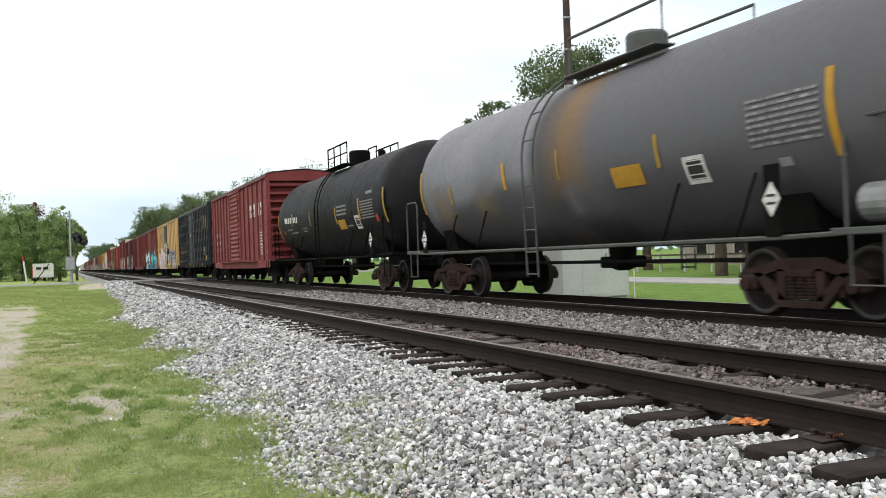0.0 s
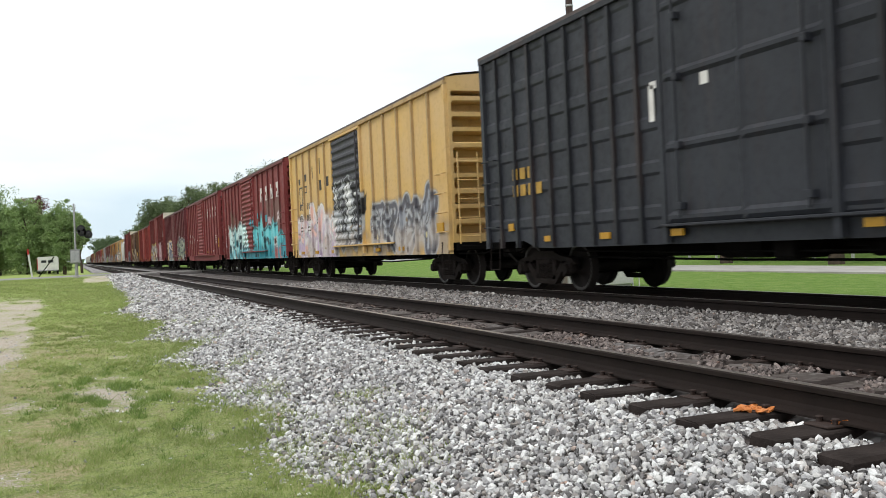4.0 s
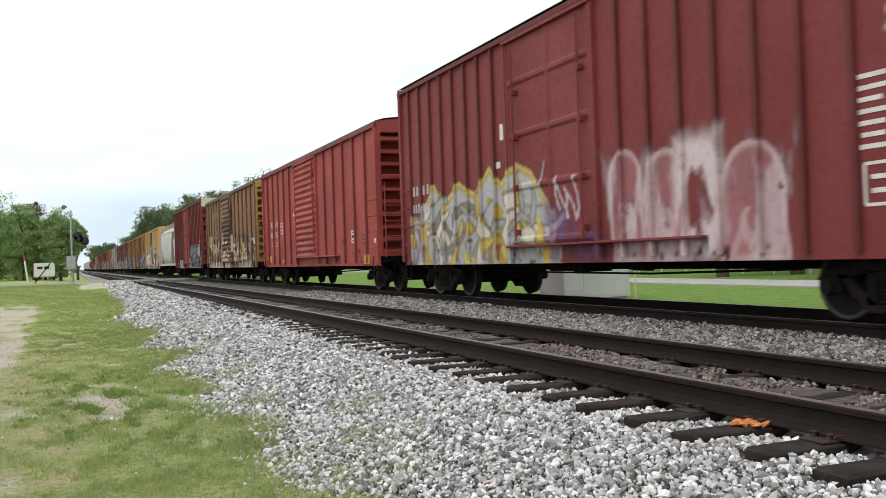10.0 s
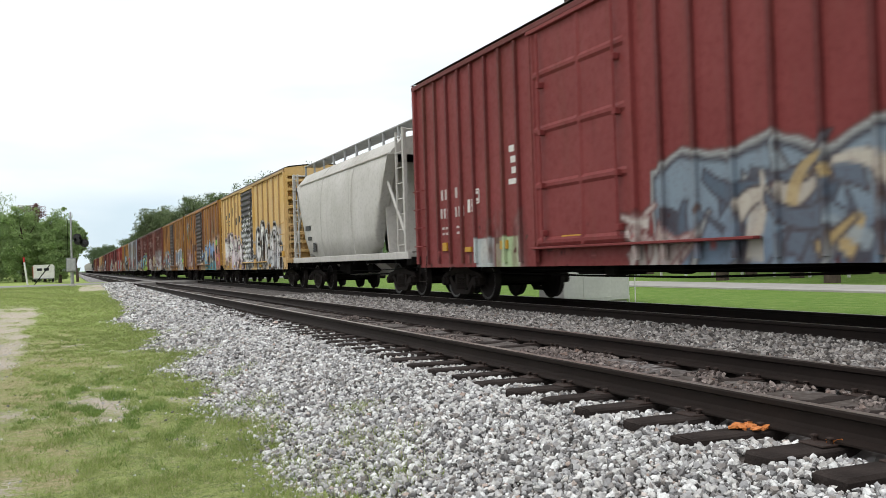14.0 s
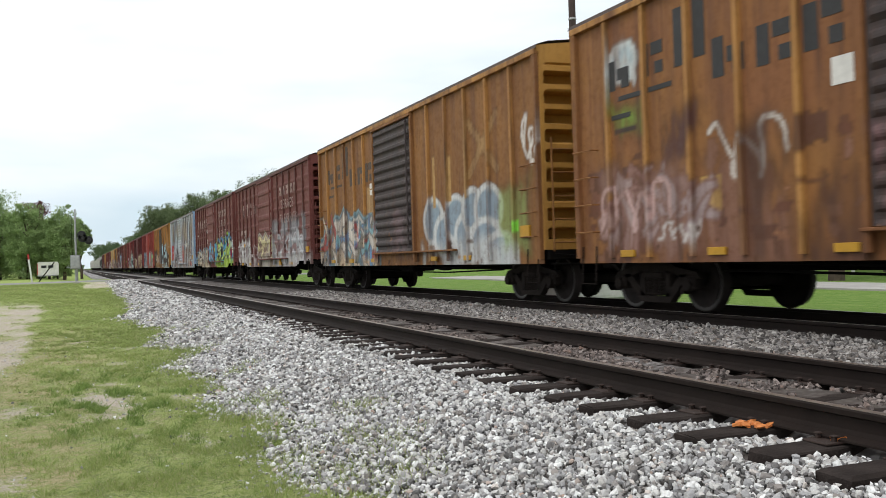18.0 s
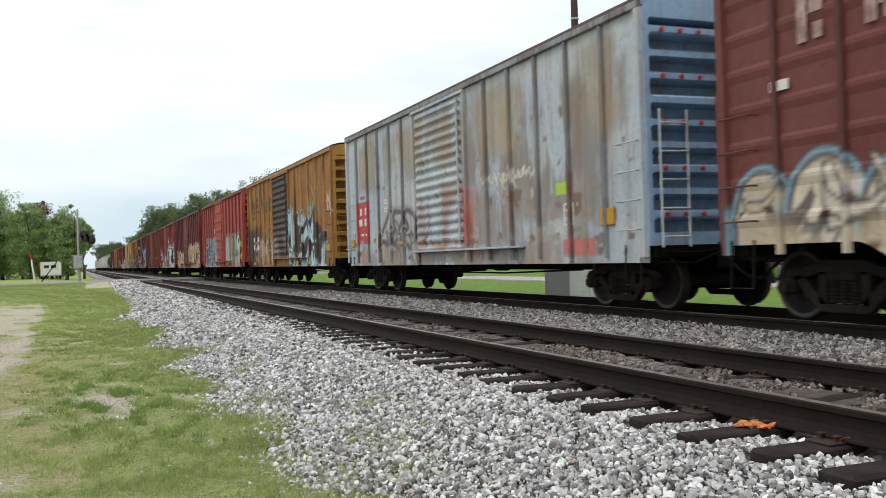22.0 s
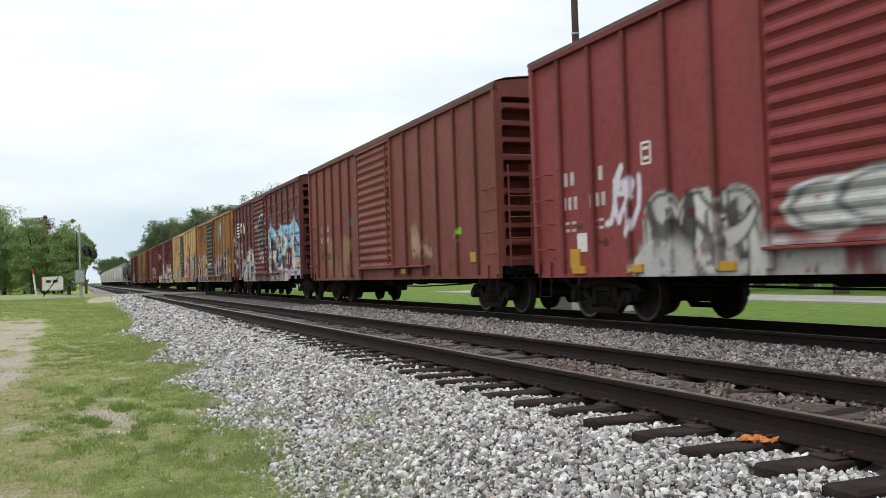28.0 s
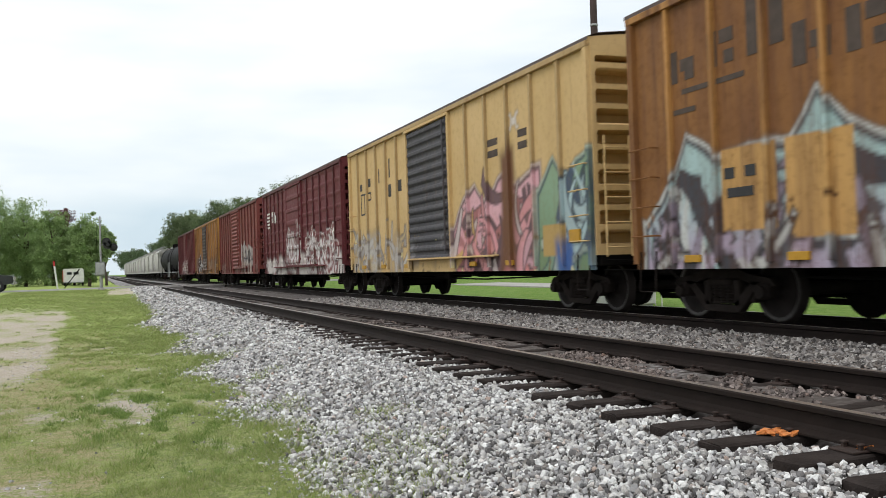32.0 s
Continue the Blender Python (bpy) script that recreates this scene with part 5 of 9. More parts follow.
# ---- tank cars and covered hoppers ----
def make_tank(spec):
    R, zc, L = 1.50, 2.50, spec.get("half", 7.05)
    off = -spec.get("shift", 0.38)
    m = car_mat("tank_paint", spec["col"], **spec.get("mat", {}))
    car = thing("tank_car", spec["label"], "tank car", group="freight train cars")
    prof = [(-L, 0.05), (-L + 0.02, 0.45), (-L + 0.12, 0.9), (-L + 0.30, 1.22), (-L + 0.55, 1.41), (-L + 0.8, R)]
    ring = np.linspace(-L + 0.8, L - 0.8, 30)
    prof += [(y, R) for y in ring[1:-1]] + [(-a, r) for a, r in prof[::-1]]
    g = Geo().lathe(prof, "y", (0, off, zc), 48)
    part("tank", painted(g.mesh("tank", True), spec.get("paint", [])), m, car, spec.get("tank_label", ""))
    dark = spec.get("iron", MAT["under"])
    for y in spec.get("bands", (-3.4, 0.0, 3.4)):
        part("weld_band", Geo().lathe([(y - 0.03, R - 0.01), (y - 0.025, R + 0.006), (y + 0.025, R + 0.006), (y + 0.03, R - 0.01)], "y", (0, off, zc), 48), m, car)
    dy, ry, rh = -spec.get("dome_u", 0.0), -spec.get("rail_u", 0.3), spec.get("rail_half", 1.15)
    g = Geo().lathe([(3.86, 0.35), (4.44, 0.35), (4.49, 0.32), (4.51, 0.05)], "z", (0, dy, 0), 24)
    part("dome", g, spec.get("dome_mat", dark), car, "cylindrical bonnet over the valves")
    # top platform with railing
    for x in (-0.81, 0.81):
        part("platform", Geo().box(x - 0.19, x + 0.19, ry - rh, ry + rh, 3.90, 3.93, 0.01), dark, car, "grated top platform")
    for x in (-0.85, 0.85):
        g = Geo().tube([(x, ry - rh, 3.9), (x, ry - rh, 4.6), (x, ry + rh, 4.6), (x, ry + rh, 3.9)], 0.026, 6)
        if spec.get("posts", 0):
            for y in np.linspace(ry - rh, ry + rh, 4)[1:-1]:
                g.tube([(x, y, 3.9), (x, y, 4.6)], 0.02, 6)
            g.tube([(x, ry - rh, 4.28), (x, ry + rh, 4.28)], 0.02, 6)
        part("railing", g, spec.get("railing_mat", dark), car, "pipe railing beside the top platform")
    if spec.get("vent"):
        g = Geo().tube([(-0.3, dy - 1.9, 3.9), (-0.3, dy - 1.9, 4.32), (-0.3, dy - 2.7, 4.32), (-0.3, dy - 2.7, 3.9)], 0.024, 6)
        part("vent_guard", g, dark, car)
        part("vent", Geo().lathe([(3.9, 0.12), (4.22, 0.12), (4.26, 0.05)], "z", (0, dy - 2.3, 0), 12), dark, car)
    # ladders down both flanks
    for s in (-1, 1):
        g = Geo()
        ly = -spec.get("ladder_u", -0.75)
        arc = [(s * (R + 0.16) * math.cos(t), zc + (R + 0.16) * math.sin(t)) for t in np.linspace(-0.1, 1.15, 9)]
        for dy in (-0.2, 0.2):
            g.tube([(s * 1.62, dy + ly, 0.5), (s * 1.66, dy + ly, 2.2)] + [(x, dy + ly, z) for x, z in arc[1:]], 0.02, 6)
        for zz in np.arange(0.55, 2.3, 0.38):
            g.tube([(s * 1.63, ly - 0.2, zz), (s * 1.63, ly + 0.2, zz)], 0.015, 5)
        for x, z in arc[2::2]:
            g.tube([(x, ly - 0.2, z), (x, ly + 0.2, z)], 0.015, 5)
        part("ladder", g, dark, car, "steel side ladder")
        g = Geo().tube([(s * 1.42, -L + 0.7, 1.0), (s * 1.56, -L + 1.5, 0.98), (s * 1.56, L - 1.5, 0.98), (s * 1.42, L - 0.7, 1.0)], 0.03, 6)
        part("handrail", g, spec.get("rail_mat", MAT["greygal"]), car, "long grey running rail along the tank")
        e = Geo()
        y = s * (L + 0.05)
        e.box(-1.45, 1.45, min(y, y - s * 0.9), max(y, y - s * 0.9), 0.98, 1.06, 0.01)
        e.tube([(-1.42, y - s * 0.7, 1.05), (-1.42, y - s * 0.7, 2.1), (-1.42, y - s * 0.6, 2.2), (-1.42, y - s * 0.1, 2.2), (-1.42, y, 2.1), (-1.42, y, 1.05)], 0.02, 6)
        e.tube([(1.42, y - s * 0.7, 1.05), (1.42, y - s * 0.7, 2.2), (1.42, y, 2.2), (1.42, y, 1.05)], 0.02, 6)
        for x in (-1.35, 1.35):
            e.tube([(x - 0.08, y - s * 0.2, 1.0), (x - 0.08, y - s * 0.2, 0.45), (x - 0.08, y - s * 0.65, 0.45), (x - 0.08, y - s * 0.65, 1.0)], 0.02, 5)
        part("end_platform", e, spec.get("rail_mat", MAT["greygal"]), car, "end platform with grab rails and step")
        part("saddle", Geo().prism([(-1.0, 1.05), (1.0, 1.05), (1.12, 1.55), (-1.12, 1.55)], "y", s * 5.3 - 0.3, s * 5.3 + 0.3), MAT["under"], car)
    for uu, zz, w, h, key, tilt in spec.get("plates", []):
        # plates follow the curve of the tank
        g = Geo()
        z0, z1 = zz - h / 2, zz + h / 2
        zz_ = np.linspace(z0, z1, 7)
        pts = [(-math.sqrt(max(0.01, (R + 0.012) ** 2 - (q - zc) ** 2)), q) for q in zz_]
        P = np.array([[(x, -uu - w / 2 + k * w, q) for k in (0, 1)] for x, q in pts])
        part("marking", grid_mesh("marking", P, True), MAT[key], car)
    for uu, zz in spec.get("diamonds", []):
        x = -1.60
        g = Geo().prism([(-uu - 0.14, zz), (-uu, zz - 0.2), (-uu + 0.14, zz), (-uu, zz + 0.2)], "x", x - 0.012, x)
        pl = part("placard", g, MAT["white"], car, "white diamond hazard placard on a bracket")
        part("placard_bar", bars([(uu, zz + 0.045, 0.15, 0.03), (uu, zz - 0.045, 0.15, 0.03)], x - 0.013), MAT["black"], pl)
        part("bracket", Geo().box(x, x + 0.02, -uu - 0.13, -uu + 0.13, 1.0, zz + 0.4, 0.005), MAT["under"], pl)
    for uu in spec.get("struts", (-4.5, -3.0, 3.2, 4.7)):
        part("strut", Geo().tube([(-1.45, -uu, 1.0), (-1.33, -uu - 0.25, 1.78)], 0.017, 6), MAT["under"], car)
    if spec.get("air"):
        g = Geo().lathe([(-0.5, 0.05), (-0.47, 0.21), (0.47, 0.21), (0.5, 0.05)], "y", (-1.15, -L + 0.1, 1.32), 18)
        part("air_tank", g, MAT["galv"], car, "grey air reservoir on the end platform")
    for x0, x1, z0, z1, key in spec.get("head_marks", []):
        # bars lying on the bowl of the front head
        X, Z = np.meshgrid(np.linspace(x0, x1, 8), np.linspace(z0, z1, 3))
        r = np.hypot(X, Z - zc)
        a = np.interp(r, [q for _, q in prof[:6]], [q for q, _ in prof[:6]])
        part("marking", grid_mesh("marking", np.stack([X, a + off - 0.012, Z], -1), True), MAT[key], car)
    finish_tank(car, L)
    return car


def finish_tank(car, L):
    g = Geo()
    for s in (-1, 1):
        g.box(-0.35, 0.35, min(s * 3.6, s * (L + 0.05)), max(s * 3.6, s * (L + 0.05)), 0.70, 1.05)
    g.lathe([(0.55, 0.1), (0.6, 0.22), (0.95, 0.25), (1.05, 0.3)], "z", (0, 0, 0), 14)
    g.box(-0.3, 0.3, -0.3, 0.3, 0.6, 0.8, 0.03)
    g.tube([(-0.7, -4.4, 0.72), (-0.7, 4.4, 0.72)], 0.03, 6)
    part("underframe", g, MAT["under"], car)
    add_couplers(car, L + 0.35)
    for s in (-1, 1):
        add_truck(car, s * 5.28, True)


def make_hopper(spec):
    L = spec.get("half", 6.1)
    m = car_mat("hopper_paint", spec["col"], **spec.get("mat", {}))
    car = thing("covered_hopper", spec["label"], "hopper car", group="freight train cars")
    prof = np.array([(1.28, 1.02), (1.46, 1.15), (1.54, 1.7), (1.56, 2.4), (1.52, 3.2), (1.40, 3.75), (1.15, 4.02), (0.6, 4.14), (0, 4.17)])
    ring = np.concatenate([prof * (-1, 1), prof[::-1][1:]])
    ys = np.concatenate([[-L + 1.05], np.linspace(-L + 1.3, -L + 2.4, 6), np.linspace(-L + 3.2, L - 3.2, 9), np.linspace(L - 2.4, L - 1.3, 6), [L - 1.05]])
    P = []
    for y in ys:
        low = 1.0 + 2.6 * float(np.clip((abs(y) - (L - 2.5)) / 1.45, 0, 1)) ** 0.8
        P.append([(x, y, max(z, low)) for x, z in ring])
    P = np.array(P)
    part("hopper_body", painted(grid_mesh("hopper_body", P, True), spec.get("paint", [])), m, car, "smooth rounded hopper shell")
    for s in (-1, 1):
        k = 0 if s < 0 else -1
        g = Geo().add([tuple(p) for p in P[k]], [tuple(range(len(ring)))])
        part("end_sheet", g, m, car)
        part("slope_sheet", Geo().prism([(-1.3, 1.15), (1.3, 1.15), (1.45, 3.5), (-1.45, 3.5)], "y", s * (L - 1.9) - 0.03, s * (L - 1.9) + 0.03), m, car)
        g = Geo()
        for x in (-1.42, 1.42):
            g.box(x - 0.05, x + 0.05, s * (L - 0.2) - 0.05, s * (L - 0.2) + 0.05, 1.0, 4.15, 0.01)
            g.tube([(x, s * (L - 0.2), 1.5), (x, s * (L - 1.9), 3.4)], 0.04, 6)
            for zz in np.arange(1.3, 4.1, 0.38):
                g.tube([(x, s * (L - 0.2), zz), (x, s * (L - 0.75), zz)], 0.016, 5)
            g.box(x - 0.03, x + 0.03, s * (L - 0.78) - 0.03, s * (L - 0.78) + 0.03, 1.0, 4.1, 0.008)
        g.tube([(-1.42, s * (L - 0.2), 4.1), (1.42, s * (L - 0.2), 4.1)], 0.03, 6)
        part("end_frame", g, m, car, "grey corner posts with ladder rungs")
        part("end_deck", Geo().box(-1.45, 1.45, min(s * L, s * (L - 1.9)), max(s * L, s * (L - 1.9)), 1.0, 1.1, 0.01), m, car)
        part("side_sill", Geo().box(s * 1.42 - 0.06, s * 1.42 + 0.06, -L, L, 0.95, 1.13, 0.015), m, car)
        part("bay", Geo().prism([(-1.15, 1.1), (1.15, 1.1), (0.4, 0.5), (-0.4, 0.5)], "y", s * 1.6 - 0.9, s * 1.6 + 0.9), m, car)
    g = Geo()
    for x in (-0.75, 0.75):
        g.box(x - 0.3, x + 0.3, -L + 0.3, L - 0.3, 4.40, 4.44, 0.01)
        for y in np.linspace(-L + 0.4, L - 0.4, 10):
            g.box(x * 1.35 - 0.03, x * 1.35 + 0.03, y - 0.03, y + 0.03, 3.9, 4.40)
    part("running_board", g, MAT["greygal"], car, "grated roof walkway on brackets")
    for s in (-1, 1):
        part("top_rail", Geo().tube([(s * 1.44, -L + 1.2, 3.66), (s * 1.44, L - 1.2, 3.66)], 0.03, 6), m, car)
        for y in (-1.7, 1.7):
            ring_ = [(s * (x + 0.006), y, z) for x, z in prof[1:7]]
            part("seam", Geo().tube(ring_, 0.012, 5), m, car)
    part("hatch", Geo().box(-0.28, 0.28, -L + 1.6, L - 1.6, 4.12, 4.30, 0.04), m, car, "long roof hatch")
    part("stencil", bars([(-3.4, 2.1, 0.7, 0.16), (-3.2, 1.75, 0.5, 0.12), (-2.6, 1.45, 0.3, 0.3)], -1.565), MAT["black"], car)
    finish_car(car, L, L - 1.75, False)
    return car
# ---- the freight train, car by car from its head; S is the place of a car's middle along the train ----
RED, DKRED, MAROON, BRIGHT = (0.178, 0.035, 0.035), (0.108, 0.022, 0.026), (0.104, 0.028, 0.029), (0.255, 0.044, 0.038)
YEL, RUSTYEL, OCHRE = (0.57, 0.39, 0.185), (0.215, 0.090, 0.036), (0.30, 0.14, 0.038)
BLUEGREY, NAVY, BROWN, OXIDE = (0.36, 0.42, 0.49), (0.021, 0.023, 0.029), (0.185, 0.098, 0.052), (0.125, 0.038, 0.033)
WHT, BLK, CYAN, TEAL, PINK, GRN = (0.74, 0.75, 0.74), (0.02, 0.02, 0.022), (0.12, 0.52, 0.60), (0.05, 0.28, 0.36), (0.66, 0.32, 0.34), (0.42, 0.56, 0.13)
TAN, SKY, SIL, LILAC, GOLD, SAGE, CREAM, DUSK = (0.62, 0.48, 0.32), (0.32, 0.56, 0.74), (0.44, 0.46, 0.48), (0.46, 0.36, 0.50), (0.60, 0.42, 0.10), (0.20, 0.27, 0.18), (0.66, 0.60, 0.44), (0.10, 0.10, 0.12)
TRAIN = []


def go(s, ob):
    TRAIN.append((s, ob))


def marks(u0=-6.25, u1=-5.2, z=2.3, key="pale", small=True):
    """Bars for the reporting marks and number on the rear panels."""
    rows = [(u0 + d, z, 0.12, 0.22) for d in (-0.12, 0.10)] + [(u1 + d, z, 0.12, 0.22) for d in (-0.14, 0.12)]
    rows += [(u0 + d, z - 0.40, 0.10, 0.21) for d in (-0.18, 0.0, 0.18)] + [(u1 + d, z - 0.40, 0.10, 0.21) for d in (-0.18, 0.0, 0.18)]
    if small:
        rows += [(u + d, z - 0.72 - 0.12 * k, 0.13, 0.05) for u in (u0, u1) for d in (-0.1, 0.1) for k in (0, 1)]
    return (rows, key)


def data_block(u=6.05, z=2.3, n=5, key="white"):
    return ([(u + 0.03 * (k % 2), z - 0.12 * k, 0.44 - 0.07 * (k % 3), 0.05) for k in range(n)], key)


def frame_box(u, z, w=0.34, h=0.4, key="white"):
    """An open square outline with two bars inside."""
    return ([(u, z + h / 2, w, 0.035), (u, z - h / 2, w, 0.035), (u - w / 2, z, 0.035, h), (u + w / 2, z, 0.035, h), (u, z + 0.07, w * 0.6, 0.05), (u, z - 0.07, w * 0.6, 0.05)], key)


def blocks(us, z, w, h, key):
    return [(u, z, w, h, key) for u in us]


def reflect(zs=0.88, more=()):
    return [(u, zs, 0.34, 0.1) for u in (-6.2, -4.2, -2.1, 2.4, 4.3)] + [(6.95, 1.32, 0.36, 0.22), *more]


def emblem(u, z, key="black"):
    """Stepped outline emblem under a row of letter-size blocks."""
    rows = [(u, z - 0.62, 0.42, 0.05), (u - 0.18, z - 0.33, 0.05, 0.6), (u + 0.35, z - 0.02, 1.1, 0.05), (u + 0.2, z - 0.32, 0.05, 0.55), (u + 0.62, z - 0.22, 0.5, 0.05), (u + 0.88, z - 0.12, 0.05, 0.22)]
    up = [(u - 0.15, z + 0.20, 0.22, 0.2), (u + 0.75, z + 0.28, 0.24, 0.24), (u + 1.75, z + 0.38, 0.08, 0.40), (u + 2.75, z + 0.50, 0.09, 0.52), (u + 2.75, z - 0.12, 0.26, 0.34), (u + 3.65, z - 0.06, 0.30, 0.30), (u + 4.35, z + 0.04, 0.36, 0.30)]
    return (rows + up, key)


def faded_name(key="dim"):
    """Two staggered rows of large faded blocks high on the rear panels."""
    return [(-6.35, 3.52, 0.62, 0.44, key), (-5.5, 3.58, 0.56, 0.46, key), (-4.85, 3.74, 0.26, 0.78, key), (-4.45, 3.82, 0.24, 0.86, key), (-3.9, 3.30, 0.62, 0.50, key), (-3.1, 3.27, 0.60, 0.48, key), (-2.35, 3.30, 0.60, 0.52, key), (-5.7, 3.16, 1.3, 0.07, key), (-6.3, 2.9, 0.5, 0.07, key)]


def rusty_railbox(seed, col=RUSTYEL, rust=0.55):
    """Look of a faded yellow car whose paint has gone rust-brown between bright posts."""
    return dict(col=col, post_col=(0.38, 0.19, 0.055), end_col=(0.38, 0.20, 0.045), end_mat=dict(seed=seed, rust=0.3), door_col=(0.050, 0.040, 0.040), door_mat=dict(seed=seed, rust=0.3, fade=(0.056, 0.043, 0.043)),
                mat=dict(fade=(0.25, 0.115, 0.034), rust=rust, rust_col=(0.10, 0.042, 0.026), seed=seed, grime=0.5), rib=0.24, end_rib=0.34, half=7.6, reflectors=reflect())


go(13.74, make_tank(dict(
    air=True, rail_mat=MAT["domegrey"], bands=(), col=(0.175, 0.175, 0.192), label="dull grey tank car with rust-stained band and yellow placard", iron=MAT["domegrey"], railing_mat=MAT["domegrey"], dome_mat=MAT["domegrey"],
    mat=dict(fade=(0.22, 0.22, 0.238), rust=0.05, seed=1.0, rough=0.6, grime=0.2, spec=0.15),
    # low dark smears paint in the underside's shade along with its soot
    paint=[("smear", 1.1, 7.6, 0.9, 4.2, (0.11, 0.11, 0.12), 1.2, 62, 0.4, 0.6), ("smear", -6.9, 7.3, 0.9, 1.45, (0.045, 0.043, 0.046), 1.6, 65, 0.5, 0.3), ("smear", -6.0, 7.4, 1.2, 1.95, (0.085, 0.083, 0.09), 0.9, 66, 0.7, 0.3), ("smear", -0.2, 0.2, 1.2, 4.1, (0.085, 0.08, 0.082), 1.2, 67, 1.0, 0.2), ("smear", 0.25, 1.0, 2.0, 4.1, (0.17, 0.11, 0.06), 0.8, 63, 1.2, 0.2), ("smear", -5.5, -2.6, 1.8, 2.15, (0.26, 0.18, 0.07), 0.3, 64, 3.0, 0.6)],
    dome_u=0.95, rail_u=1.2, rail_half=1.35, ladder_u=-0.32,
    plates=[(2.35, 1.98, 0.78, 0.30, "yellow", 0), (3.9, 1.92, 0.44, 0.36, "white", 0), (3.9, 1.92, 0.32, 0.26, "black", 0)] + [(5.58, 2.60 - 0.075 * k, 1.14, 0.035, "faint", 0) for k in range(8)]
    + [(6.32, 2.3, 0.12, 0.95, "yellow", 0), (-5.86, 2.35, 0.11, 0.95, "ochre", 0), (-1.6, 2.35, 0.13, 0.5, "yellow", 0), (-4.2, 2.2, 0.1, 0.4, "ochre", 0), (3.17, 2.25, 0.09, 0.46, "ochre", 0), (0.42, 2.35, 0.05, 0.5, "ochre", 0), (5.5, 1.85, 0.2, 0.1, "greygal", 0)],
    diamonds=[(5.5, 1.42), (-5.5, 1.3)])))
go(29.1, make_tank(dict(
    rail_mat=MAT["under"], col=(0.009, 0.009, 0.0105), label="glossy black tank car with white stencils and warning plates", mat=dict(fade=(0.014, 0.014, 0.016), rust=0.03, seed=2.0, rough=0.55, grime=0.1, spec=0.14),
    dome_u=0.0, rail_u=0.3, rail_half=1.12, ladder_u=0.45, vent=True, posts=1,
    plates=[(-4.5, 2.42, 0.18, 0.2, "white", 0), (-4.75, 2.43, 0.2, 0.2, "white", 0), (-4.2, 2.41, 0.2, 0.2, "white", 0), (-3.9, 2.41, 0.2, 0.2, "white", 0), (-3.45, 2.4, 0.16, 0.2, "white", 0), (-3.2, 2.39, 0.16, 0.2, "white", 0), (-2.95, 2.38, 0.16, 0.2, "white", 0), (-4.2, 2.08, 0.9, 0.05, "faint", 0), (-3.6, 1.95, 1.1, 0.05, "faint", 0), (-2.0, 1.95, 0.5, 0.05, "faint", 0), (-2.0, 2.05, 0.5, 0.05, "faint", 0), (-1.08, 2.32, 0.09, 0.45, "ochre", 0),
            (2.8, 2.5, 1.05, 0.06, "faint", 0), (2.8, 2.38, 1.05, 0.06, "faint", 0), (2.75, 2.27, 1.0, 0.06, "faint", 0), (2.62, 1.97, 0.74, 0.28, "yellow", 0), (2.1, 2.25, 0.10, 0.5, "ochre", 0),
            (4.2, 1.97, 0.46, 0.38, "white", 0), (4.2, 1.97, 0.34, 0.28, "black", 0), (3.4, 1.9, 0.5, 0.05, "faint", 0)] + [(5.25, 2.5 - 0.075 * k, 1.15, 0.035, "faint", 0) for k in range(7)]
    + [(4.52, 2.32, 0.11, 0.6, "yellow", 0), (5.5, 2.72, 0.55, 0.08, "faint", 0), (-5.92, 2.2, 0.1, 0.9, "ochre", 0), (6.72, 2.3, 0.12, 0.9, "ochre", 0), (6.0, 2.0, 0.2, 0.2, "red", 0), (-5.13, 2.0, 0.14, 0.18, "red", 0), (-3.68, 2.42, 0.09, 0.45, "ochre", 0)],
    diamonds=[(5.88, 1.42)], head_marks=[(-0.52, 0.42, 2.98, 3.1, "white"), (-0.3, 0.42, 2.72, 2.82, "white"), (-0.2, 0.15, 2.06, 2.1, "faint"), (-0.2, 0.15, 1.96, 2.0, "faint"), (-0.2, 0.15, 1.86, 1.9, "faint")])))

WK = dict(col=RED, sill="deep", mat=dict(seed=1.0, rust=0.16, grime=0.25))
go(44.68, make_boxcar(dict(WK, label="red boxcar with large white block letters and ribbed door", letters=blocks((3.75, 4.6, 5.4, 6.2), 3.2, 0.42, 0.56, "white"),
    stencils=[marks(z=2.45), data_block(5.95, 2.2), frame_box(6.0, 1.5), ([(-4.6, 2.08, 0.3, 0.34)], "darkred"), ([(-2.2, 3.0, 0.3, 0.12), (-2.2, 2.75, 0.36, 0.12), (-2.2, 2.5, 0.3, 0.12)], "white"), ([(0.4, 3.1, 0.6, 0.06), (0.4, 2.98, 0.5, 0.06)], "white"), ([(-2.2, 1.7, 0.7, 0.5)], "darkred")],
    reflectors=[(5.7, 0.98, 0.3, 0.05), (-6.0, 0.98, 0.3, 0.05)])))
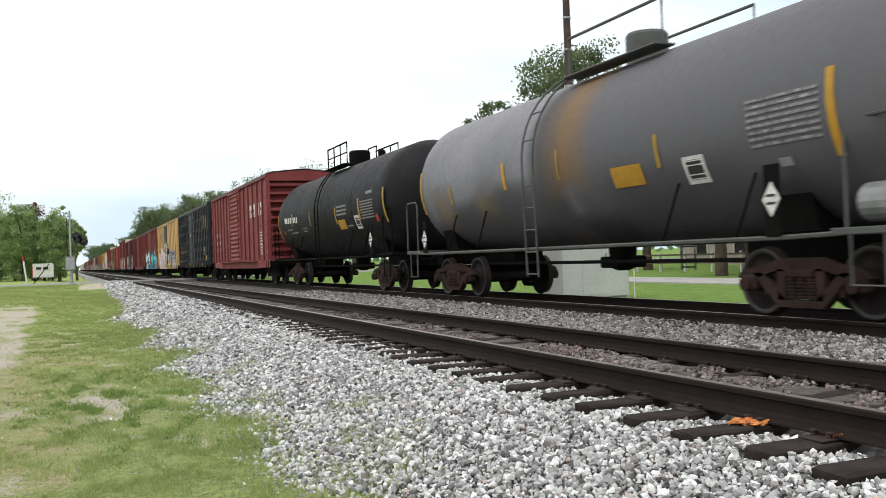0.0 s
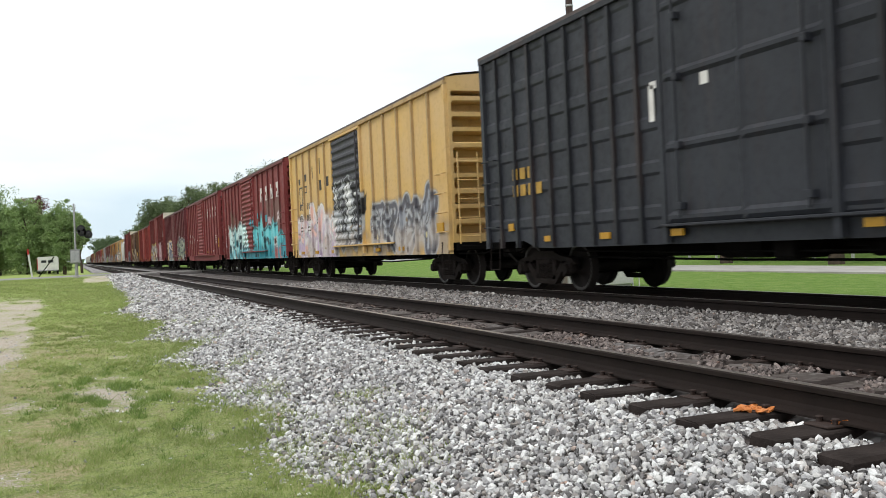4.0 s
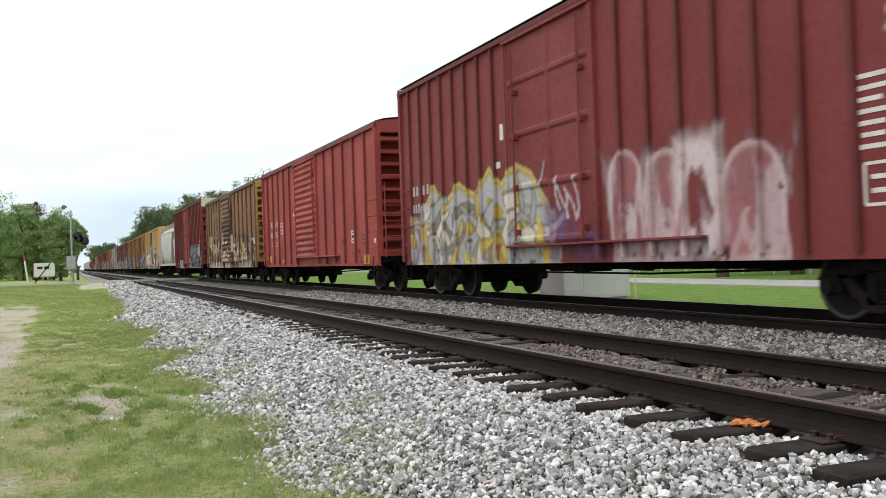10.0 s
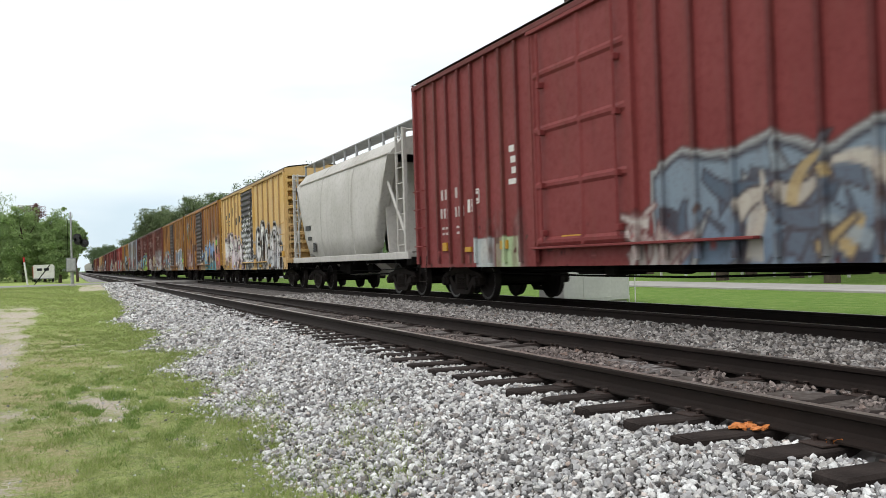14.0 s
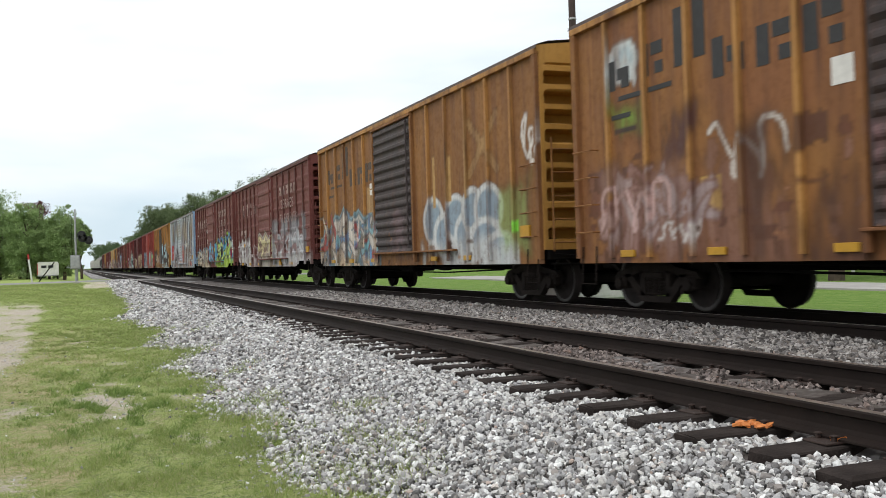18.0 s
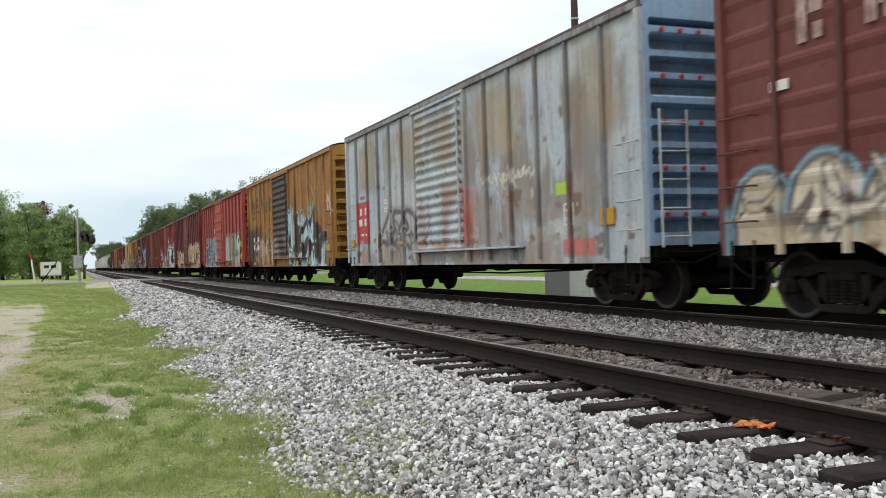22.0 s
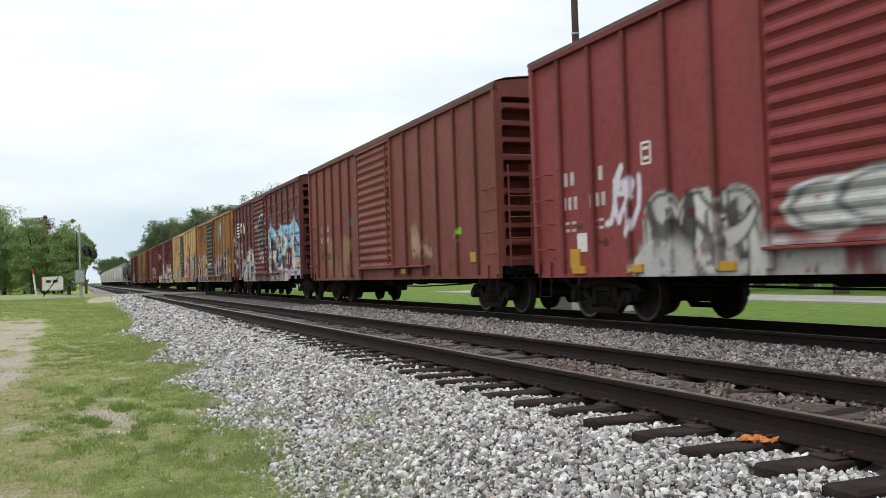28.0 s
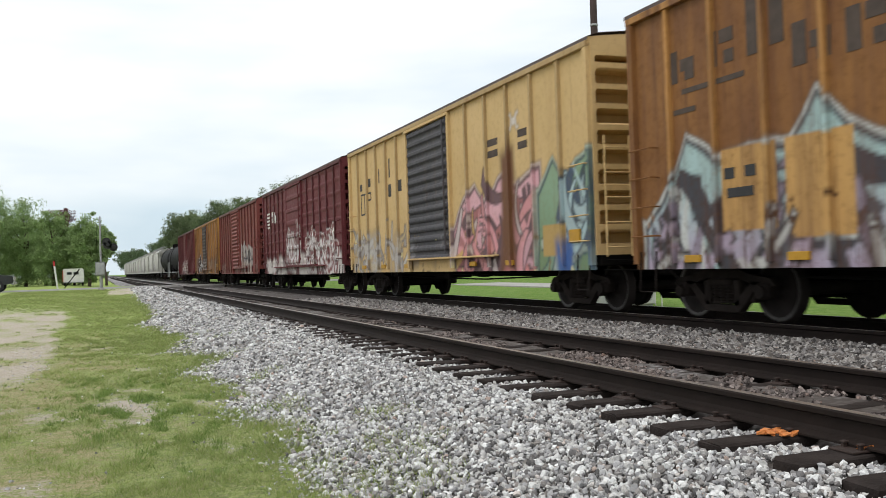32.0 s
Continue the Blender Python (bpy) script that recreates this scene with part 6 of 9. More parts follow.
go(61.66, make_boxcar(dict(
    col=NAVY, label="dark blue boxcar with yellow block letters and plug door", door="plug", posts=9, sill="mid", panelled=0.62, mat=dict(seed=2.0, rust=0.12, fade=(0.029, 0.032, 0.040), rough=0.5),
    letters=[(4.72, 3.62, 0.38, 0.6, "amber"), (5.46, 3.6, 0.38, 0.6, "amber"), (6.35, 3.6, 0.44, 0.6, "amber"), (4.72, 3.22, 0.44, 0.09, "amber"), (5.46, 3.20, 0.44, 0.09, "amber"), (6.35, 3.2, 0.48, 0.09, "amber")],
    stencils=[([(-6.35 + 0.3 * k, 2.15, 0.2, 0.2) for k in range(3)] + [(-6.35 + 0.3 * k, 1.85, 0.2, 0.2) for k in range(4)], "amber"), frame_box(5.55, 1.75, 0.42, 0.4), ([(-2.05, 2.75, 0.12, 0.5), (-1.95, 3.0, 0.25, 0.1), (-0.9, 2.9, 0.16, 0.16)], "white"), ([(6.25, 1.95, 0.3, 0.1), (6.25, 1.78, 0.3, 0.1)], "dim")],
    reflectors=[(-6.6, 1.2, 0.2, 0.14), (-5.2, 0.96, 0.26, 0.1), (-3.4, 0.96, 0.26, 0.1), (-1.6, 0.96, 0.26, 0.1), (1.7, 0.96, 0.32, 0.1), (4.3, 0.98, 0.36, 0.1), (6.4, 1.36, 0.42, 0.26)])))
go(78.75, make_boxcar(dict(
    col=YEL, label="yellow boxcar with dark door and pink spray paint", door_col=(0.055, 0.055, 0.065), rib=0.24, half=7.6, mat=dict(seed=3.0, rust=0.16, fade=(0.60, 0.39, 0.13)), stencils=[emblem(-6.2, 3.2), marks(z=2.5, key="dim"), frame_box(-3.9, 2.05, 0.28, 0.36, "dim")],
    paint=[("piece", -6.6, -1.9, 0.85, 2.1, 4, LILAC, (0.75, 0.48, 0.42), (0.62, 0.58, 0.60), WHT, 31, 0.34, (0.66, 0.50, 0.50)), ("piece", -1.6, 1.1, 1.2, 2.9, 3, SIL, WHT, BLK, SIL, 32, 0.16), ("piece", 1.9, 6.6, 1.0, 2.0, 5, SIL, (0.3, 0.32, 0.36), DUSK, SIL, 33, 0.15, SIL), ("smear", -7.5, 7.5, 0.7, 1.3, (0.45, 0.40, 0.36), 0.45, 34)],
    reflectors=reflect(0.9))))
go(95.15, make_boxcar(dict(
    col=RED, half=7.76, label="red boxcar with big turquoise graffiti and white block letters", mat=dict(seed=4.0, rust=0.2, grime=0.3), letters=blocks((2.9, 4.0, 5.1, 6.2), 3.45, 0.48, 0.6, "white"),
    stencils=[marks(-6.25, -5.2, 2.4, small=False), ([(-2.2, 2.7, 0.3, 0.12), (-2.2, 2.45, 0.36, 0.12)], "white"), frame_box(5.6, 1.4), ([(0.2, 3.4, 0.7, 0.07), (0.2, 3.26, 0.6, 0.07)], "white"), data_block(-7.05, 2.3, 8)],
    paint=[("smear", -5.4, -1.0, 1.6, 2.9, (0.20, 0.13, 0.10), 0.5, 40), ("smear", 2.0, 6.8, 2.0, 3.1, (0.22, 0.14, 0.12), 0.5, 41, 2.0),
        ("mass", -6.3, -0.1, 0.55, [(-6.3, 1.2), (-5.8, 2.3), (-5.2, 2.0), (-4.15, 2.35), (-3.7, 2.05), (-3.0, 2.45), (-1.6, 2.25), (-0.95, 2.3), (-0.7, 1.9), (-0.1, 0.8)], (0.13, 0.50, 0.58), (0.58, 0.76, 0.74), (0.035, 0.07, 0.08), (0.30, 0.30, 0.28), 42, 46),
        ("mass", 0.8, 7.5, 0.95, [(0.8, 1.7), (0.95, 2.1), (1.75, 1.95), (2.35, 2.2), (2.68, 2.62), (2.95, 1.9), (3.3, 1.85), (4.2, 2.12), (4.6, 1.9), (5.2, 2.28), (5.3, 1.92), (5.95, 2.08), (6.05, 1.6), (6.6, 1.75), (7.5, 1.3)], (0.07, 0.37, 0.43), (0.17, 0.58, 0.62), (0.02, 0.07, 0.08), (0.12, 0.42, 0.46), 43, 26),
        ("smear", -1.6, 7.4, 0.6, 1.02, (0.035, 0.27, 0.33), 1.3, 44, 1.5, 1.0), ("smear", 5.4, 6.5, 0.7, 1.1, (0.42, 0.16, 0.15), 0.9, 47), ("panel", 5.2, 5.7, 1.25, 1.62, (0.60, 0.58, 0.56)), ("panel", 5.26, 5.64, 1.3, 1.57, (0.12, 0.06, 0.05)),
        ("panel", 1.7, 2.1, 2.48, 2.74, TEAL), ("panel", 3.5, 3.95, 2.25, 2.55, TEAL), ("ovals", [(0.55, 2.35, 0.5, 0.16)], TEAL, TEAL, TEAL, 48, 0.01), ("tag", 4.2, 4.7, 2.15, 2.5, (0.62, 0.48, 0.52), 45, 0.07), ("tag", 5.9, 6.5, 2.2, 2.6, (0.66, 0.58, 0.60), 46, 0.06), ("tag", -7.2, -6.9, 1.2, 2.1, (0.60, 0.55, 0.62), 49, 0.08), ("panel", 6.9, 7.5, 1.15, 1.5, TEAL)])))
go(112.04, make_boxcar(dict(WK, mat=dict(seed=5.0, rust=0.14, grime=0.25), label="red boxcar with white block letters and deep side sill", letters=blocks((2.95, 4.05, 5.15, 6.25), 3.5, 0.42, 0.58, "white"),
    stencils=[marks(z=2.37), frame_box(-4.15, 2.08), ([(-2.3, 3.15, 0.42, 0.16), (-2.4, 2.0, 0.5, 0.05)], "white"), data_block(5.8, 2.1, 4), ([(4.6, 1.25, 0.4, 0.05)], "white"), ([(0.3, 3.7, 0.9, 0.05)], "white")],
    reflectors=[(-3.9, 1.2, 0.36, 0.09), (-2.2, 1.22, 0.42, 0.11), (2.2, 1.2, 0.34, 0.09), (4.2, 1.2, 0.34, 0.09), (6.85, 1.7, 0.12, 0.5)])))
go(128.82, make_boxcar(dict(
    col=DKRED, label="dark red boxcar with tan and green graffiti panels", mat=dict(seed=6.0, rust=0.16), stencils=[marks(-6.4, -5.6, 2.2), ([(-2.15, 3.6, 0.25, 0.1), (-2.15, 3.3, 0.25, 0.1), (-2.15, 3.0, 0.25, 0.14), (-2.0, 2.7, 0.3, 0.16)], "white"), ([(0.5, 2.6, 0.2, 0.12), (0.5, 3.2, 0.5, 0.06)], "white"), frame_box(4.7, 1.55, 0.3, 0.34)],
    paint=[("ovals", [(-5.5, 1.5, 0.55, 0.75), (-4.7, 1.75, 0.6, 0.7), (-3.9, 1.8, 0.6, 0.7), (-3.1, 1.9, 0.6, 0.65), (-2.3, 1.85, 0.6, 0.65), (-2.1, 1.2, 0.5, 0.6), (-5.0, 1.0, 0.9, 0.5), (-3.5, 1.2, 1.6, 0.8)], (0.52, 0.36, 0.18), (0.50, 0.35, 0.18), (0.48, 0.33, 0.18), 50, 0.01),
        ("mass", -5.5, -1.9, 0.6, [(-5.5, 1.4), (-5.2, 2.1), (-4.5, 2.2), (-4.3, 2.0), (-3.6, 2.2), (-3.3, 2.05), (-2.3, 2.28), (-2.0, 1.6), (-1.9, 1.0)], (0.30, 0.42, 0.46), (0.40, 0.44, 0.46), (0.10, 0.11, 0.14), (0.64, 0.60, 0.56), 51, 46), ("shards", -5.4, -2.0, 0.8, 2.0, [(0.14, 0.15, 0.20), (0.62, 0.50, 0.46), (0.34, 0.46, 0.48), (0.18, 0.19, 0.23)], (0.09, 0.09, 0.11), 30, 53, 0.5),
        ("piece", 1.6, 6.6, 1.05, 2.15, 6, SAGE, (0.40, 0.44, 0.33), DUSK, (0.52, 0.50, 0.44), 52, 0.22, (0.34, 0.36, 0.28))],
    reflectors=reflect(0.9))))
HIGH = dict(rise=0.2, col=(0.165, 0.030, 0.030), top=4.98, posts=9, door="plug", crest=MAT["cream"], end_rib=0.5)
go(145.79, make_boxcar(dict(HIGH, label="tall red boxcar with cream end panel and yellow graffiti", mat=dict(seed=7.0, rust=0.2),
    stencils=[marks(-6.75, -6.1, 2.45), ([(-2.1, 3.2, 0.14, 0.3), (-1.9, 2.8, 0.2, 0.14), (-2.3, 2.6, 0.2, 0.12)], "white"), ([(0.3, 3.2, 0.6, 0.06), (0.3, 3.08, 0.6, 0.06), (0.3, 2.96, 0.5, 0.06)], "white"), data_block(6.4, 2.6, 7), frame_box(6.5, 1.5, 0.4, 0.42)],
    paint=[("mass", -7.0, -0.2, 0.6, [(-7.0, 1.3), (-6.4, 1.8), (-5.6, 2.4), (-5.1, 1.9), (-4.2, 2.3), (-3.4, 2.0), (-2.7, 2.5), (-2.2, 2.1), (-1.5, 2.4), (-0.9, 2.2), (-0.2, 1.5)], (0.34, 0.35, 0.37), (0.40, 0.40, 0.41), (0.40, 0.28, 0.06), (0.54, 0.46, 0.16), 71, 20), ("shards", -6.8, -0.4, 0.8, 2.1, [(0.36, 0.37, 0.39), (0.58, 0.42, 0.08), (0.62, 0.58, 0.50), (0.20, 0.20, 0.22), (0.36, 0.37, 0.39)], (0.16, 0.13, 0.07), 52, 77, 0.5),
        ("smear", -7.4, -6.2, 0.9, 2.0, (0.12, 0.08, 0.20), 0.5, 78), ("smear", -0.3, 1.4, 0.8, 1.6, (0.14, 0.07, 0.20), 0.5, 79),
        ("caps", 0.85, [(1.95, 0.36, 2.3, (0.26, 0.10, 0.11)), (2.9, 0.4, 2.2, (0.28, 0.11, 0.12)), (4.6, 0.5, 2.1, (0.30, 0.12, 0.13))], (0.40, 0.26, 0.26), (0.46, 0.32, 0.32), 72, 0.05), ("smear", 3.2, 4.0, 0.9, 2.3, (0.56, 0.47, 0.48), 0.75, 75, 4.0, 0.8), ("smear", 1.4, 5.4, 0.8, 2.2, (0.56, 0.48, 0.50), 0.30, 73, 5.0), ("tag", -0.1, 0.7, 1.4, 2.2, (0.50, 0.40, 0.42), 76, 0.05), ("tag", 6.6, 7.4, 2.9, 3.3, (0.6, 0.55, 0.55), 74, 0.05)],
    reflectors=[(6.9, 1.25, 0.34, 0.2), (-6.9, 1.25, 0.2, 0.2)])))
go(162.97, make_boxcar(dict(
    col=BRIGHT, label="bright red boxcar with clean sides and ribbed door", mat=dict(seed=8.0, rust=0.12, fade=(0.34, 0.066, 0.054), grime=0.22), stencils=[marks(-6.1, -5.2, 2.4), frame_box(-4.3, 2.2), frame_box(5.17, 1.58, 0.26, 0.32), data_block(6.25, 1.6, 3, "dim"), ([(4.09, 1.5, 0.2, 0.04), (4.09, 1.42, 0.1, 0.12)], "dim"), ([(7.23, 1.41, 0.14, 0.12)], "white"), ([(-2.2, 2.6, 0.16, 0.12), (-2.1, 2.3, 0.2, 0.12)], "white")],
    paint=[("panel", 5.07, 5.27, 1.5, 1.68, (0.05, 0.03, 0.03)), ("panel", 5.12, 5.38, 1.06, 1.14, (0.04, 0.06, 0.04)), ("panel", -4.0, -3.6, 1.95, 2.15, (0.2, 0.035, 0.03)), ("smear", -1.6, 1.0, 1.0, 1.4, (0.5, 0.2, 0.15), 0.3, 81)], reflectors=[(-6.3, 1.05, 0.4, 0.28), (-4.0, 0.95, 0.34, 0.12), (6.5, 0.92, 0.5, 0.26)])))
go(180.02, make_boxcar(dict(
    col=BROWN, label="rust-brown boxcar with peeling white paint along its lower half", mat=dict(seed=9.0, rust=0.36, rust_col=(0.075, 0.035, 0.025), fade=(0.24, 0.13, 0.06), grime=0.5), end_col=(0.34, 0.21, 0.06), door_col=(0.15, 0.075, 0.045), rib=0.23,
    paint=[("smear", -7.6, 7.5, 0.9, 2.2, (0.11, 0.055, 0.04), 0.6, 99, 1.6), ("panel", -7.1, -6.45, 1.3, 2.5, (0.50, 0.42, 0.20)), ("panel", -6.3, -5.6, 1.3, 2.5, (0.52, 0.44, 0.22)), ("smear", -7.1, -5.6, 1.2, 2.5, (0.30, 0.20, 0.10), 0.35, 91, 4.0),
        ("ovals", [(-4.15, 3.0, 0.72, 0.78)], (0.15, 0.082, 0.040), (0.40, 0.27, 0.19), (0.15, 0.082, 0.040), 95, 0.06), ("ovals", [(-4.15, 3.0, 0.42, 0.62)], (0.17, 0.075, 0.045), (0.36, 0.22, 0.15), (0.20, 0.11, 0.06), 90, 0.05), ("flakes", -4.7, -3.5, 2.2, 3.0, [(0.08, 0.03, 0.022), (0.40, 0.27, 0.19)], 14, 89, 0.3),
        ("panel", -5.5, -4.9, 1.8, 2.15, (0.50, 0.46, 0.38)), ("panel", -4.55, -3.7, 1.35, 2.1, (0.46, 0.30, 0.19)), ("panel", -2.85, -2.1, 1.3, 1.72, (0.42, 0.38, 0.26)), ("panel", -5.15, -4.5, 1.1, 1.75, (0.52, 0.42, 0.34)),
        ("shards", -7.2, -1.9, 1.1, 2.1, [CREAM, TAN, (0.06, 0.03, 0.025), (0.46, 0.30, 0.18), (0.10, 0.045, 0.03)], (0.09, 0.045, 0.03), 44, 94, 0.45), ("panel", -6.9, -2.0, 0.6, 1.06, (0.50, 0.44, 0.37)), ("smear", -7.4, -1.9, 0.6, 1.12, (0.20, 0.11, 0.08), 0.35, 93, 5.0, 0.3),
        ("panel", -1.72, 1.1, 3.12, 3.28, (0.045, 0.024, 0.02)), ("smear", -1.75, 1.1, 1.1, 3.1, (0.075, 0.030, 0.025), 0.95, 96, 1.6), ("panel", -1.9, -0.2, 1.1, 1.24, (0.52, 0.44, 0.26)), ("flakes", -1.75, 0.6, 1.2, 2.2, [(0.05, 0.026, 0.022), CREAM, TAN, (0.3, 0.15, 0.09)], 26, 88, 0.45), ("panel", 0.62, 0.84, 1.3, 3.6, (0.04, 0.022, 0.02)), ("smear", -1.75, -1.45, 1.1, 4.1, (0.44, 0.36, 0.24), 0.6, 87, 6.0, 0.8),
        ("panel", 1.02, 1.34, 1.5, 2.4, (0.52, 0.46, 0.34)), ("panel", 1.0, 1.34, 2.4, 4.0, (0.05, 0.03, 0.03)), ("shards", 1.5, 3.2, 1.1, 1.9, [(0.50, 0.46, 0.40), (0.40, 0.24, 0.14), (0.30, 0.20, 0.05), (0.52, 0.50, 0.46)], (0.12, 0.06, 0.04), 18, 86, 0.45), ("flakes", 1.4, 7.2, 0.75, 2.1, [CREAM, TAN, (0.06, 0.03, 0.025), (0.10, 0.05, 0.035)], 70, 98, 0.6), ("panel", -1.7, -0.1, 0.6, 1.0, (0.48, 0.44, 0.42)), ("panel", -0.1, 2.6, 0.6, 1.0, (0.19, 0.10, 0.06)), ("smear", 2.4, 7.0, 0.6, 1.0, (0.42, 0.38, 0.36), 0.7, 92, 2.0, 1.0),
        ("panel", 5.85, 6.4, 1.3, 2.3, (0.17, 0.17, 0.16)), ("panel", 4.3, 4.5, 1.4, 1.9, GOLD)],
    stencils=[([(-2.1, 3.1, 0.22, 0.14)], "white")])))
go(197.68, make_boxcar(dict(HIGH, label="tall red boxcar with cream end panel and blue graffiti", mat=dict(seed=10.0, rust=0.22),
    stencils=[marks(-6.0, -5.2, 2.3), ([(-4.7, 1.98, 0.12, 0.26), (-4.5, 1.98, 0.12, 0.26)], "white"), frame_box(-4.3, 2.15, 0.2, 0.26), ([(-2.7, 2.9, 0.2, 0.12), (-2.6, 2.7, 0.3, 0.12), (-2.6, 2.5, 0.24, 0.12), (-2.7, 2.3, 0.3, 0.1)], "white"), ([(0.4, 3.35, 0.6, 0.08), (0.4, 3.2, 0.5, 0.08)], "white"), data_block(6.5, 2.4, 6), frame_box(6.6, 1.4, 0.34, 0.4)],
    paint=[("panel", -4.45, -3.55, 0.6, 1.32, (0.36, 0.40, 0.40)), ("panel", -3.5, -2.5, 0.6, 1.3, (0.34, 0.44, 0.26)), ("smear", -4.5, -2.4, 0.7, 1.7, (0.46, 0.44, 0.40), 0.4, 101, 4.0), ("smear", -4.4, -2.4, 0.7, 1.4, (0.12, 0.03, 0.03), 0.35, 105, 5.0),
        ("mass", 1.7, 7.2, 0.6, [(1.7, 1.9), (2.3, 2.15), (3.2, 2.0), (4.0, 2.1), (4.8, 1.85), (5.6, 2.05), (6.4, 1.8), (7.2, 1.5)], (0.128, 0.178, 0.246), (0.178, 0.23, 0.281), (0.051, 0.051, 0.068), (0.289, 0.306, 0.306), 102, 24), ("shards", 3.6, 7.1, 0.8, 1.9, [(0.102, 0.128, 0.17), (0.391, 0.289, 0.136), (0.255, 0.306, 0.34), (0.425, 0.391, 0.34), (0.085, 0.085, 0.102)], (0.0595, 0.051, 0.0595), 34, 103, 0.42), ("shards", 0.9, 2.2, 0.75, 1.5, [(0.442, 0.408, 0.383), (0.374, 0.323, 0.306)], (0.17, 0.085, 0.085), 12, 104, 0.35)],
    reflectors=[(-6.0, 1.18, 0.24, 0.18), (-4.75, 1.1, 0.3, 0.1), (-3.1, 1.15, 0.3, 0.16), (-0.6, 1.2, 0.6, 0.09), (6.95, 1.3, 0.3, 0.2)])))
GREY_HOPPER = dict(col=(0.42, 0.41, 0.385), label="light grey covered hopper car with roof walkway", mat=dict(rust=0.24, rust_col=(0.24, 0.21, 0.18), seed=11.0, fade=(0.50, 0.49, 0.47), grime=0.4))
go(212.2, make_hopper(GREY_HOPPER))
go(226.88, make_boxcar(dict(
    col=YEL, label="yellow boxcar with dark door and white graffiti loops", door_col=(0.055, 0.053, 0.06), rib=0.24, half=7.6, mat=dict(seed=12.0, rust=0.28, rust_col=(0.30, 0.15, 0.04), fade=(0.58, 0.37, 0.11)), stencils=[emblem(-6.2, 3.2), marks(-5.55, -4.8, 2.15, key="dim")], reflectors=reflect(0.9),
    paint=[("piece", -6.9, -1.9, 0.85, 2.1, 4, (0.60, 0.52, 0.58), WHT, (0.10, 0.09, 0.10), (0.66, 0.50, 0.56), 121, 0.34), ("piece", -1.6, 1.1, 1.0, 3.0, 3, SIL, WHT, BLK, SIL, 122, 0.14), ("piece", 1.5, 6.6, 0.85, 2.3, 5, (0.5, 0.5, 0.52), WHT, BLK, SIL, 123, 0.26, (0.42, 0.42, 0.44)), ("smear", -7.5, -5.0, 0.75, 1.3, (0.40, 0.28, 0.16), 0.4, 124)])))
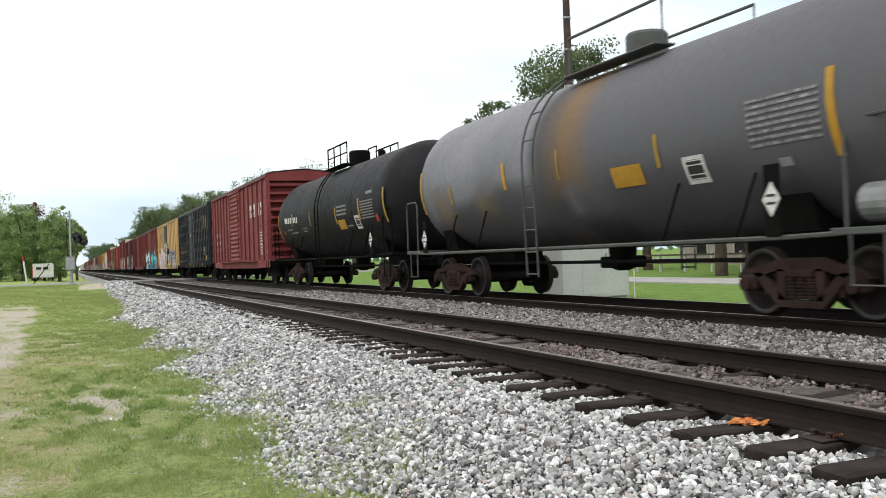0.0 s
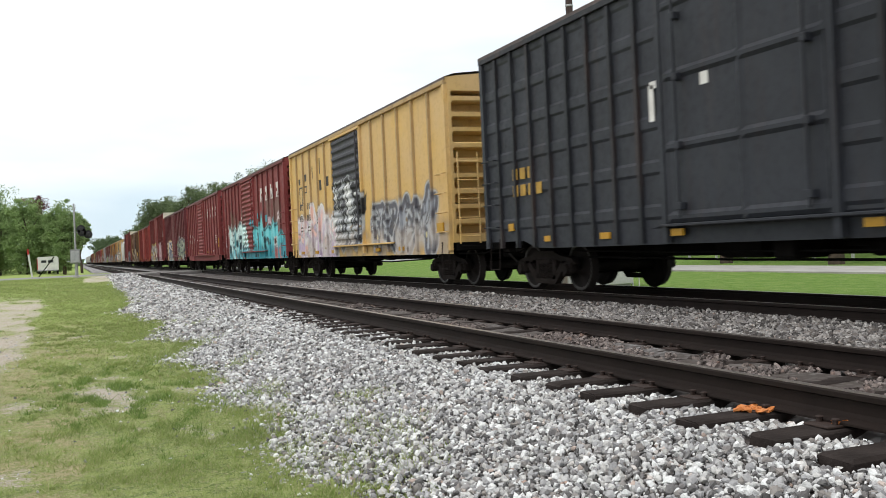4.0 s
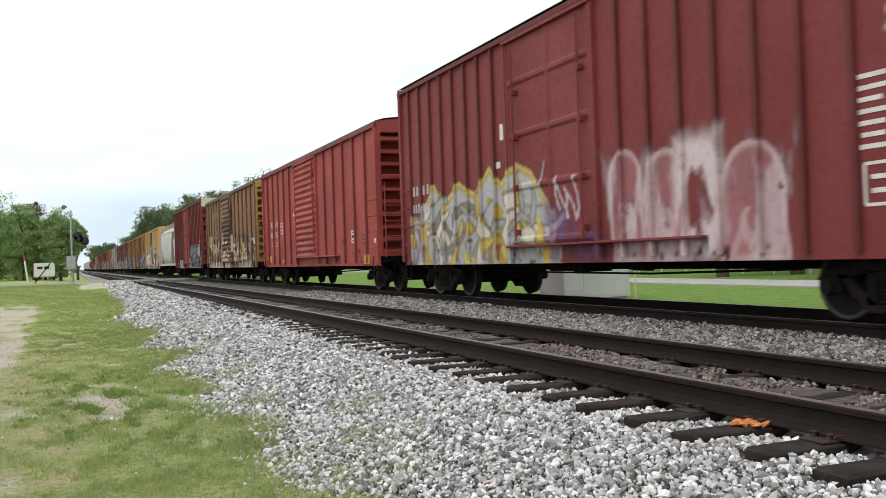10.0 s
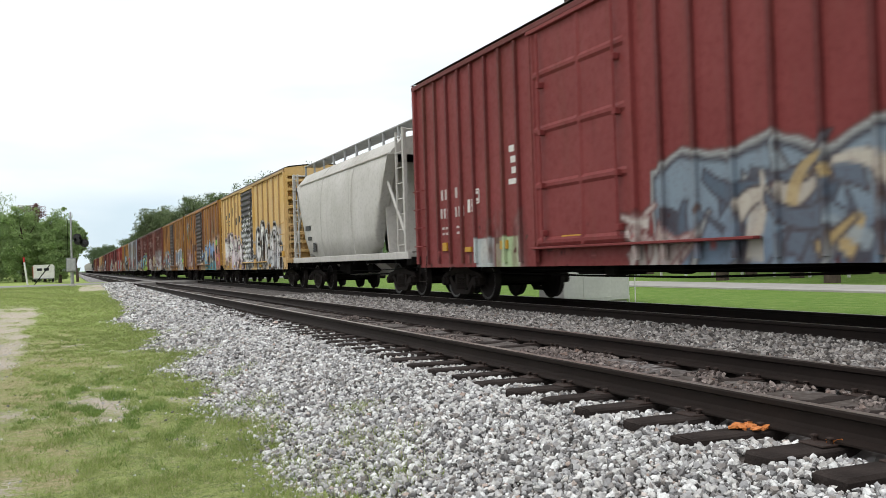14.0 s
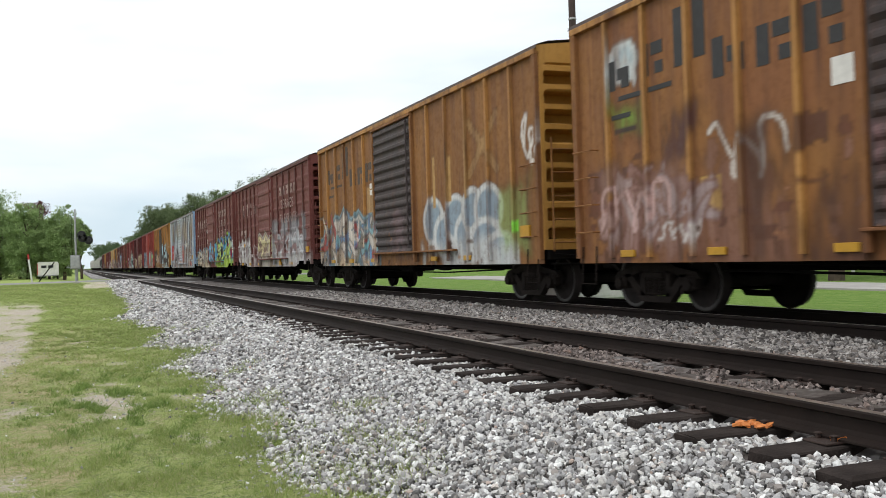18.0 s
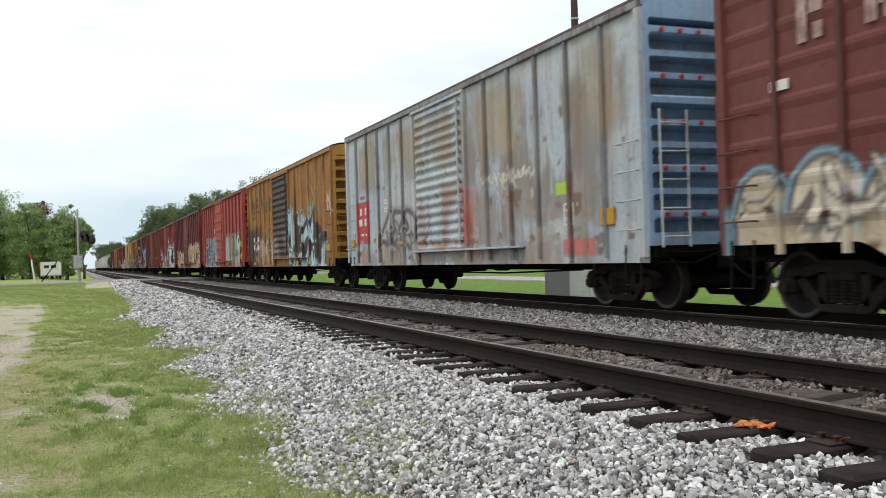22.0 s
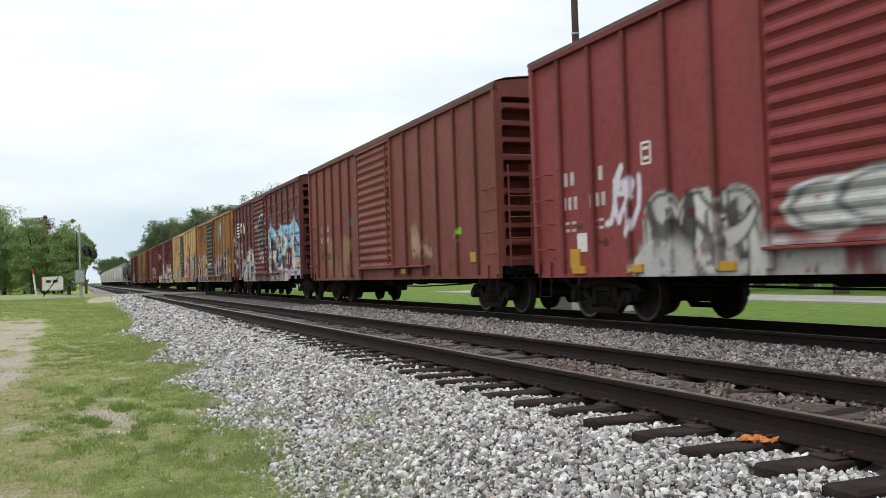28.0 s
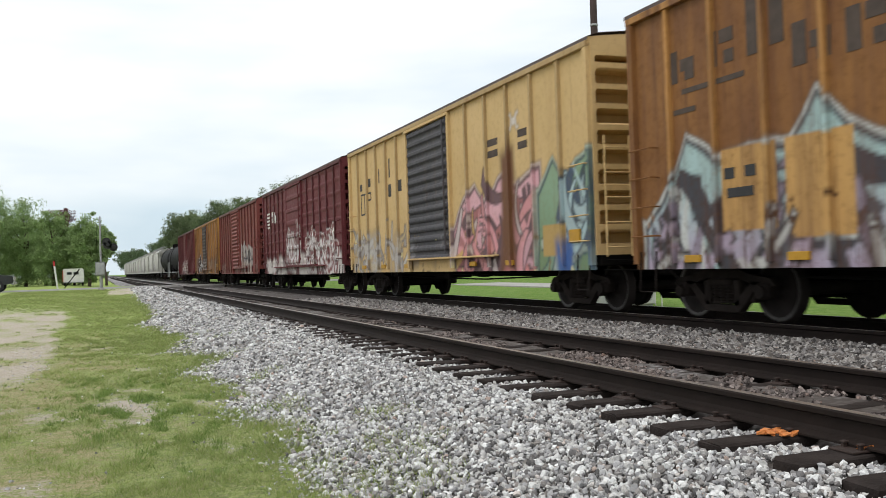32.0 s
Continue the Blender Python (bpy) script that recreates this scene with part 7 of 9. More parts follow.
go(243.42, make_boxcar(dict(rusty_railbox(13.0), label="rust-orange boxcar with dark door and blue graffiti", stencils=[([(-2.1, 2.75, 0.3, 0.3)], "white")], letters=faded_name("black"),
    paint=[("smear", -1.6, 1.2, 1.0, 2.0, (0.40, 0.22, 0.24), 0.5, 136), ("smear", 4.9, 7.5, 0.8, 2.5, (0.52, 0.36, 0.26), 0.9, 141, 1.6, 0.7), ("caps", 0.9, [(6.3, 0.6, 1.95, (0.58, 0.26, 0.25)), (7.1, 0.5, 1.9, (0.55, 0.24, 0.22))], (0.30, 0.10, 0.08), (0.52, 0.34, 0.26), 133, 0.04),
        ("mass", 0.2, 5.7, 0.9, [(0.2, 1.5), (0.7, 2.0), (1.2, 1.7), (2.4, 2.15), (2.8, 1.85), (3.4, 2.1), (3.6, 2.35), (4.4, 2.22), (4.7, 1.95), (5.0, 2.3), (5.5, 2.2), (5.7, 1.3)], (0.14, 0.36, 0.42), (0.24, 0.40, 0.66), (0.03, 0.03, 0.045), (0.55, 0.56, 0.46), 131, 48),
        ("smear", 1.3, 5.9, 0.6, 1.02, (0.08, 0.28, 0.32), 1.4, 132, 1.2, 1.0), ("smear", -1.2, 1.2, 0.6, 1.02, (0.42, 0.30, 0.16), 1.0, 142, 1.5, 1.0), ("panel", 2.35, 2.5, 1.15, 1.85, (0.42, 0.21, 0.03)), ("panel", 3.5, 3.7, 1.15, 2.0, (0.42, 0.21, 0.03)),
        ("panel", 6.25, 6.6, 1.6, 2.6, (0.05, 0.06, 0.05)), ("panel", 6.3, 6.6, 2.1, 2.4, (0.30, 0.66, 0.16)), ("smear", -7.0, -3.0, 0.8, 1.9, (0.36, 0.20, 0.18), 0.3, 134), ("flakes", -7.2, -1.9, 0.75, 2.3, [(0.09, 0.038, 0.025), (0.24, 0.12, 0.08), (0.13, 0.05, 0.03)], 45, 138, 0.45), ("panel", -5.32, -4.98, 1.6, 1.78, (0.46, 0.28, 0.08)), ("panel", -4.5, -4.1, 1.4, 1.85, (0.46, 0.28, 0.08)), ("smear", -6.8, -4.4, 1.05, 2.0, (0.27, 0.17, 0.15), 0.5, 148, 4.0), ("shards", -6.75, -5.7, 1.1, 2.0, [(0.34, 0.22, 0.20), (0.28, 0.16, 0.14), (0.36, 0.27, 0.26)], (0.16, 0.08, 0.06), 18, 149, 0.38), ("shards", -5.55, -4.4, 1.2, 1.95, [(0.34, 0.27, 0.27), (0.26, 0.16, 0.14)], (0.2, 0.11, 0.09), 14, 150, 0.36),
        ("smear", -6.45, -5.85, 2.7, 2.98, (0.17, 0.30, 0.05), 0.7, 151, 4.0), ("panel", -6.5, -5.9, 2.66, 2.72, (0.04, 0.035, 0.03)), ("ovals", [(-6.22, 3.68, 0.3, 0.24)], (0.40, 0.48, 0.52), (0.55, 0.58, 0.58), (0.5, 0.55, 0.56), 152, 0.05), ("tag", -6.6, -5.9, 3.3, 3.9, (0.52, 0.54, 0.54), 153, 0.05), ("tag", -5.4, -4.5, 1.0, 1.3, (0.58, 0.54, 0.52), 154, 0.04), ("smear", -5.3, -4.5, 2.2, 2.6, (0.09, 0.045, 0.04), 0.8, 155, 6.0), ("tag", -6.9, -5.2, 1.2, 1.9, (0.50, 0.34, 0.32), 139, 0.05), ("tag", -4.2, -3.0, 1.7, 2.5, (0.60, 0.55, 0.50), 140, 0.06), ("smear", -3.6, -1.9, 0.8, 2.2, (0.06, 0.03, 0.025), 0.6, 145, 2.0),
        ("ovals", [(2.95, 2.3, 0.2, 0.18)], (0.55, 0.42, 0.38), (0.60, 0.56, 0.54), (0.60, 0.56, 0.54), 135, 0.04), ("cross", 5.1, 3.2, 0.66, (0.16, 0.19, 0.13)), ("smear", 4.2, 6.4, 2.6, 3.9, (0.26, 0.09, 0.05), 0.5, 137, 1.5)])))
go(259.84, make_boxcar(dict(rusty_railbox(14.0, (0.20, 0.088, 0.027), 0.5), label="rust-orange boxcar with dark door and pale blue bubble graffiti", letters=faded_name(), stencils=[([(-2.1, 2.9, 0.34, 0.14), (-2.1, 2.72, 0.34, 0.14)], "white")],
    paint=[("mass", -7.6, -1.75, 0.6, [(-7.6, 1.3), (-7.1, 2.05), (-6.6, 1.7), (-5.9, 2.2), (-5.4, 2.1), (-4.9, 2.35), (-4.2, 2.0), (-3.4, 2.2), (-2.9, 1.9), (-2.2, 2.1), (-1.75, 1.7)], (0.58, 0.44, 0.30), (0.56, 0.52, 0.46), (0.10, 0.16, 0.20), (0.20, 0.36, 0.42), 141, 60),
        ("shards", -7.5, -1.8, 0.8, 2.1, [(0.20, 0.44, 0.50), (0.60, 0.50, 0.38), (0.62, 0.58, 0.52), (0.14, 0.28, 0.48), (0.36, 0.06, 0.05), (0.20, 0.20, 0.15)], (0.09, 0.09, 0.10), 60, 147, 0.42),
        ("ovals", [(2.4, 1.72, 0.5, 0.42), (3.05, 1.35, 0.5, 0.4), (3.7, 1.72, 0.48, 0.4), (4.25, 1.3, 0.5, 0.42), (4.6, 1.85, 0.42, 0.36), (5.35, 1.82, 0.52, 0.40), (5.2, 1.2, 0.6, 0.36), (5.9, 1.0, 0.5, 0.26)], (0.24, 0.31, 0.37), (0.56, 0.58, 0.58), (0.56, 0.58, 0.58), 142, 0.07), ("smear", 1.7, 6.6, 0.72, 1.1, (0.48, 0.50, 0.50), 0.7, 148, 3.0),
        ("smear", 5.8, 7.0, 1.0, 2.2, (0.26, 0.36, 0.12), 0.5, 143), ("panel", 6.4, 6.65, 1.35, 1.55, (0.22, 0.70, 0.06)), ("tag", 6.9, 7.5, 2.5, 3.4, (0.62, 0.58, 0.54), 144, 0.07), ("cross", 5.15, 3.1, 0.66, (0.40, 0.24, 0.10)), ("panel", 2.42, 2.6, 2.0, 3.2, (0.42, 0.26, 0.10)), ("panel", 3.3, 3.5, 2.1, 3.1, (0.42, 0.26, 0.10)), ("panel", 4.2, 4.42, 2.1, 3.15, (0.42, 0.26, 0.10)), ("panel", -2.6, -1.85, 2.2, 2.9, (0.40, 0.25, 0.11)), ("smear", -1.7, 1.1, 1.0, 1.9, (0.30, 0.20, 0.22), 0.3, 146)])))
SOUTH = dict(col=OXIDE, sill="notch", panelled=0.44, door="panel", end_rib=0.33)
go(276.40, make_boxcar(dict(SOUTH, label="maroon panelled boxcar with faded white letters over silver graffiti", mat=dict(seed=15.0, rust=0.3), reflectors=reflect(0.86, [(-5.6, 1.75, 0.2, 0.16), (-0.3, 1.42, 0.36, 0.14), (2.2, 0.98, 0.4, 0.16)]),
    letters=blocks((-5.6, -4.6, -3.7, -2.75), 3.35, 0.4, 0.55, "faded") + blocks((2.8, 3.4, 4.0, 4.7, 5.3), 3.65, 0.34, 0.34, "faded"), words=[("SERVES", 2.9, 2.95, 2.1, 0.36, "faded"), ("THE SOUTH", 2.65, 2.4, 2.95, 0.36, "faded")], stencils=[([(-6.2, 2.35, 0.5, 0.2), (-5.2, 2.35, 0.5, 0.2)], "faded"), ([(-0.2, 2.5, 0.6, 0.22), (0.4, 2.4, 0.3, 0.14)], "white")],
    paint=[("caps", 0.6, [(-6.95, 0.38, 1.95, (0.56, 0.56, 0.56)), (-6.2, 0.42, 2.0, (0.60, 0.60, 0.60)), (-5.35, 0.44, 1.95, (0.58, 0.58, 0.58)), (-4.6, 0.36, 1.95, (0.54, 0.54, 0.54))], (0.30, 0.27, 0.27), (0.46, 0.45, 0.45), 151, 0.04), ("shards", -7.2, -4.2, 0.8, 1.9, [(0.60, 0.60, 0.60), (0.16, 0.10, 0.10), (0.52, 0.52, 0.52)], (0.16, 0.12, 0.12), 26, 157, 0.4), ("tag", -4.3, -2.2, 1.1, 1.6, (0.52, 0.48, 0.48), 152, 0.06), ("ovals", [(-3.0, 1.35, 0.42, 0.34)], (0.13, 0.05, 0.045), (0.42, 0.36, 0.36), (0.13, 0.05, 0.045), 158, 0.04),
        ("mass", -2.1, 1.5, 0.72, [(-2.1, 1.9), (-1.6, 2.1), (-0.9, 1.8), (-0.3, 2.1), (0.3, 1.8), (0.9, 2.15), (1.5, 1.8)], (0.40, 0.35, 0.20), (0.54, 0.48, 0.26), (0.16, 0.10, 0.08), (0.40, 0.38, 0.34), 153, 30), ("smear", -2.2, 1.4, 0.7, 1.3, (0.12, 0.06, 0.05), 0.6, 159, 2.0),
        ("smear", 1.3, 6.6, 0.75, 2.5, (0.27, 0.28, 0.30), 0.6, 154, 3.0), ("caps", 0.9, [(2.1, 0.46, 1.95, (0.34, 0.38, 0.40)), (3.1, 0.40, 1.85, (0.38, 0.40, 0.43)), (4.1, 0.42, 1.95, (0.32, 0.35, 0.37)), (5.1, 0.40, 1.9, (0.37, 0.39, 0.42)), (6.0, 0.36, 1.8, (0.34, 0.36, 0.38))], (0.22, 0.17, 0.17), (0.54, 0.55, 0.57), 155, 0.05), ("shards", 1.5, 6.4, 1.0, 2.1, [(0.44, 0.46, 0.48), (0.14, 0.06, 0.055), (0.20, 0.12, 0.12)], (0.2, 0.15, 0.15), 22, 150, 0.4), ("smear", -7.6, 7.5, 0.7, 1.05, (0.44, 0.42, 0.40), 0.5, 156)])))
go(292.64, make_boxcar(dict(SOUTH, label="maroon boxcar with panelled sides and lime green graffiti", mat=dict(seed=16.0, rust=0.28),
    letters=blocks((-6.1, -5.15, -4.2, -3.2, -2.2), 3.4, 0.4, 0.5, "faded") + blocks((2.8, 3.4, 4.0, 4.7, 5.3), 3.65, 0.34, 0.34, "faded"), words=[("SERVES", 2.9, 2.95, 2.1, 0.36, "faded"), ("THE SOUTH", 2.65, 2.4, 2.95, 0.36, "faded")], stencils=[([(-6.6, 2.75, 0.3, 0.12), (-2.3, 2.9, 0.2, 0.2), (-0.4, 2.7, 0.5, 0.12), (-2.2, 2.3, 0.1, 0.3)], "white")],
    paint=[("caps", 0.6, [(-6.95, 0.44, 1.75, (0.52, 0.46, 0.36)), (-6.0, 0.48, 1.85, (0.55, 0.49, 0.39)), (-5.0, 0.46, 1.7, (0.56, 0.50, 0.40)), (-3.9, 0.52, 1.85, (0.30, 0.27, 0.25)), (-2.7, 0.55, 1.8, (0.50, 0.45, 0.36))], (0.10, 0.09, 0.08), (0.20, 0.34, 0.42), 162, 0.07), ("shards", -7.2, -1.9, 0.8, 1.6, [(0.58, 0.53, 0.44), (0.14, 0.12, 0.11), (0.50, 0.42, 0.30), (0.60, 0.58, 0.54)], (0.10, 0.09, 0.08), 40, 166, 0.36), ("smear", -7.2, -1.8, 0.68, 0.98, (0.46, 0.38, 0.27), 0.9, 167),
        ("ovals", [(-1.35, 1.75, 0.16, 0.24), (-0.75, 1.85, 0.26, 0.32), (-1.2, 1.25, 0.24, 0.3), (-0.6, 1.25, 0.14, 0.2), (0.05, 1.7, 0.18, 0.24), (0.1, 1.1, 0.16, 0.2)], (0.12, 0.36, 0.54), (0.11, 0.32, 0.48), (0.14, 0.10, 0.10), 161, 0.02),
        ("mass", 0.9, 7.3, 0.6, [(0.9, 1.9), (1.6, 1.7), (2.3, 2.2), (2.9, 1.9), (3.4, 2.25), (4.0, 1.95), (4.6, 2.3), (5.2, 2.0), (6.0, 2.45), (6.6, 2.2), (7.3, 1.3)], (0.03, 0.035, 0.03), (0.05, 0.12, 0.17), (0.06, 0.20, 0.32), (0.16, 0.36, 0.54), 163, 4),
        ("caps", 0.95, [(1.45, 0.24, 2.0, (0.40, 0.56, 0.12)), (2.3, 0.30, 2.05, (0.46, 0.60, 0.20)), (3.3, 0.26, 2.1, (0.54, 0.64, 0.30)), (4.1, 0.26, 2.05, (0.50, 0.62, 0.28)), (5.0, 0.3, 2.1, (0.44, 0.58, 0.18)), (5.9, 0.28, 2.3, (0.50, 0.55, 0.46)), (6.6, 0.22, 2.1, (0.44, 0.5, 0.4))], (0.025, 0.03, 0.025), (0.025, 0.03, 0.025), 164, 0.05),
        ("shards", 1.1, 6.9, 0.9, 2.1, [(0.42, 0.57, 0.13), (0.56, 0.66, 0.34), (0.025, 0.03, 0.025), (0.12, 0.36, 0.54), (0.30, 0.03, 0.08), (0.44, 0.58, 0.16)], (0.025, 0.03, 0.025), 52, 168, 0.5), ("smear", 1.0, 7.0, 0.6, 1.0, (0.32, 0.46, 0.07), 1.3, 169, 1.5, 1.0), ("tag", 6.9, 7.5, 1.4, 2.1, (0.62, 0.6, 0.6), 165, 0.08), ("panel", 5.5, 5.75, 2.45, 2.6, (0.30, 0.6, 0.05))])))
go(309.59, make_boxcar(dict(
    col=BLUEGREY, label="faded light blue boxcar with rust streaks and a red number patch", mat=dict(seed=17.0, rust=0.42, rust_col=(0.22, 0.13, 0.07), fade=(0.46, 0.48, 0.47), grime=0.5), end_col=(0.22, 0.33, 0.48), post_col=(0.23, 0.25, 0.27), post_mat=dict(seed=17.5, rust=0.6), end_dots=True,
    paint=[("flakes", -7.4, 7.3, 0.75, 3.9, [(0.20, 0.13, 0.08), (0.26, 0.20, 0.15), (0.14, 0.09, 0.06)], 120, 176, 0.16), ("smear", 1.4, 7.0, 1.6, 3.6, (0.24, 0.19, 0.15), 0.5, 177, 3.0), ("tag", 2.6, 3.4, 1.9, 2.6, (0.56, 0.55, 0.53), 181, 0.05), ("panel", -6.7, -5.62, 1.35, 2.5, (0.42, 0.06, 0.06)), ("panel", -6.4, -5.7, 0.82, 1.12, (0.42, 0.07, 0.07)), ("smear", -7.4, 7.2, 2.9, 4.0, (0.40, 0.28, 0.12), 0.35, 171, 1.6, 0.3), ("piece", -4.6, -1.9, 0.9, 1.9, 3, (0.36, 0.36, 0.36), (0.40, 0.40, 0.40), DUSK, (0.40, 0.40, 0.40), 172, 0.17), ("smear", -1.5, 1.0, 1.1, 2.3, (0.42, 0.14, 0.08), 0.35, 173, 3.0), ("smear", 1.2, 1.5, 1.0, 2.2, (0.40, 0.07, 0.07), 0.9, 174), ("smear", 1.3, 6.2, 0.8, 2.0, (0.34, 0.28, 0.24), 0.5, 175, 2.0), ("flakes", 1.3, 6.4, 0.85, 2.1, [(0.30, 0.24, 0.20), (0.42, 0.42, 0.40), (0.16, 0.09, 0.06)], 50, 178, 0.45), ("flakes", -7.4, -1.8, 0.75, 1.6, [(0.12, 0.07, 0.05), (0.36, 0.36, 0.35)], 45, 179, 0.3), ("flakes", -1.6, 1.1, 1.1, 1.7, [(0.18, 0.07, 0.05), (0.45, 0.46, 0.46), (0.42, 0.2, 0.08)], 25, 180, 0.4), ("panel", 5.2, 6.2, 0.85, 1.15, (0.52, 0.16, 0.14)), ("panel", 5.0, 5.35, 1.9, 2.1, (0.36, 0.55, 0.05)), ("tag", 1.9, 4.2, 2.3, 2.5, (0.58, 0.56, 0.5), 176, 0.04), ("smear", -7.5, 5.0, 0.72, 1.0, (0.34, 0.28, 0.24), 0.6, 177)],
    stencils=[([(-6.4, 2.25, 0.16, 0.2), (-5.95, 2.25, 0.16, 0.2), (-6.45, 1.95, 0.3, 0.2), (-5.92, 1.95, 0.3, 0.2), (-6.3, 1.6, 0.24, 0.06), (-5.9, 1.6, 0.24, 0.06)], "white"), frame_box(-4.2, 2.3, 0.2, 0.3), frame_box(5.4, 1.55, 0.3, 0.34)], reflectors=[(-7.2, 1.4, 0.3, 0.2), (-3.0, 1.3, 0.3, 0.09), (6.6, 1.45, 0.4, 0.26)])))
go(326.55, make_boxcar(dict(rusty_railbox(18.0, OCHRE, 0.5), label="ochre boxcar with dark door and black and ice-blue graffiti", letters=faded_name(),
    paint=[("panel", -7.0, -5.0, 1.0, 2.2, (0.035, 0.035, 0.045)), ("smear", -7.4, -4.6, 0.8, 2.3, (0.07, 0.055, 0.05), 0.7, 187, 2.0), ("shards", -5.6, -1.9, 0.8, 1.9, [(0.46, 0.42, 0.38), (0.50, 0.36, 0.14), (0.34, 0.24, 0.18), (0.40, 0.40, 0.40)], (0.14, 0.09, 0.06), 26, 188, 0.4), ("smear", -4.6, -1.8, 0.8, 2.0, (0.56, 0.46, 0.36), 0.4, 183, 4.0),
        ("mass", 1.2, 6.4, 0.6, [(1.2, 2.6), (1.4, 2.9), (1.9, 2.4), (2.55, 2.65), (2.9, 2.3), (3.35, 2.65), (3.7, 2.3), (4.3, 2.3), (4.55, 2.85), (4.8, 2.2), (5.05, 2.45), (5.6, 1.9), (6.4, 1.2)], (0.44, 0.60, 0.66), (0.40, 0.58, 0.64), (0.025, 0.027, 0.03), (0.50, 0.64, 0.68), 181, 6),
        ("shards", 1.4, 6.0, 0.95, 2.5, [(0.022, 0.023, 0.026), (0.03, 0.03, 0.034), (0.022, 0.023, 0.026), (0.46, 0.62, 0.66)], (0.03, 0.03, 0.034), 34, 182, 0.55),
        ("tag", 6.7, 7.5, 2.3, 3.2, (0.58, 0.48, 0.42), 184, 0.07), ("ovals", [(7.25, 3.05, 0.16, 0.14)], (0.40, 0.22, 0.08), (0.55, 0.46, 0.40), (0.40, 0.22, 0.08), 189, 0.03), ("cross", 5.15, 3.05, 0.66, (0.36, 0.30, 0.17)), ("panel", 1.95, 2.1, 2.5, 3.9, (0.46, 0.28, 0.09)), ("panel", 2.95, 3.15, 2.4, 3.9, (0.46, 0.28, 0.09)), ("panel", 4.05, 4.3, 2.4, 3.8, (0.46, 0.28, 0.09)), ("smear", -1.7, 1.0, 1.0, 2.0, (0.42, 0.36, 0.36), 0.3, 186), ("panel", 6.3, 6.8, 1.5, 1.95, (0.40, 0.38, 0.36)), ("panel", 6.37, 6.73, 1.56, 1.89, (0.03, 0.03, 0.03)), ("panel", 6.35, 6.6, 1.25, 1.45, (0.20, 0.50, 0.05)), ("smear", 6.2, 7.2, 0.75, 1.3, (0.36, 0.44, 0.44), 0.6, 180)],
    stencils=[([(-6.35, 1.95, 0.3, 0.2), (-5.4, 1.95, 0.3, 0.2), (-6.35, 1.6, 0.34, 0.22), (-5.4, 1.6, 0.4, 0.22)], "white")])))
go(343.23, make_boxcar(dict(
    col=BRIGHT, label="bright red boxcar with pastel bubble graffiti and panelled door", door="panel", mat=dict(seed=19.0, rust=0.12, fade=(0.33, 0.062, 0.05)), stencils=[marks(-6.6, -5.9, 2.0), ([(-2.6, 2.9, 0.26, 0.14), (-2.3, 2.75, 0.4, 0.1), (-1.4, 3.3, 0.3, 0.14)], "white")], reflectors=reflect(0.9, [(6.75, 1.25, 0.5, 0.24), (-6.8, 1.2, 0.24, 0.22)]),
    paint=[("smear", -1.6, 1.0, 1.2, 2.0, (0.5, 0.24, 0.2), 0.25, 198), ("shards", -6.6, -5.2, 0.8, 1.7, [(0.42, 0.40, 0.46), (0.12, 0.11, 0.16), (0.50, 0.46, 0.44)], BLK, 16, 190, 0.4),
        ("caps", 0.72, [(-5.55, 0.42, 2.42, (0.19, 0.236, 0.282)), (-4.65, 0.46, 2.44, (0.168, 0.234, 0.293)), (-3.85, 0.36, 2.38, (0.306, 0.313, 0.313)), (-3.15, 0.42, 2.45, (0.145, 0.214, 0.277)), (-2.45, 0.40, 2.48, (0.298, 0.308, 0.318)), (-1.8, 0.40, 2.42, (0.148, 0.21, 0.253))], (0.08, 0.088, 0.12), (0.44, 0.416, 0.4), 191, 0.04), ("smear", -6.2, -1.5, 0.7, 1.25, (0.4, 0.376, 0.368), 0.75, 192, 3.0),
        ("shards", -5.8, -1.6, 0.85, 2.3, [(0.09, 0.11, 0.16), (0.16, 0.24, 0.34), (0.38, 0.36, 0.38), (0.26, 0.30, 0.36)], (0.06, 0.06, 0.08), 34, 189, 0.4), ("caps", 0.98, [(2.2, 0.50, 2.36, (0.306, 0.442, 0.442)), (3.15, 0.46, 2.42, (0.493, 0.204, 0.212)), (5.08, 0.44, 2.36, (0.51, 0.221, 0.23)), (4.17, 0.50, 2.37, (0.162, 0.221, 0.128)), (5.88, 0.50, 2.36, (0.323, 0.442, 0.425))], (0.0425, 0.0298, 0.0298), (0.476, 0.357, 0.323), 193, 0.07),
        ("smear", 1.2, 6.4, 0.7, 1.03, (0.40, 0.36, 0.34), 0.6, 197), ("panel", 6.5, 6.75, 1.75, 2.0, (0.22, 0.55, 0.03)), ("panel", 5.75, 6.05, 1.95, 2.2, (0.05, 0.05, 0.06))])))
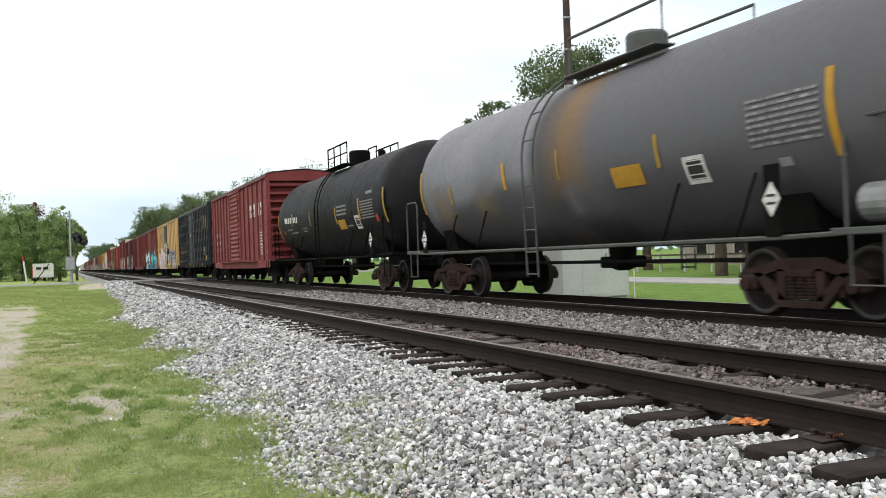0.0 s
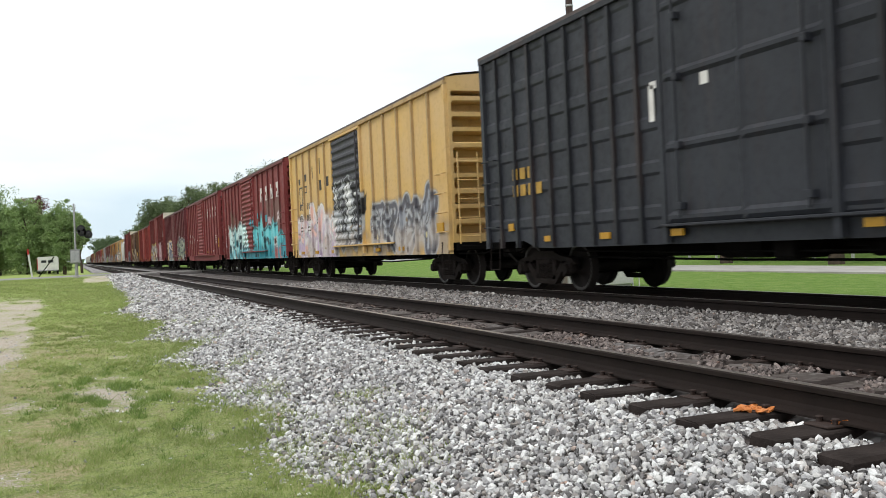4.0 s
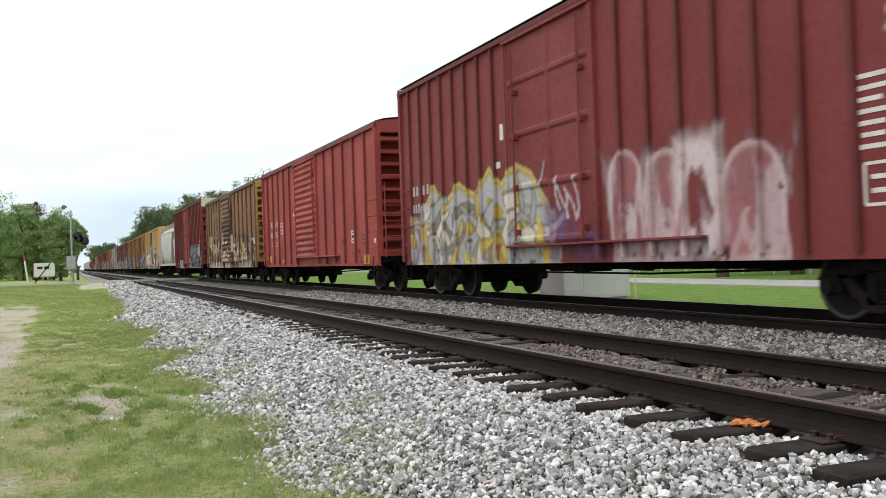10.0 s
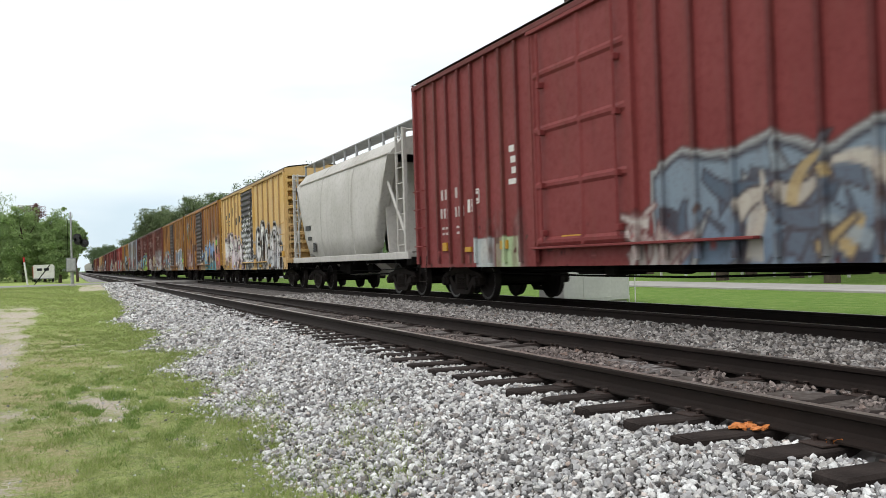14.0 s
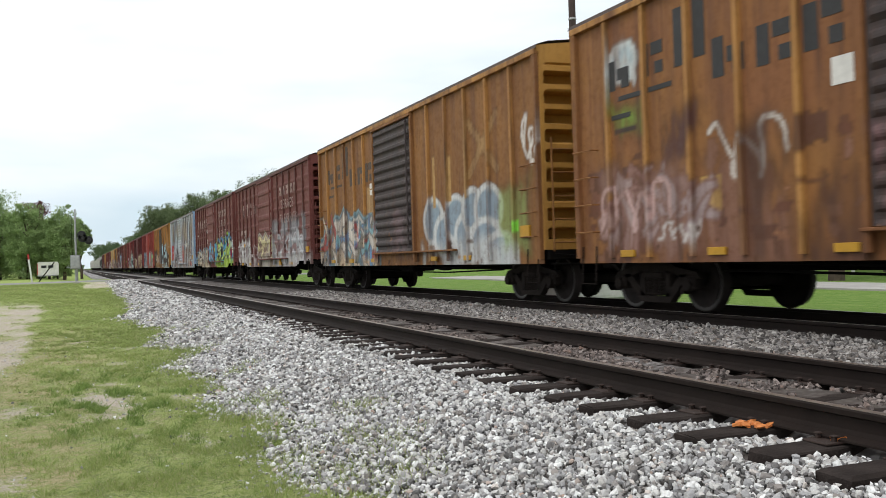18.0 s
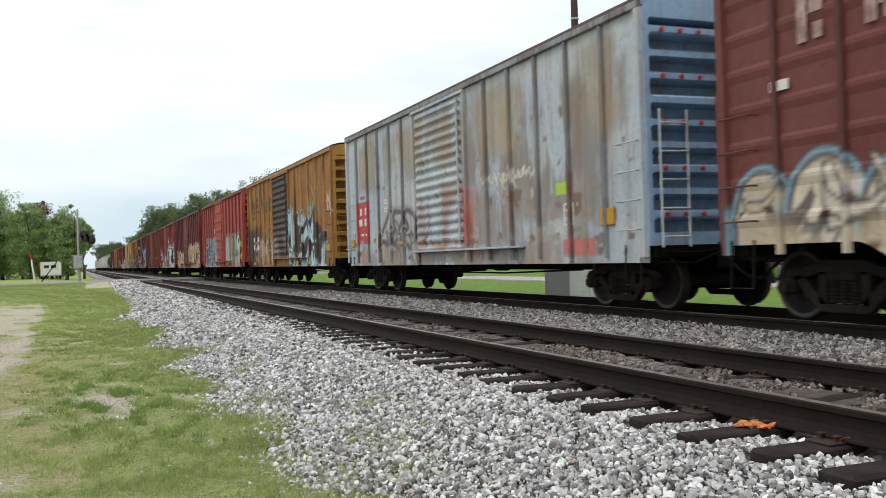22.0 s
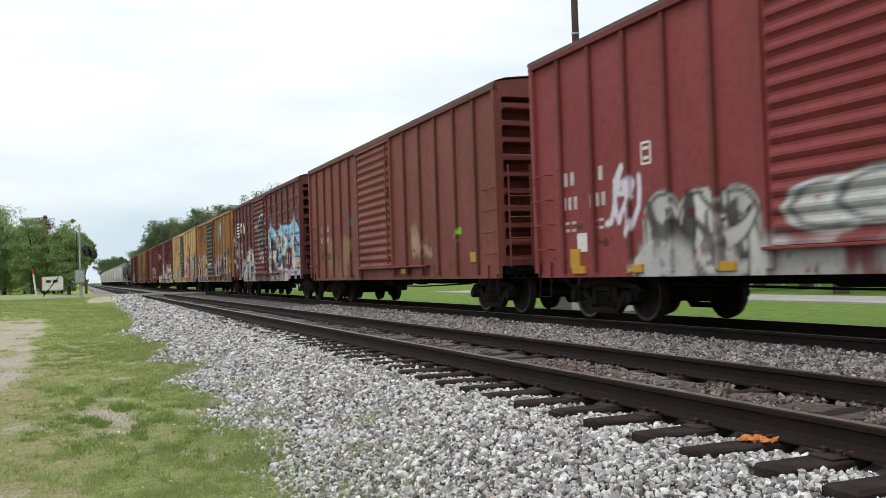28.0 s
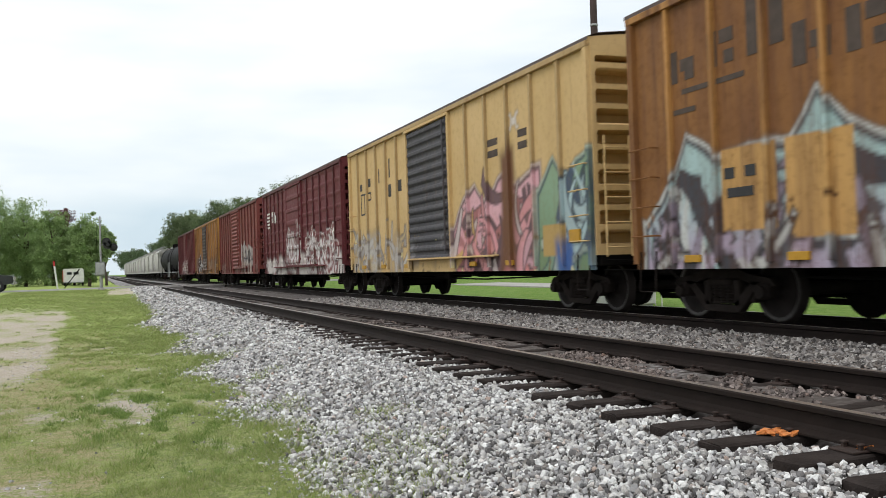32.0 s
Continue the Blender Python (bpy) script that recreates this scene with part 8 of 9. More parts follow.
go(360.04, make_boxcar(dict(
    col=DKRED, label="dark red boxcar with cream and tan graffiti on both halves", door="panel", sill="deep", mat=dict(seed=20.0, rust=0.15), reflectors=reflect(0.9), stencils=[frame_box(6.9, 1.6, 0.2, 0.3)],
    paint=[("shards", -6.8, -2.2, 0.8, 1.95, [(0.52, 0.42, 0.30), (0.62, 0.56, 0.46), (0.16, 0.08, 0.06), (0.48, 0.36, 0.24)], (0.14, 0.07, 0.06), 54, 201, 0.42), ("smear", -6.8, -2.2, 0.75, 1.5, (0.46, 0.36, 0.26), 0.4, 204, 3.0),
        ("caps", 0.85, [(1.6, 0.34, 2.3, (0.46, 0.36, 0.24)), (2.35, 0.34, 2.35, (0.50, 0.41, 0.30)), (3.1, 0.34, 2.25, (0.44, 0.34, 0.22)), (3.9, 0.36, 2.3, (0.50, 0.40, 0.28)), (4.7, 0.36, 2.3, (0.47, 0.38, 0.26)), (5.5, 0.36, 2.35, (0.42, 0.32, 0.20)), (6.4, 0.46, 2.35, (0.52, 0.43, 0.32))], (0.16, 0.08, 0.06), (0.56, 0.52, 0.46), 202, 0.05),
        ("shards", 1.4, 6.9, 0.9, 2.1, [(0.56, 0.48, 0.36), (0.16, 0.08, 0.06), (0.44, 0.34, 0.22), (0.60, 0.55, 0.47)], (0.14, 0.07, 0.05), 48, 203, 0.4), ("panel", 5.3, 5.5, 1.75, 1.95, (0.22, 0.5, 0.05))])))
go(376.69, make_boxcar(dict(
    col=(0.185, 0.036, 0.037), label="red boxcar with pale teal graffiti and silver patches", mat=dict(seed=21.0, rust=0.2), stencils=[marks(-6.45, -5.6, 2.35), ([(-6.1, 1.3, 0.3, 0.3)], "white"), frame_box(-4.25, 2.5, 0.22, 0.3)], reflectors=[(u, 0.86, 0.4, 0.12) for u in (-6.2, -4.6, -2.6, 2.3, 4.4)] + [(-6.3, 1.05, 0.3, 0.3)],
    paint=[("tag", -5.2, -4.55, 1.35, 2.4, (0.62, 0.58, 0.66), 211, 0.09), ("tag", -5.1, -4.6, 1.9, 2.2, (0.60, 0.56, 0.64), 212, 0.08), ("tag", 1.85, 2.5, 2.8, 3.5, (0.58, 0.54, 0.54), 216, 0.07),
        ("caps", 0.8, [(-3.9, 0.42, 1.85, (0.44, 0.44, 0.43)), (-3.1, 0.38, 1.8, (0.52, 0.52, 0.50)), (-2.35, 0.40, 1.78, (0.38, 0.38, 0.37))], (0.05, 0.05, 0.05), (0.40, 0.40, 0.38), 213, 0.05), ("shards", -4.4, -2.0, 0.8, 1.7, [(0.06, 0.06, 0.06), (0.50, 0.50, 0.48)], BLK, 18, 219, 0.35),
        ("ovals", [(-0.8, 1.5, 0.5, 0.22), (-0.1, 1.55, 0.5, 0.22), (0.5, 1.5, 0.4, 0.2)], (0.42, 0.44, 0.42), DUSK, (0.50, 0.54, 0.52), 218),
        ("smear", 1.3, 6.8, 1.5, 2.7, (0.27, 0.33, 0.29), 0.75, 217, 2.5),
        ("caps", 1.05, [(2.72, 0.42, 2.36, (0.46, 0.56, 0.62)), (3.5, 0.36, 2.36, (0.50, 0.66, 0.66)), (4.45, 0.52, 2.30, (0.36, 0.58, 0.56)), (5.6, 0.50, 2.30, (0.48, 0.58, 0.64)), (6.5, 0.40, 2.2, (0.40, 0.58, 0.58))], (0.03, 0.03, 0.035), (0.60, 0.58, 0.54), 214, 0.11),
        ("shards", 2.2, 6.9, 1.1, 2.2, [(0.03, 0.03, 0.035), (0.52, 0.62, 0.66), (0.03, 0.03, 0.035)], BLK, 22, 220, 0.42), ("caps", 0.5, [(2.6, 0.4, 1.0, (0.46, 0.50, 0.56)), (4.2, 0.6, 1.0, (0.44, 0.50, 0.56)), (5.6, 0.5, 1.0, (0.40, 0.46, 0.52))], (0.06, 0.06, 0.07), (0.42, 0.44, 0.46), 221, 0.05), ("smear", -4.4, 1.2, 0.7, 1.05, (0.42, 0.42, 0.42), 0.7, 215)])))
go(393.47, make_boxcar(dict(
    col=(0.155, 0.045, 0.036), label="brown-red boxcar with ribbed door and rusty lower panels", sill="flat", mat=dict(seed=22.0, rust=0.34, fade=(0.19, 0.058, 0.045)), stencils=[([(-6.2, 2.4, 0.2, 0.2), (-5.4, 2.4, 0.2, 0.2), (-6.2, 2.05, 0.2, 0.2), (-5.4, 2.05, 0.2, 0.2)], "faded"), ([(-6.2, 1.5, 0.3, 0.2), (-5.3, 1.5, 0.3, 0.2)], "dim"), ([(0.3, 3.2, 0.9, 0.1)], "faded"), ([(5.4, 1.6, 0.2, 0.4)], "faded")], reflectors=[(6.4, 1.18, 0.4, 0.2), (2.0, 0.95, 0.4, 0.12)],
    paint=[("panel", 5.45, 5.68, 1.66, 1.84, (0.22, 0.52, 0.03)), ("smear", 2.7, 3.9, 1.35, 1.65, (0.42, 0.30, 0.22), 0.6, 223, 6.0, 0.5), ("smear", -5.4, -1.8, 0.9, 2.0, (0.36, 0.22, 0.12), 0.5, 221, 3.0), ("panel", -2.75, -2.4, 2.3, 2.6, (0.09, 0.12, 0.12)), ("smear", 2.6, 3.6, 1.6, 2.0, (0.42, 0.28, 0.18), 0.5, 222)])))
go(410.25, make_boxcar(dict(
    col=MAROON, sill="notch", label="maroon boxcar with panelled sides and white and blue graffiti", panelled=0.44, mat=dict(seed=23.0, rust=0.22), end_rib=0.33, reflectors=reflect(0.86), letters=[(-5.3, 3.35, 0.4, 0.5, "white"), (-4.5, 3.3, 0.4, 0.5, "white")],
    stencils=[([(-6.2, 3.6 - 0.16 * k, 0.9 - 0.08 * k, 0.08) for k in range(5)], "white"), ([(-6.6, 2.7, 0.3, 0.14), (-5.4, 2.5, 0.3, 0.16), (-5.4, 2.2, 0.8, 0.14)], "faded"), frame_box(5.4, 1.6, 0.4, 0.4)],
    paint=[("smear", -7.4, -5.0, 1.4, 2.6, (0.5, 0.48, 0.48), 0.3, 231, 4.0), ("tag", -7.4, -6.9, 1.0, 3.4, (0.5, 0.48, 0.48), 237, 0.05),
        ("mass", -5.4, -1.7, 0.6, [(-5.4, 1.4), (-4.8, 1.7), (-4.2, 1.55), (-3.4, 2.15), (-2.5, 2.1), (-1.7, 1.5)], (0.34, 0.33, 0.34), (0.52, 0.50, 0.50), (0.06, 0.06, 0.07), (0.42, 0.42, 0.42), 232, 34),
        ("ovals", [(0.2, 2.64, 0.78, 0.98)], (0.035, 0.033, 0.038), (0.42, 0.40, 0.40), (0.52, 0.50, 0.50), 233, 0.05), ("ovals", [(-0.55, 2.75, 0.24, 0.2), (0.1, 2.62, 0.26, 0.22)], (0.04, 0.035, 0.04), (0.45, 0.43, 0.43), (0.05, 0.04, 0.045), 239, 0.03), ("tag", -1.5, -0.7, 3.0, 3.4, (0.52, 0.46, 0.46), 240, 0.05), ("tag", -0.2, 0.5, 1.7, 2.1, (0.50, 0.48, 0.48), 238, 0.04),
        ("mass", 1.5, 7.45, 0.6, [(1.5, 2.75), (2.2, 2.85), (2.9, 2.6), (3.7, 2.7), (3.85, 2.85), (4.6, 2.75), (5.8, 2.75), (6.6, 2.9), (7.45, 2.4)], (0.46, 0.38, 0.48), (0.22, 0.44, 0.62), (0.30, 0.50, 0.66), (0.36, 0.54, 0.68), 234, 10),
        ("caps", 1.12, [(1.95, 0.36, 2.35, (0.60, 0.59, 0.57)), (2.7, 0.36, 2.4, (0.56, 0.50, 0.42)), (3.55, 0.42, 2.55, (0.60, 0.59, 0.57)), (4.55, 0.62, 2.55, (0.62, 0.61, 0.59)), (6.2, 0.5, 2.5, (0.58, 0.56, 0.56))], (0.08, 0.07, 0.09), (0.50, 0.44, 0.50), 235, 0.05), ("shards", 1.5, 7.0, 1.1, 2.6, [(0.06, 0.055, 0.07), (0.24, 0.13, 0.22), (0.60, 0.58, 0.56), (0.16, 0.36, 0.52)], BLK, 34, 236, 0.5),
        ("panel", 5.0, 5.9, 1.2, 2.0, (0.10, 0.035, 0.05)), ("ovals", [(3.6, 0.92, 0.5, 0.16), (4.6, 0.9, 0.6, 0.17), (2.4, 0.9, 0.5, 0.15)], (0.50, 0.48, 0.48), (0.10, 0.08, 0.10), (0.34, 0.24, 0.34), 243), ("smear", -7.0, 7.0, 0.72, 1.0, (0.40, 0.36, 0.38), 0.4, 236)])))
go(426.6, make_boxcar(dict(rusty_railbox(24.0, (0.195, 0.085, 0.027), 0.5), label="rust-orange boxcar with dark door and lilac and white graffiti", letters=faded_name(), stencils=[([(-5.4, 1.95, 0.2, 0.14), (-5.0, 1.95, 0.2, 0.14), (-5.2, 1.7, 0.5, 0.12)], "black")],
    paint=[("mass", -7.3, -1.9, 0.6, [(-7.3, 1.3), (-6.6, 1.9), (-6.3, 2.45), (-5.6, 2.1), (-5.0, 2.2), (-4.3, 2.1), (-3.85, 2.65), (-3.4, 2.2), (-2.9, 2.0), (-2.4, 2.5), (-1.9, 1.9)], (0.40, 0.34, 0.44), (0.36, 0.50, 0.50), (0.05, 0.05, 0.06), (0.52, 0.54, 0.52), 241, 52),
        ("panel", -5.55, -4.55, 1.2, 2.25, (0.50, 0.29, 0.10)), ("panel", -4.4, -3.35, 1.1, 2.25, (0.50, 0.29, 0.10)), ("shards", -7.2, -2.0, 0.75, 1.1, [(0.50, 0.50, 0.48), (0.44, 0.36, 0.46), (0.06, 0.06, 0.07)], BLK, 22, 246, 0.35),
        ("mass", 1.4, 6.3, 0.6, [(1.4, 1.6), (1.75, 2.3), (2.2, 1.8), (2.9, 2.25), (3.3, 1.9), (4.1, 2.4), (4.6, 1.9), (5.2, 1.9), (5.5, 2.3), (6.3, 1.2)], (0.52, 0.51, 0.50), (0.56, 0.44, 0.50), (0.05, 0.045, 0.055), (0.60, 0.59, 0.57), 242, 75),
        ("panel", 5.2, 5.6, 1.45, 2.35, (0.04, 0.04, 0.045)), ("panel", 5.25, 5.55, 1.95, 2.12, (0.25, 0.55, 0.05)), ("panel", 5.25, 5.55, 1.5, 1.85, (0.45, 0.44, 0.42)), ("panel", 5.3, 5.5, 1.56, 1.8, (0.04, 0.04, 0.045)),
        ("caps", 0.75, [(6.75, 0.85, 2.55, (0.09, 0.075, 0.075))], (0.06, 0.05, 0.05), (0.42, 0.32, 0.24), 243, 0.03), ("smear", 6.05, 6.85, 1.3, 1.98, (0.36, 0.22, 0.07), 1.4, 244, 1.0, 1.0), ("smear", 6.2, 6.9, 0.75, 1.25, (0.24, 0.14, 0.10), 1.2, 248, 1.0, 1.0),
        ("ovals", [(3.3, 3.62, 0.45, 0.34), (3.8, 3.75, 0.35, 0.3), (3.0, 3.45, 0.3, 0.2)], (0.20, 0.40, 0.54), (0.24, 0.42, 0.55), (0.38, 0.50, 0.56), 249, 0.03), ("tag", 2.4, 4.2, 3.0, 3.5, (0.34, 0.46, 0.52), 247, 0.045), ("cross", 4.95, 2.95, 0.75, (0.42, 0.22, 0.07)), ("panel", 4.6, 4.85, 1.2, 3.1, (0.36, 0.19, 0.055)),
        ("smear", -1.7, 1.1, 0.9, 1.8, (0.46, 0.42, 0.36), 0.3, 245), ("tag", -1.5, -0.2, 1.6, 1.9, (0.55, 0.55, 0.55), 246, 0.05), ("panel", 0.35, 0.55, 1.4, 2.2, (0.42, 0.40, 0.32))])))
go(443.01, make_boxcar(dict(
    col=(0.57, 0.40, 0.19), label="pale yellow boxcar with dark door and pink graffiti", door_col=(0.055, 0.053, 0.06), rib=0.24, half=7.6, mat=dict(seed=25.0, rust=0.18, rust_col=(0.26, 0.14, 0.05), fade=(0.52, 0.36, 0.16)), stencils=[emblem(-6.2, 3.1), ([(3.6, 3.35, 0.5, 0.14), (3.6, 3.12, 0.5, 0.14), (5.0, 3.35, 0.4, 0.14), (5.0, 3.12, 0.4, 0.14)], "dim")], reflectors=reflect(0.9),
    paint=[("mass", 1.3, 5.65, 0.7, [(1.3, 1.6), (1.9, 2.2), (2.6, 2.5), (3.0, 2.1), (3.4, 2.2), (4.0, 2.55), (4.6, 2.3), (5.65, 2.6)], (0.56, 0.22, 0.22), (0.62, 0.36, 0.40), (0.12, 0.07, 0.08), (0.50, 0.40, 0.36), 252, 40), ("shards", 1.5, 5.5, 0.9, 2.4, [(0.58, 0.26, 0.27), (0.60, 0.52, 0.50), (0.14, 0.08, 0.09), (0.50, 0.33, 0.12), (0.62, 0.30, 0.32)], (0.10, 0.06, 0.07), 26, 256, 0.45), ("smear", 4.0, 4.45, 0.9, 3.0, (0.14, 0.06, 0.03), 1.0, 257, 3.0, 0.3),
        ("mass", 5.6, 7.55, 0.75, [(5.6, 2.1), (6.2, 2.65), (6.6, 2.2), (7.0, 2.5), (7.55, 2.65)], (0.16, 0.24, 0.13), (0.22, 0.33, 0.22), (0.05, 0.08, 0.09), (0.34, 0.40, 0.33), 253, 8), ("shards", 6.6, 7.5, 1.0, 2.5, [(0.42, 0.56, 0.58), (0.40, 0.52, 0.54), (0.06, 0.09, 0.14)], (0.06, 0.08, 0.10), 14, 258, 0.45), ("panel", 5.75, 6.6, 1.0, 1.55, (0.42, 0.28, 0.10)), ("smear", 6.4, 7.5, 0.72, 1.05, (0.05, 0.11, 0.30), 0.9, 259),
        ("shards", -7.4, -1.9, 0.75, 1.9, [(0.42, 0.40, 0.38), (0.30, 0.28, 0.28), (0.50, 0.48, 0.46), (0.46, 0.36, 0.20)], (0.18, 0.15, 0.13), 44, 254, 0.4), ("smear", -7.5, -1.9, 0.75, 1.9, (0.44, 0.42, 0.40), 0.35, 260, 2.5), ("smear", -1.7, 1.1, 1.0, 1.5, (0.4, 0.38, 0.4), 0.3, 255), ("cross", 4.62, 3.63, 0.2, (0.70, 0.70, 0.72), 0.09)])))
go(459.27, make_boxcar(dict(
    col=DKRED, label="dark red boxcar with white emblem bars and pale graffiti", door="panel", panelled=0.44, mat=dict(seed=26.0, rust=0.2), sill="deep", stencils=[([(-6.2, 3.5 - 0.16 * k, 0.9 - 0.08 * k, 0.08) for k in range(5)], "white")], letters=[(-5.2, 3.3, 0.36, 0.5, "white"), (-4.5, 3.25, 0.4, 0.5, "white")],
    paint=[("smear", -7.4, 7.4, 0.75, 1.3, (0.52, 0.48, 0.46), 0.8, 261, 3.0), ("piece", -2.0, 0.8, 1.1, 2.4, 3, (0.5, 0.48, 0.48), (0.62, 0.6, 0.6), (0.2, 0.1, 0.1), (0.55, 0.52, 0.52), 262, 0.16), ("piece", 1.6, 6.8, 1.0, 2.1, 6, (0.56, 0.54, 0.53), (0.66, 0.64, 0.63), (0.20, 0.08, 0.08), (0.6, 0.58, 0.57), 263, 0.16)])))
go(476.3, make_boxcar(dict(col=(0.16, 0.040, 0.034), label="brown-red boxcar with dark scrawled graffiti", mat=dict(seed=27.0, rust=0.3), paint=[("piece", 1.4, 5.4, 0.9, 2.1, 5, BLK, DUSK, (0.4, 0.36, 0.34), (0.4, 0.36, 0.34), 271, 0.13), ("smear", -7, 7, 0.75, 1.2, (0.34, 0.24, 0.2), 0.4, 272)])))
go(493.0, make_boxcar(dict(rusty_railbox(28.0, (0.26, 0.12, 0.045), 0.65), label="brown weathered boxcar with bright yellow end", paint=[("smear", -7, 7, 0.75, 1.7, (0.34, 0.28, 0.24), 0.45, 281), ("piece", -6, -2, 0.9, 1.9, 4, SIL, WHT, BLK, SIL, 282, 0.16)])))
go(509.7, make_boxcar(dict(col=DKRED, label="dark red boxcar with pale graffiti near the sill", mat=dict(seed=29.0, rust=0.2), paint=[("piece", -4, 2, 0.85, 1.8, 6, (0.5, 0.46, 0.44), (0.6, 0.56, 0.54), (0.2, 0.1, 0.1), (0.5, 0.46, 0.44), 291, 0.15)])))
FAR_TANK = dict(col=(0.017, 0.017, 0.020), label="black tank car far back in the train", mat=dict(fade=(0.03, 0.03, 0.033), rust=0.08, seed=30.0, rough=0.65, spec=0.08))
go(525.6, make_tank(FAR_TANK))
go(541.0, make_tank(dict(FAR_TANK, mat=dict(fade=(0.04, 0.04, 0.043), rust=0.08, seed=31.0, rough=0.65, spec=0.08))))
go(555.6, make_hopper(GREY_HOPPER))
# more hoppers at the tail; wheels of the copies join the turning ones
tail = TRAIN[-1][1]
for k in range(1, 13):
    c = copy_thing(tail, pose(0, 0, 0))
    for w in c.children_recursive:
        if w.name.startswith("wheelset"):
            WHEELS[1 if w.location.y > 0 else -1].append(w)
    go(555.6 + 13.9 * k, c)
# ---- plants ----
def leaf_cloud(name, centre, radii, clumps, per, leaf, seed, hollow=0.55, floor=None):
    """A crown of many small leaves gathered in clumps, with gaps between them."""
    rs = np.random.RandomState(seed)
    d = rs.normal(size=(clumps, 3))
    d /= np.linalg.norm(d, axis=1)[:, None]
    r = hollow + (1 - hollow) * rs.rand(clumps) ** 0.6
    c = d * r[:, None] * (0.8 + 0.35 * rs.rand(clumps))[:, None]
    c = c * np.array(radii)[None] + np.array(centre)[None]
    cr = np.min(radii) * (0.13 + 0.17 * rs.rand(clumps))
    p = np.repeat(c, per, 0) + np.clip(rs.normal(size=(clumps * per, 3)), -1.7, 1.7) * np.repeat(cr, per)[:, None] * np.array((0.62, 0.62, 0.45))
    if floor is not None:
        p[:, 2] = np.maximum(p[:, 2], floor + 0.3 * rs.rand(len(p)))
    n = len(p)
    a = rs.normal(size=(n, 3))
    a /= np.linalg.norm(a, axis=1)[:, None]
    b = np.cross(a, rs.normal(size=(n, 3)))
    b /= np.linalg.norm(b, axis=1)[:, None]
    s = leaf * (0.6 + 0.8 * rs.rand(n))[:, None]
    V = np.stack([p - a * s, p + b * s * 0.55, p + a * s, p - b * s * 0.55], 1).reshape(-1, 3)
    return quads_mesh(name, V, np.arange(4 * n).reshape(n, 4))


def tree(x, y, top, spread, low, seed, label, leaf=0.22, clumps=70, per=55, mat="leaf", hollow=0.5, group=""):
    z0 = float(ground_z(np.array(x), np.array(y))) - 0.1
    t = thing("tree", label, "tree", (x, y, z0), group)
    rs = random.Random(seed)
    h = top - z0
    g = Geo()
    r0 = 0.018 * h + (0.20 if h < 9 and x > 20 else 0.06)
    pts = [(rs.uniform(-0.1, 0.1) * k, rs.uniform(-0.1, 0.1) * k, h * 0.8 * k / 5) for k in range(6)]
    g.tube(pts, [r0 * (1 - 0.15 * k) for k in range(6)], 8)
    part("trunk", g, MAT["bark"], t)
    for k in range(7):
        a = rs.uniform(0, 6.28)
        zz = rs.uniform(max(low - z0, 0.8), h * 0.72)
        l = spread * rs.uniform(0.5, 0.85)
        g = Geo().tube([(0, 0, zz), (math.cos(a) * l * 0.5, math.sin(a) * l * 0.5, zz + h * 0.08), (math.cos(a) * l, math.sin(a) * l, zz + h * 0.2)], [r0 * 0.45, r0 * 0.3, r0 * 0.1], 6)
        part("limb", g, MAT["bark"], t)
    zc = (top + low) / 2 - z0
    me = leaf_cloud("crown", (0, 0, zc), (spread, spread, (top - low) / 2), clumps, per, leaf, seed, hollow, floor=0.15)
    part("crown", me, MAT[mat], t)
    return t


row = "trees beyond the parallel road"
tree(36.4, 62.0, 16.9, 4.3, 10.0, 1, "tall broadleaf tree with a thin airy crown", 0.13, 80, 120, group=row, hollow=0.35)
tree(32.4, 67.0, 13.5, 2.4, 9.4, 2, "slender tree with sparse feathery crown", 0.12, 34, 80, group=row)
for k, (x, y, top, sp) in enumerate([(50, 63.5, 17.6, 4.4), (52, 50, 13, 6), (50, 36, 12, 5), (54, 24, 13, 6), (58, 12, 13, 6), (44, 84, 11.4, 5.5), (37, 92, 11.2, 5), (31, 104, 12.2, 4.6), (29, 116, 13.2, 4.6), (27.5, 128, 14.0, 4.5), (25.5, 140, 13.8, 4.5), (23, 152, 13.2, 4.5), (20.5, 164, 13.2, 4.6), (15.6, 178, 12.4, 4.2), (19, 190, 12.4, 5), (17, 206, 10.4, 5), (16, 226, 9.4, 5), (16.5, 250, 7, 5), (15, 290, 6, 5), (12.8, 330, 9.2, 5), (11.5, 365, 10.0, 6)]):
    tree(x, y, top, sp, 2.6 if y > 140 else 3.5, 10 + k, "broadleaf tree in the wood beyond the line", 0.12 if y < 150 else 0.18, 170, 80, "leaf" if y < 200 else "leaf_far", 0.5, group=row)
for k, (x, y, top, sp, low) in enumerate([(-7.6, 112, 9.4, 3.0, -0.2), (-4.6, 108, 8.2, 2.2, -0.2), (-1.0, 106, 7.3, 1.9, 0.2), (-2.6, 111, 6.4, 2.2, -0.3), (0.9, 128, 7.0, 1.2, 2.8), (-11.5, 110, 10.5, 3.6, -0.3), (-16, 114, 11, 4.0, -0.3), (-22, 112, 10, 4.4, -0.3), (-29, 116, 11, 4.8, -0.3), (-38, 116, 11, 5, -0.3), (-6, 120, 8, 4, -0.3), (-12, 122, 10, 5, -0.3)]):
    tree(x, y, top, sp, low, 60 + k, "leafy green tree with branches down to the ground", 0.095, 190, 110, "leaf_fresh", group="trees beyond the crossing road", hollow=0.4)


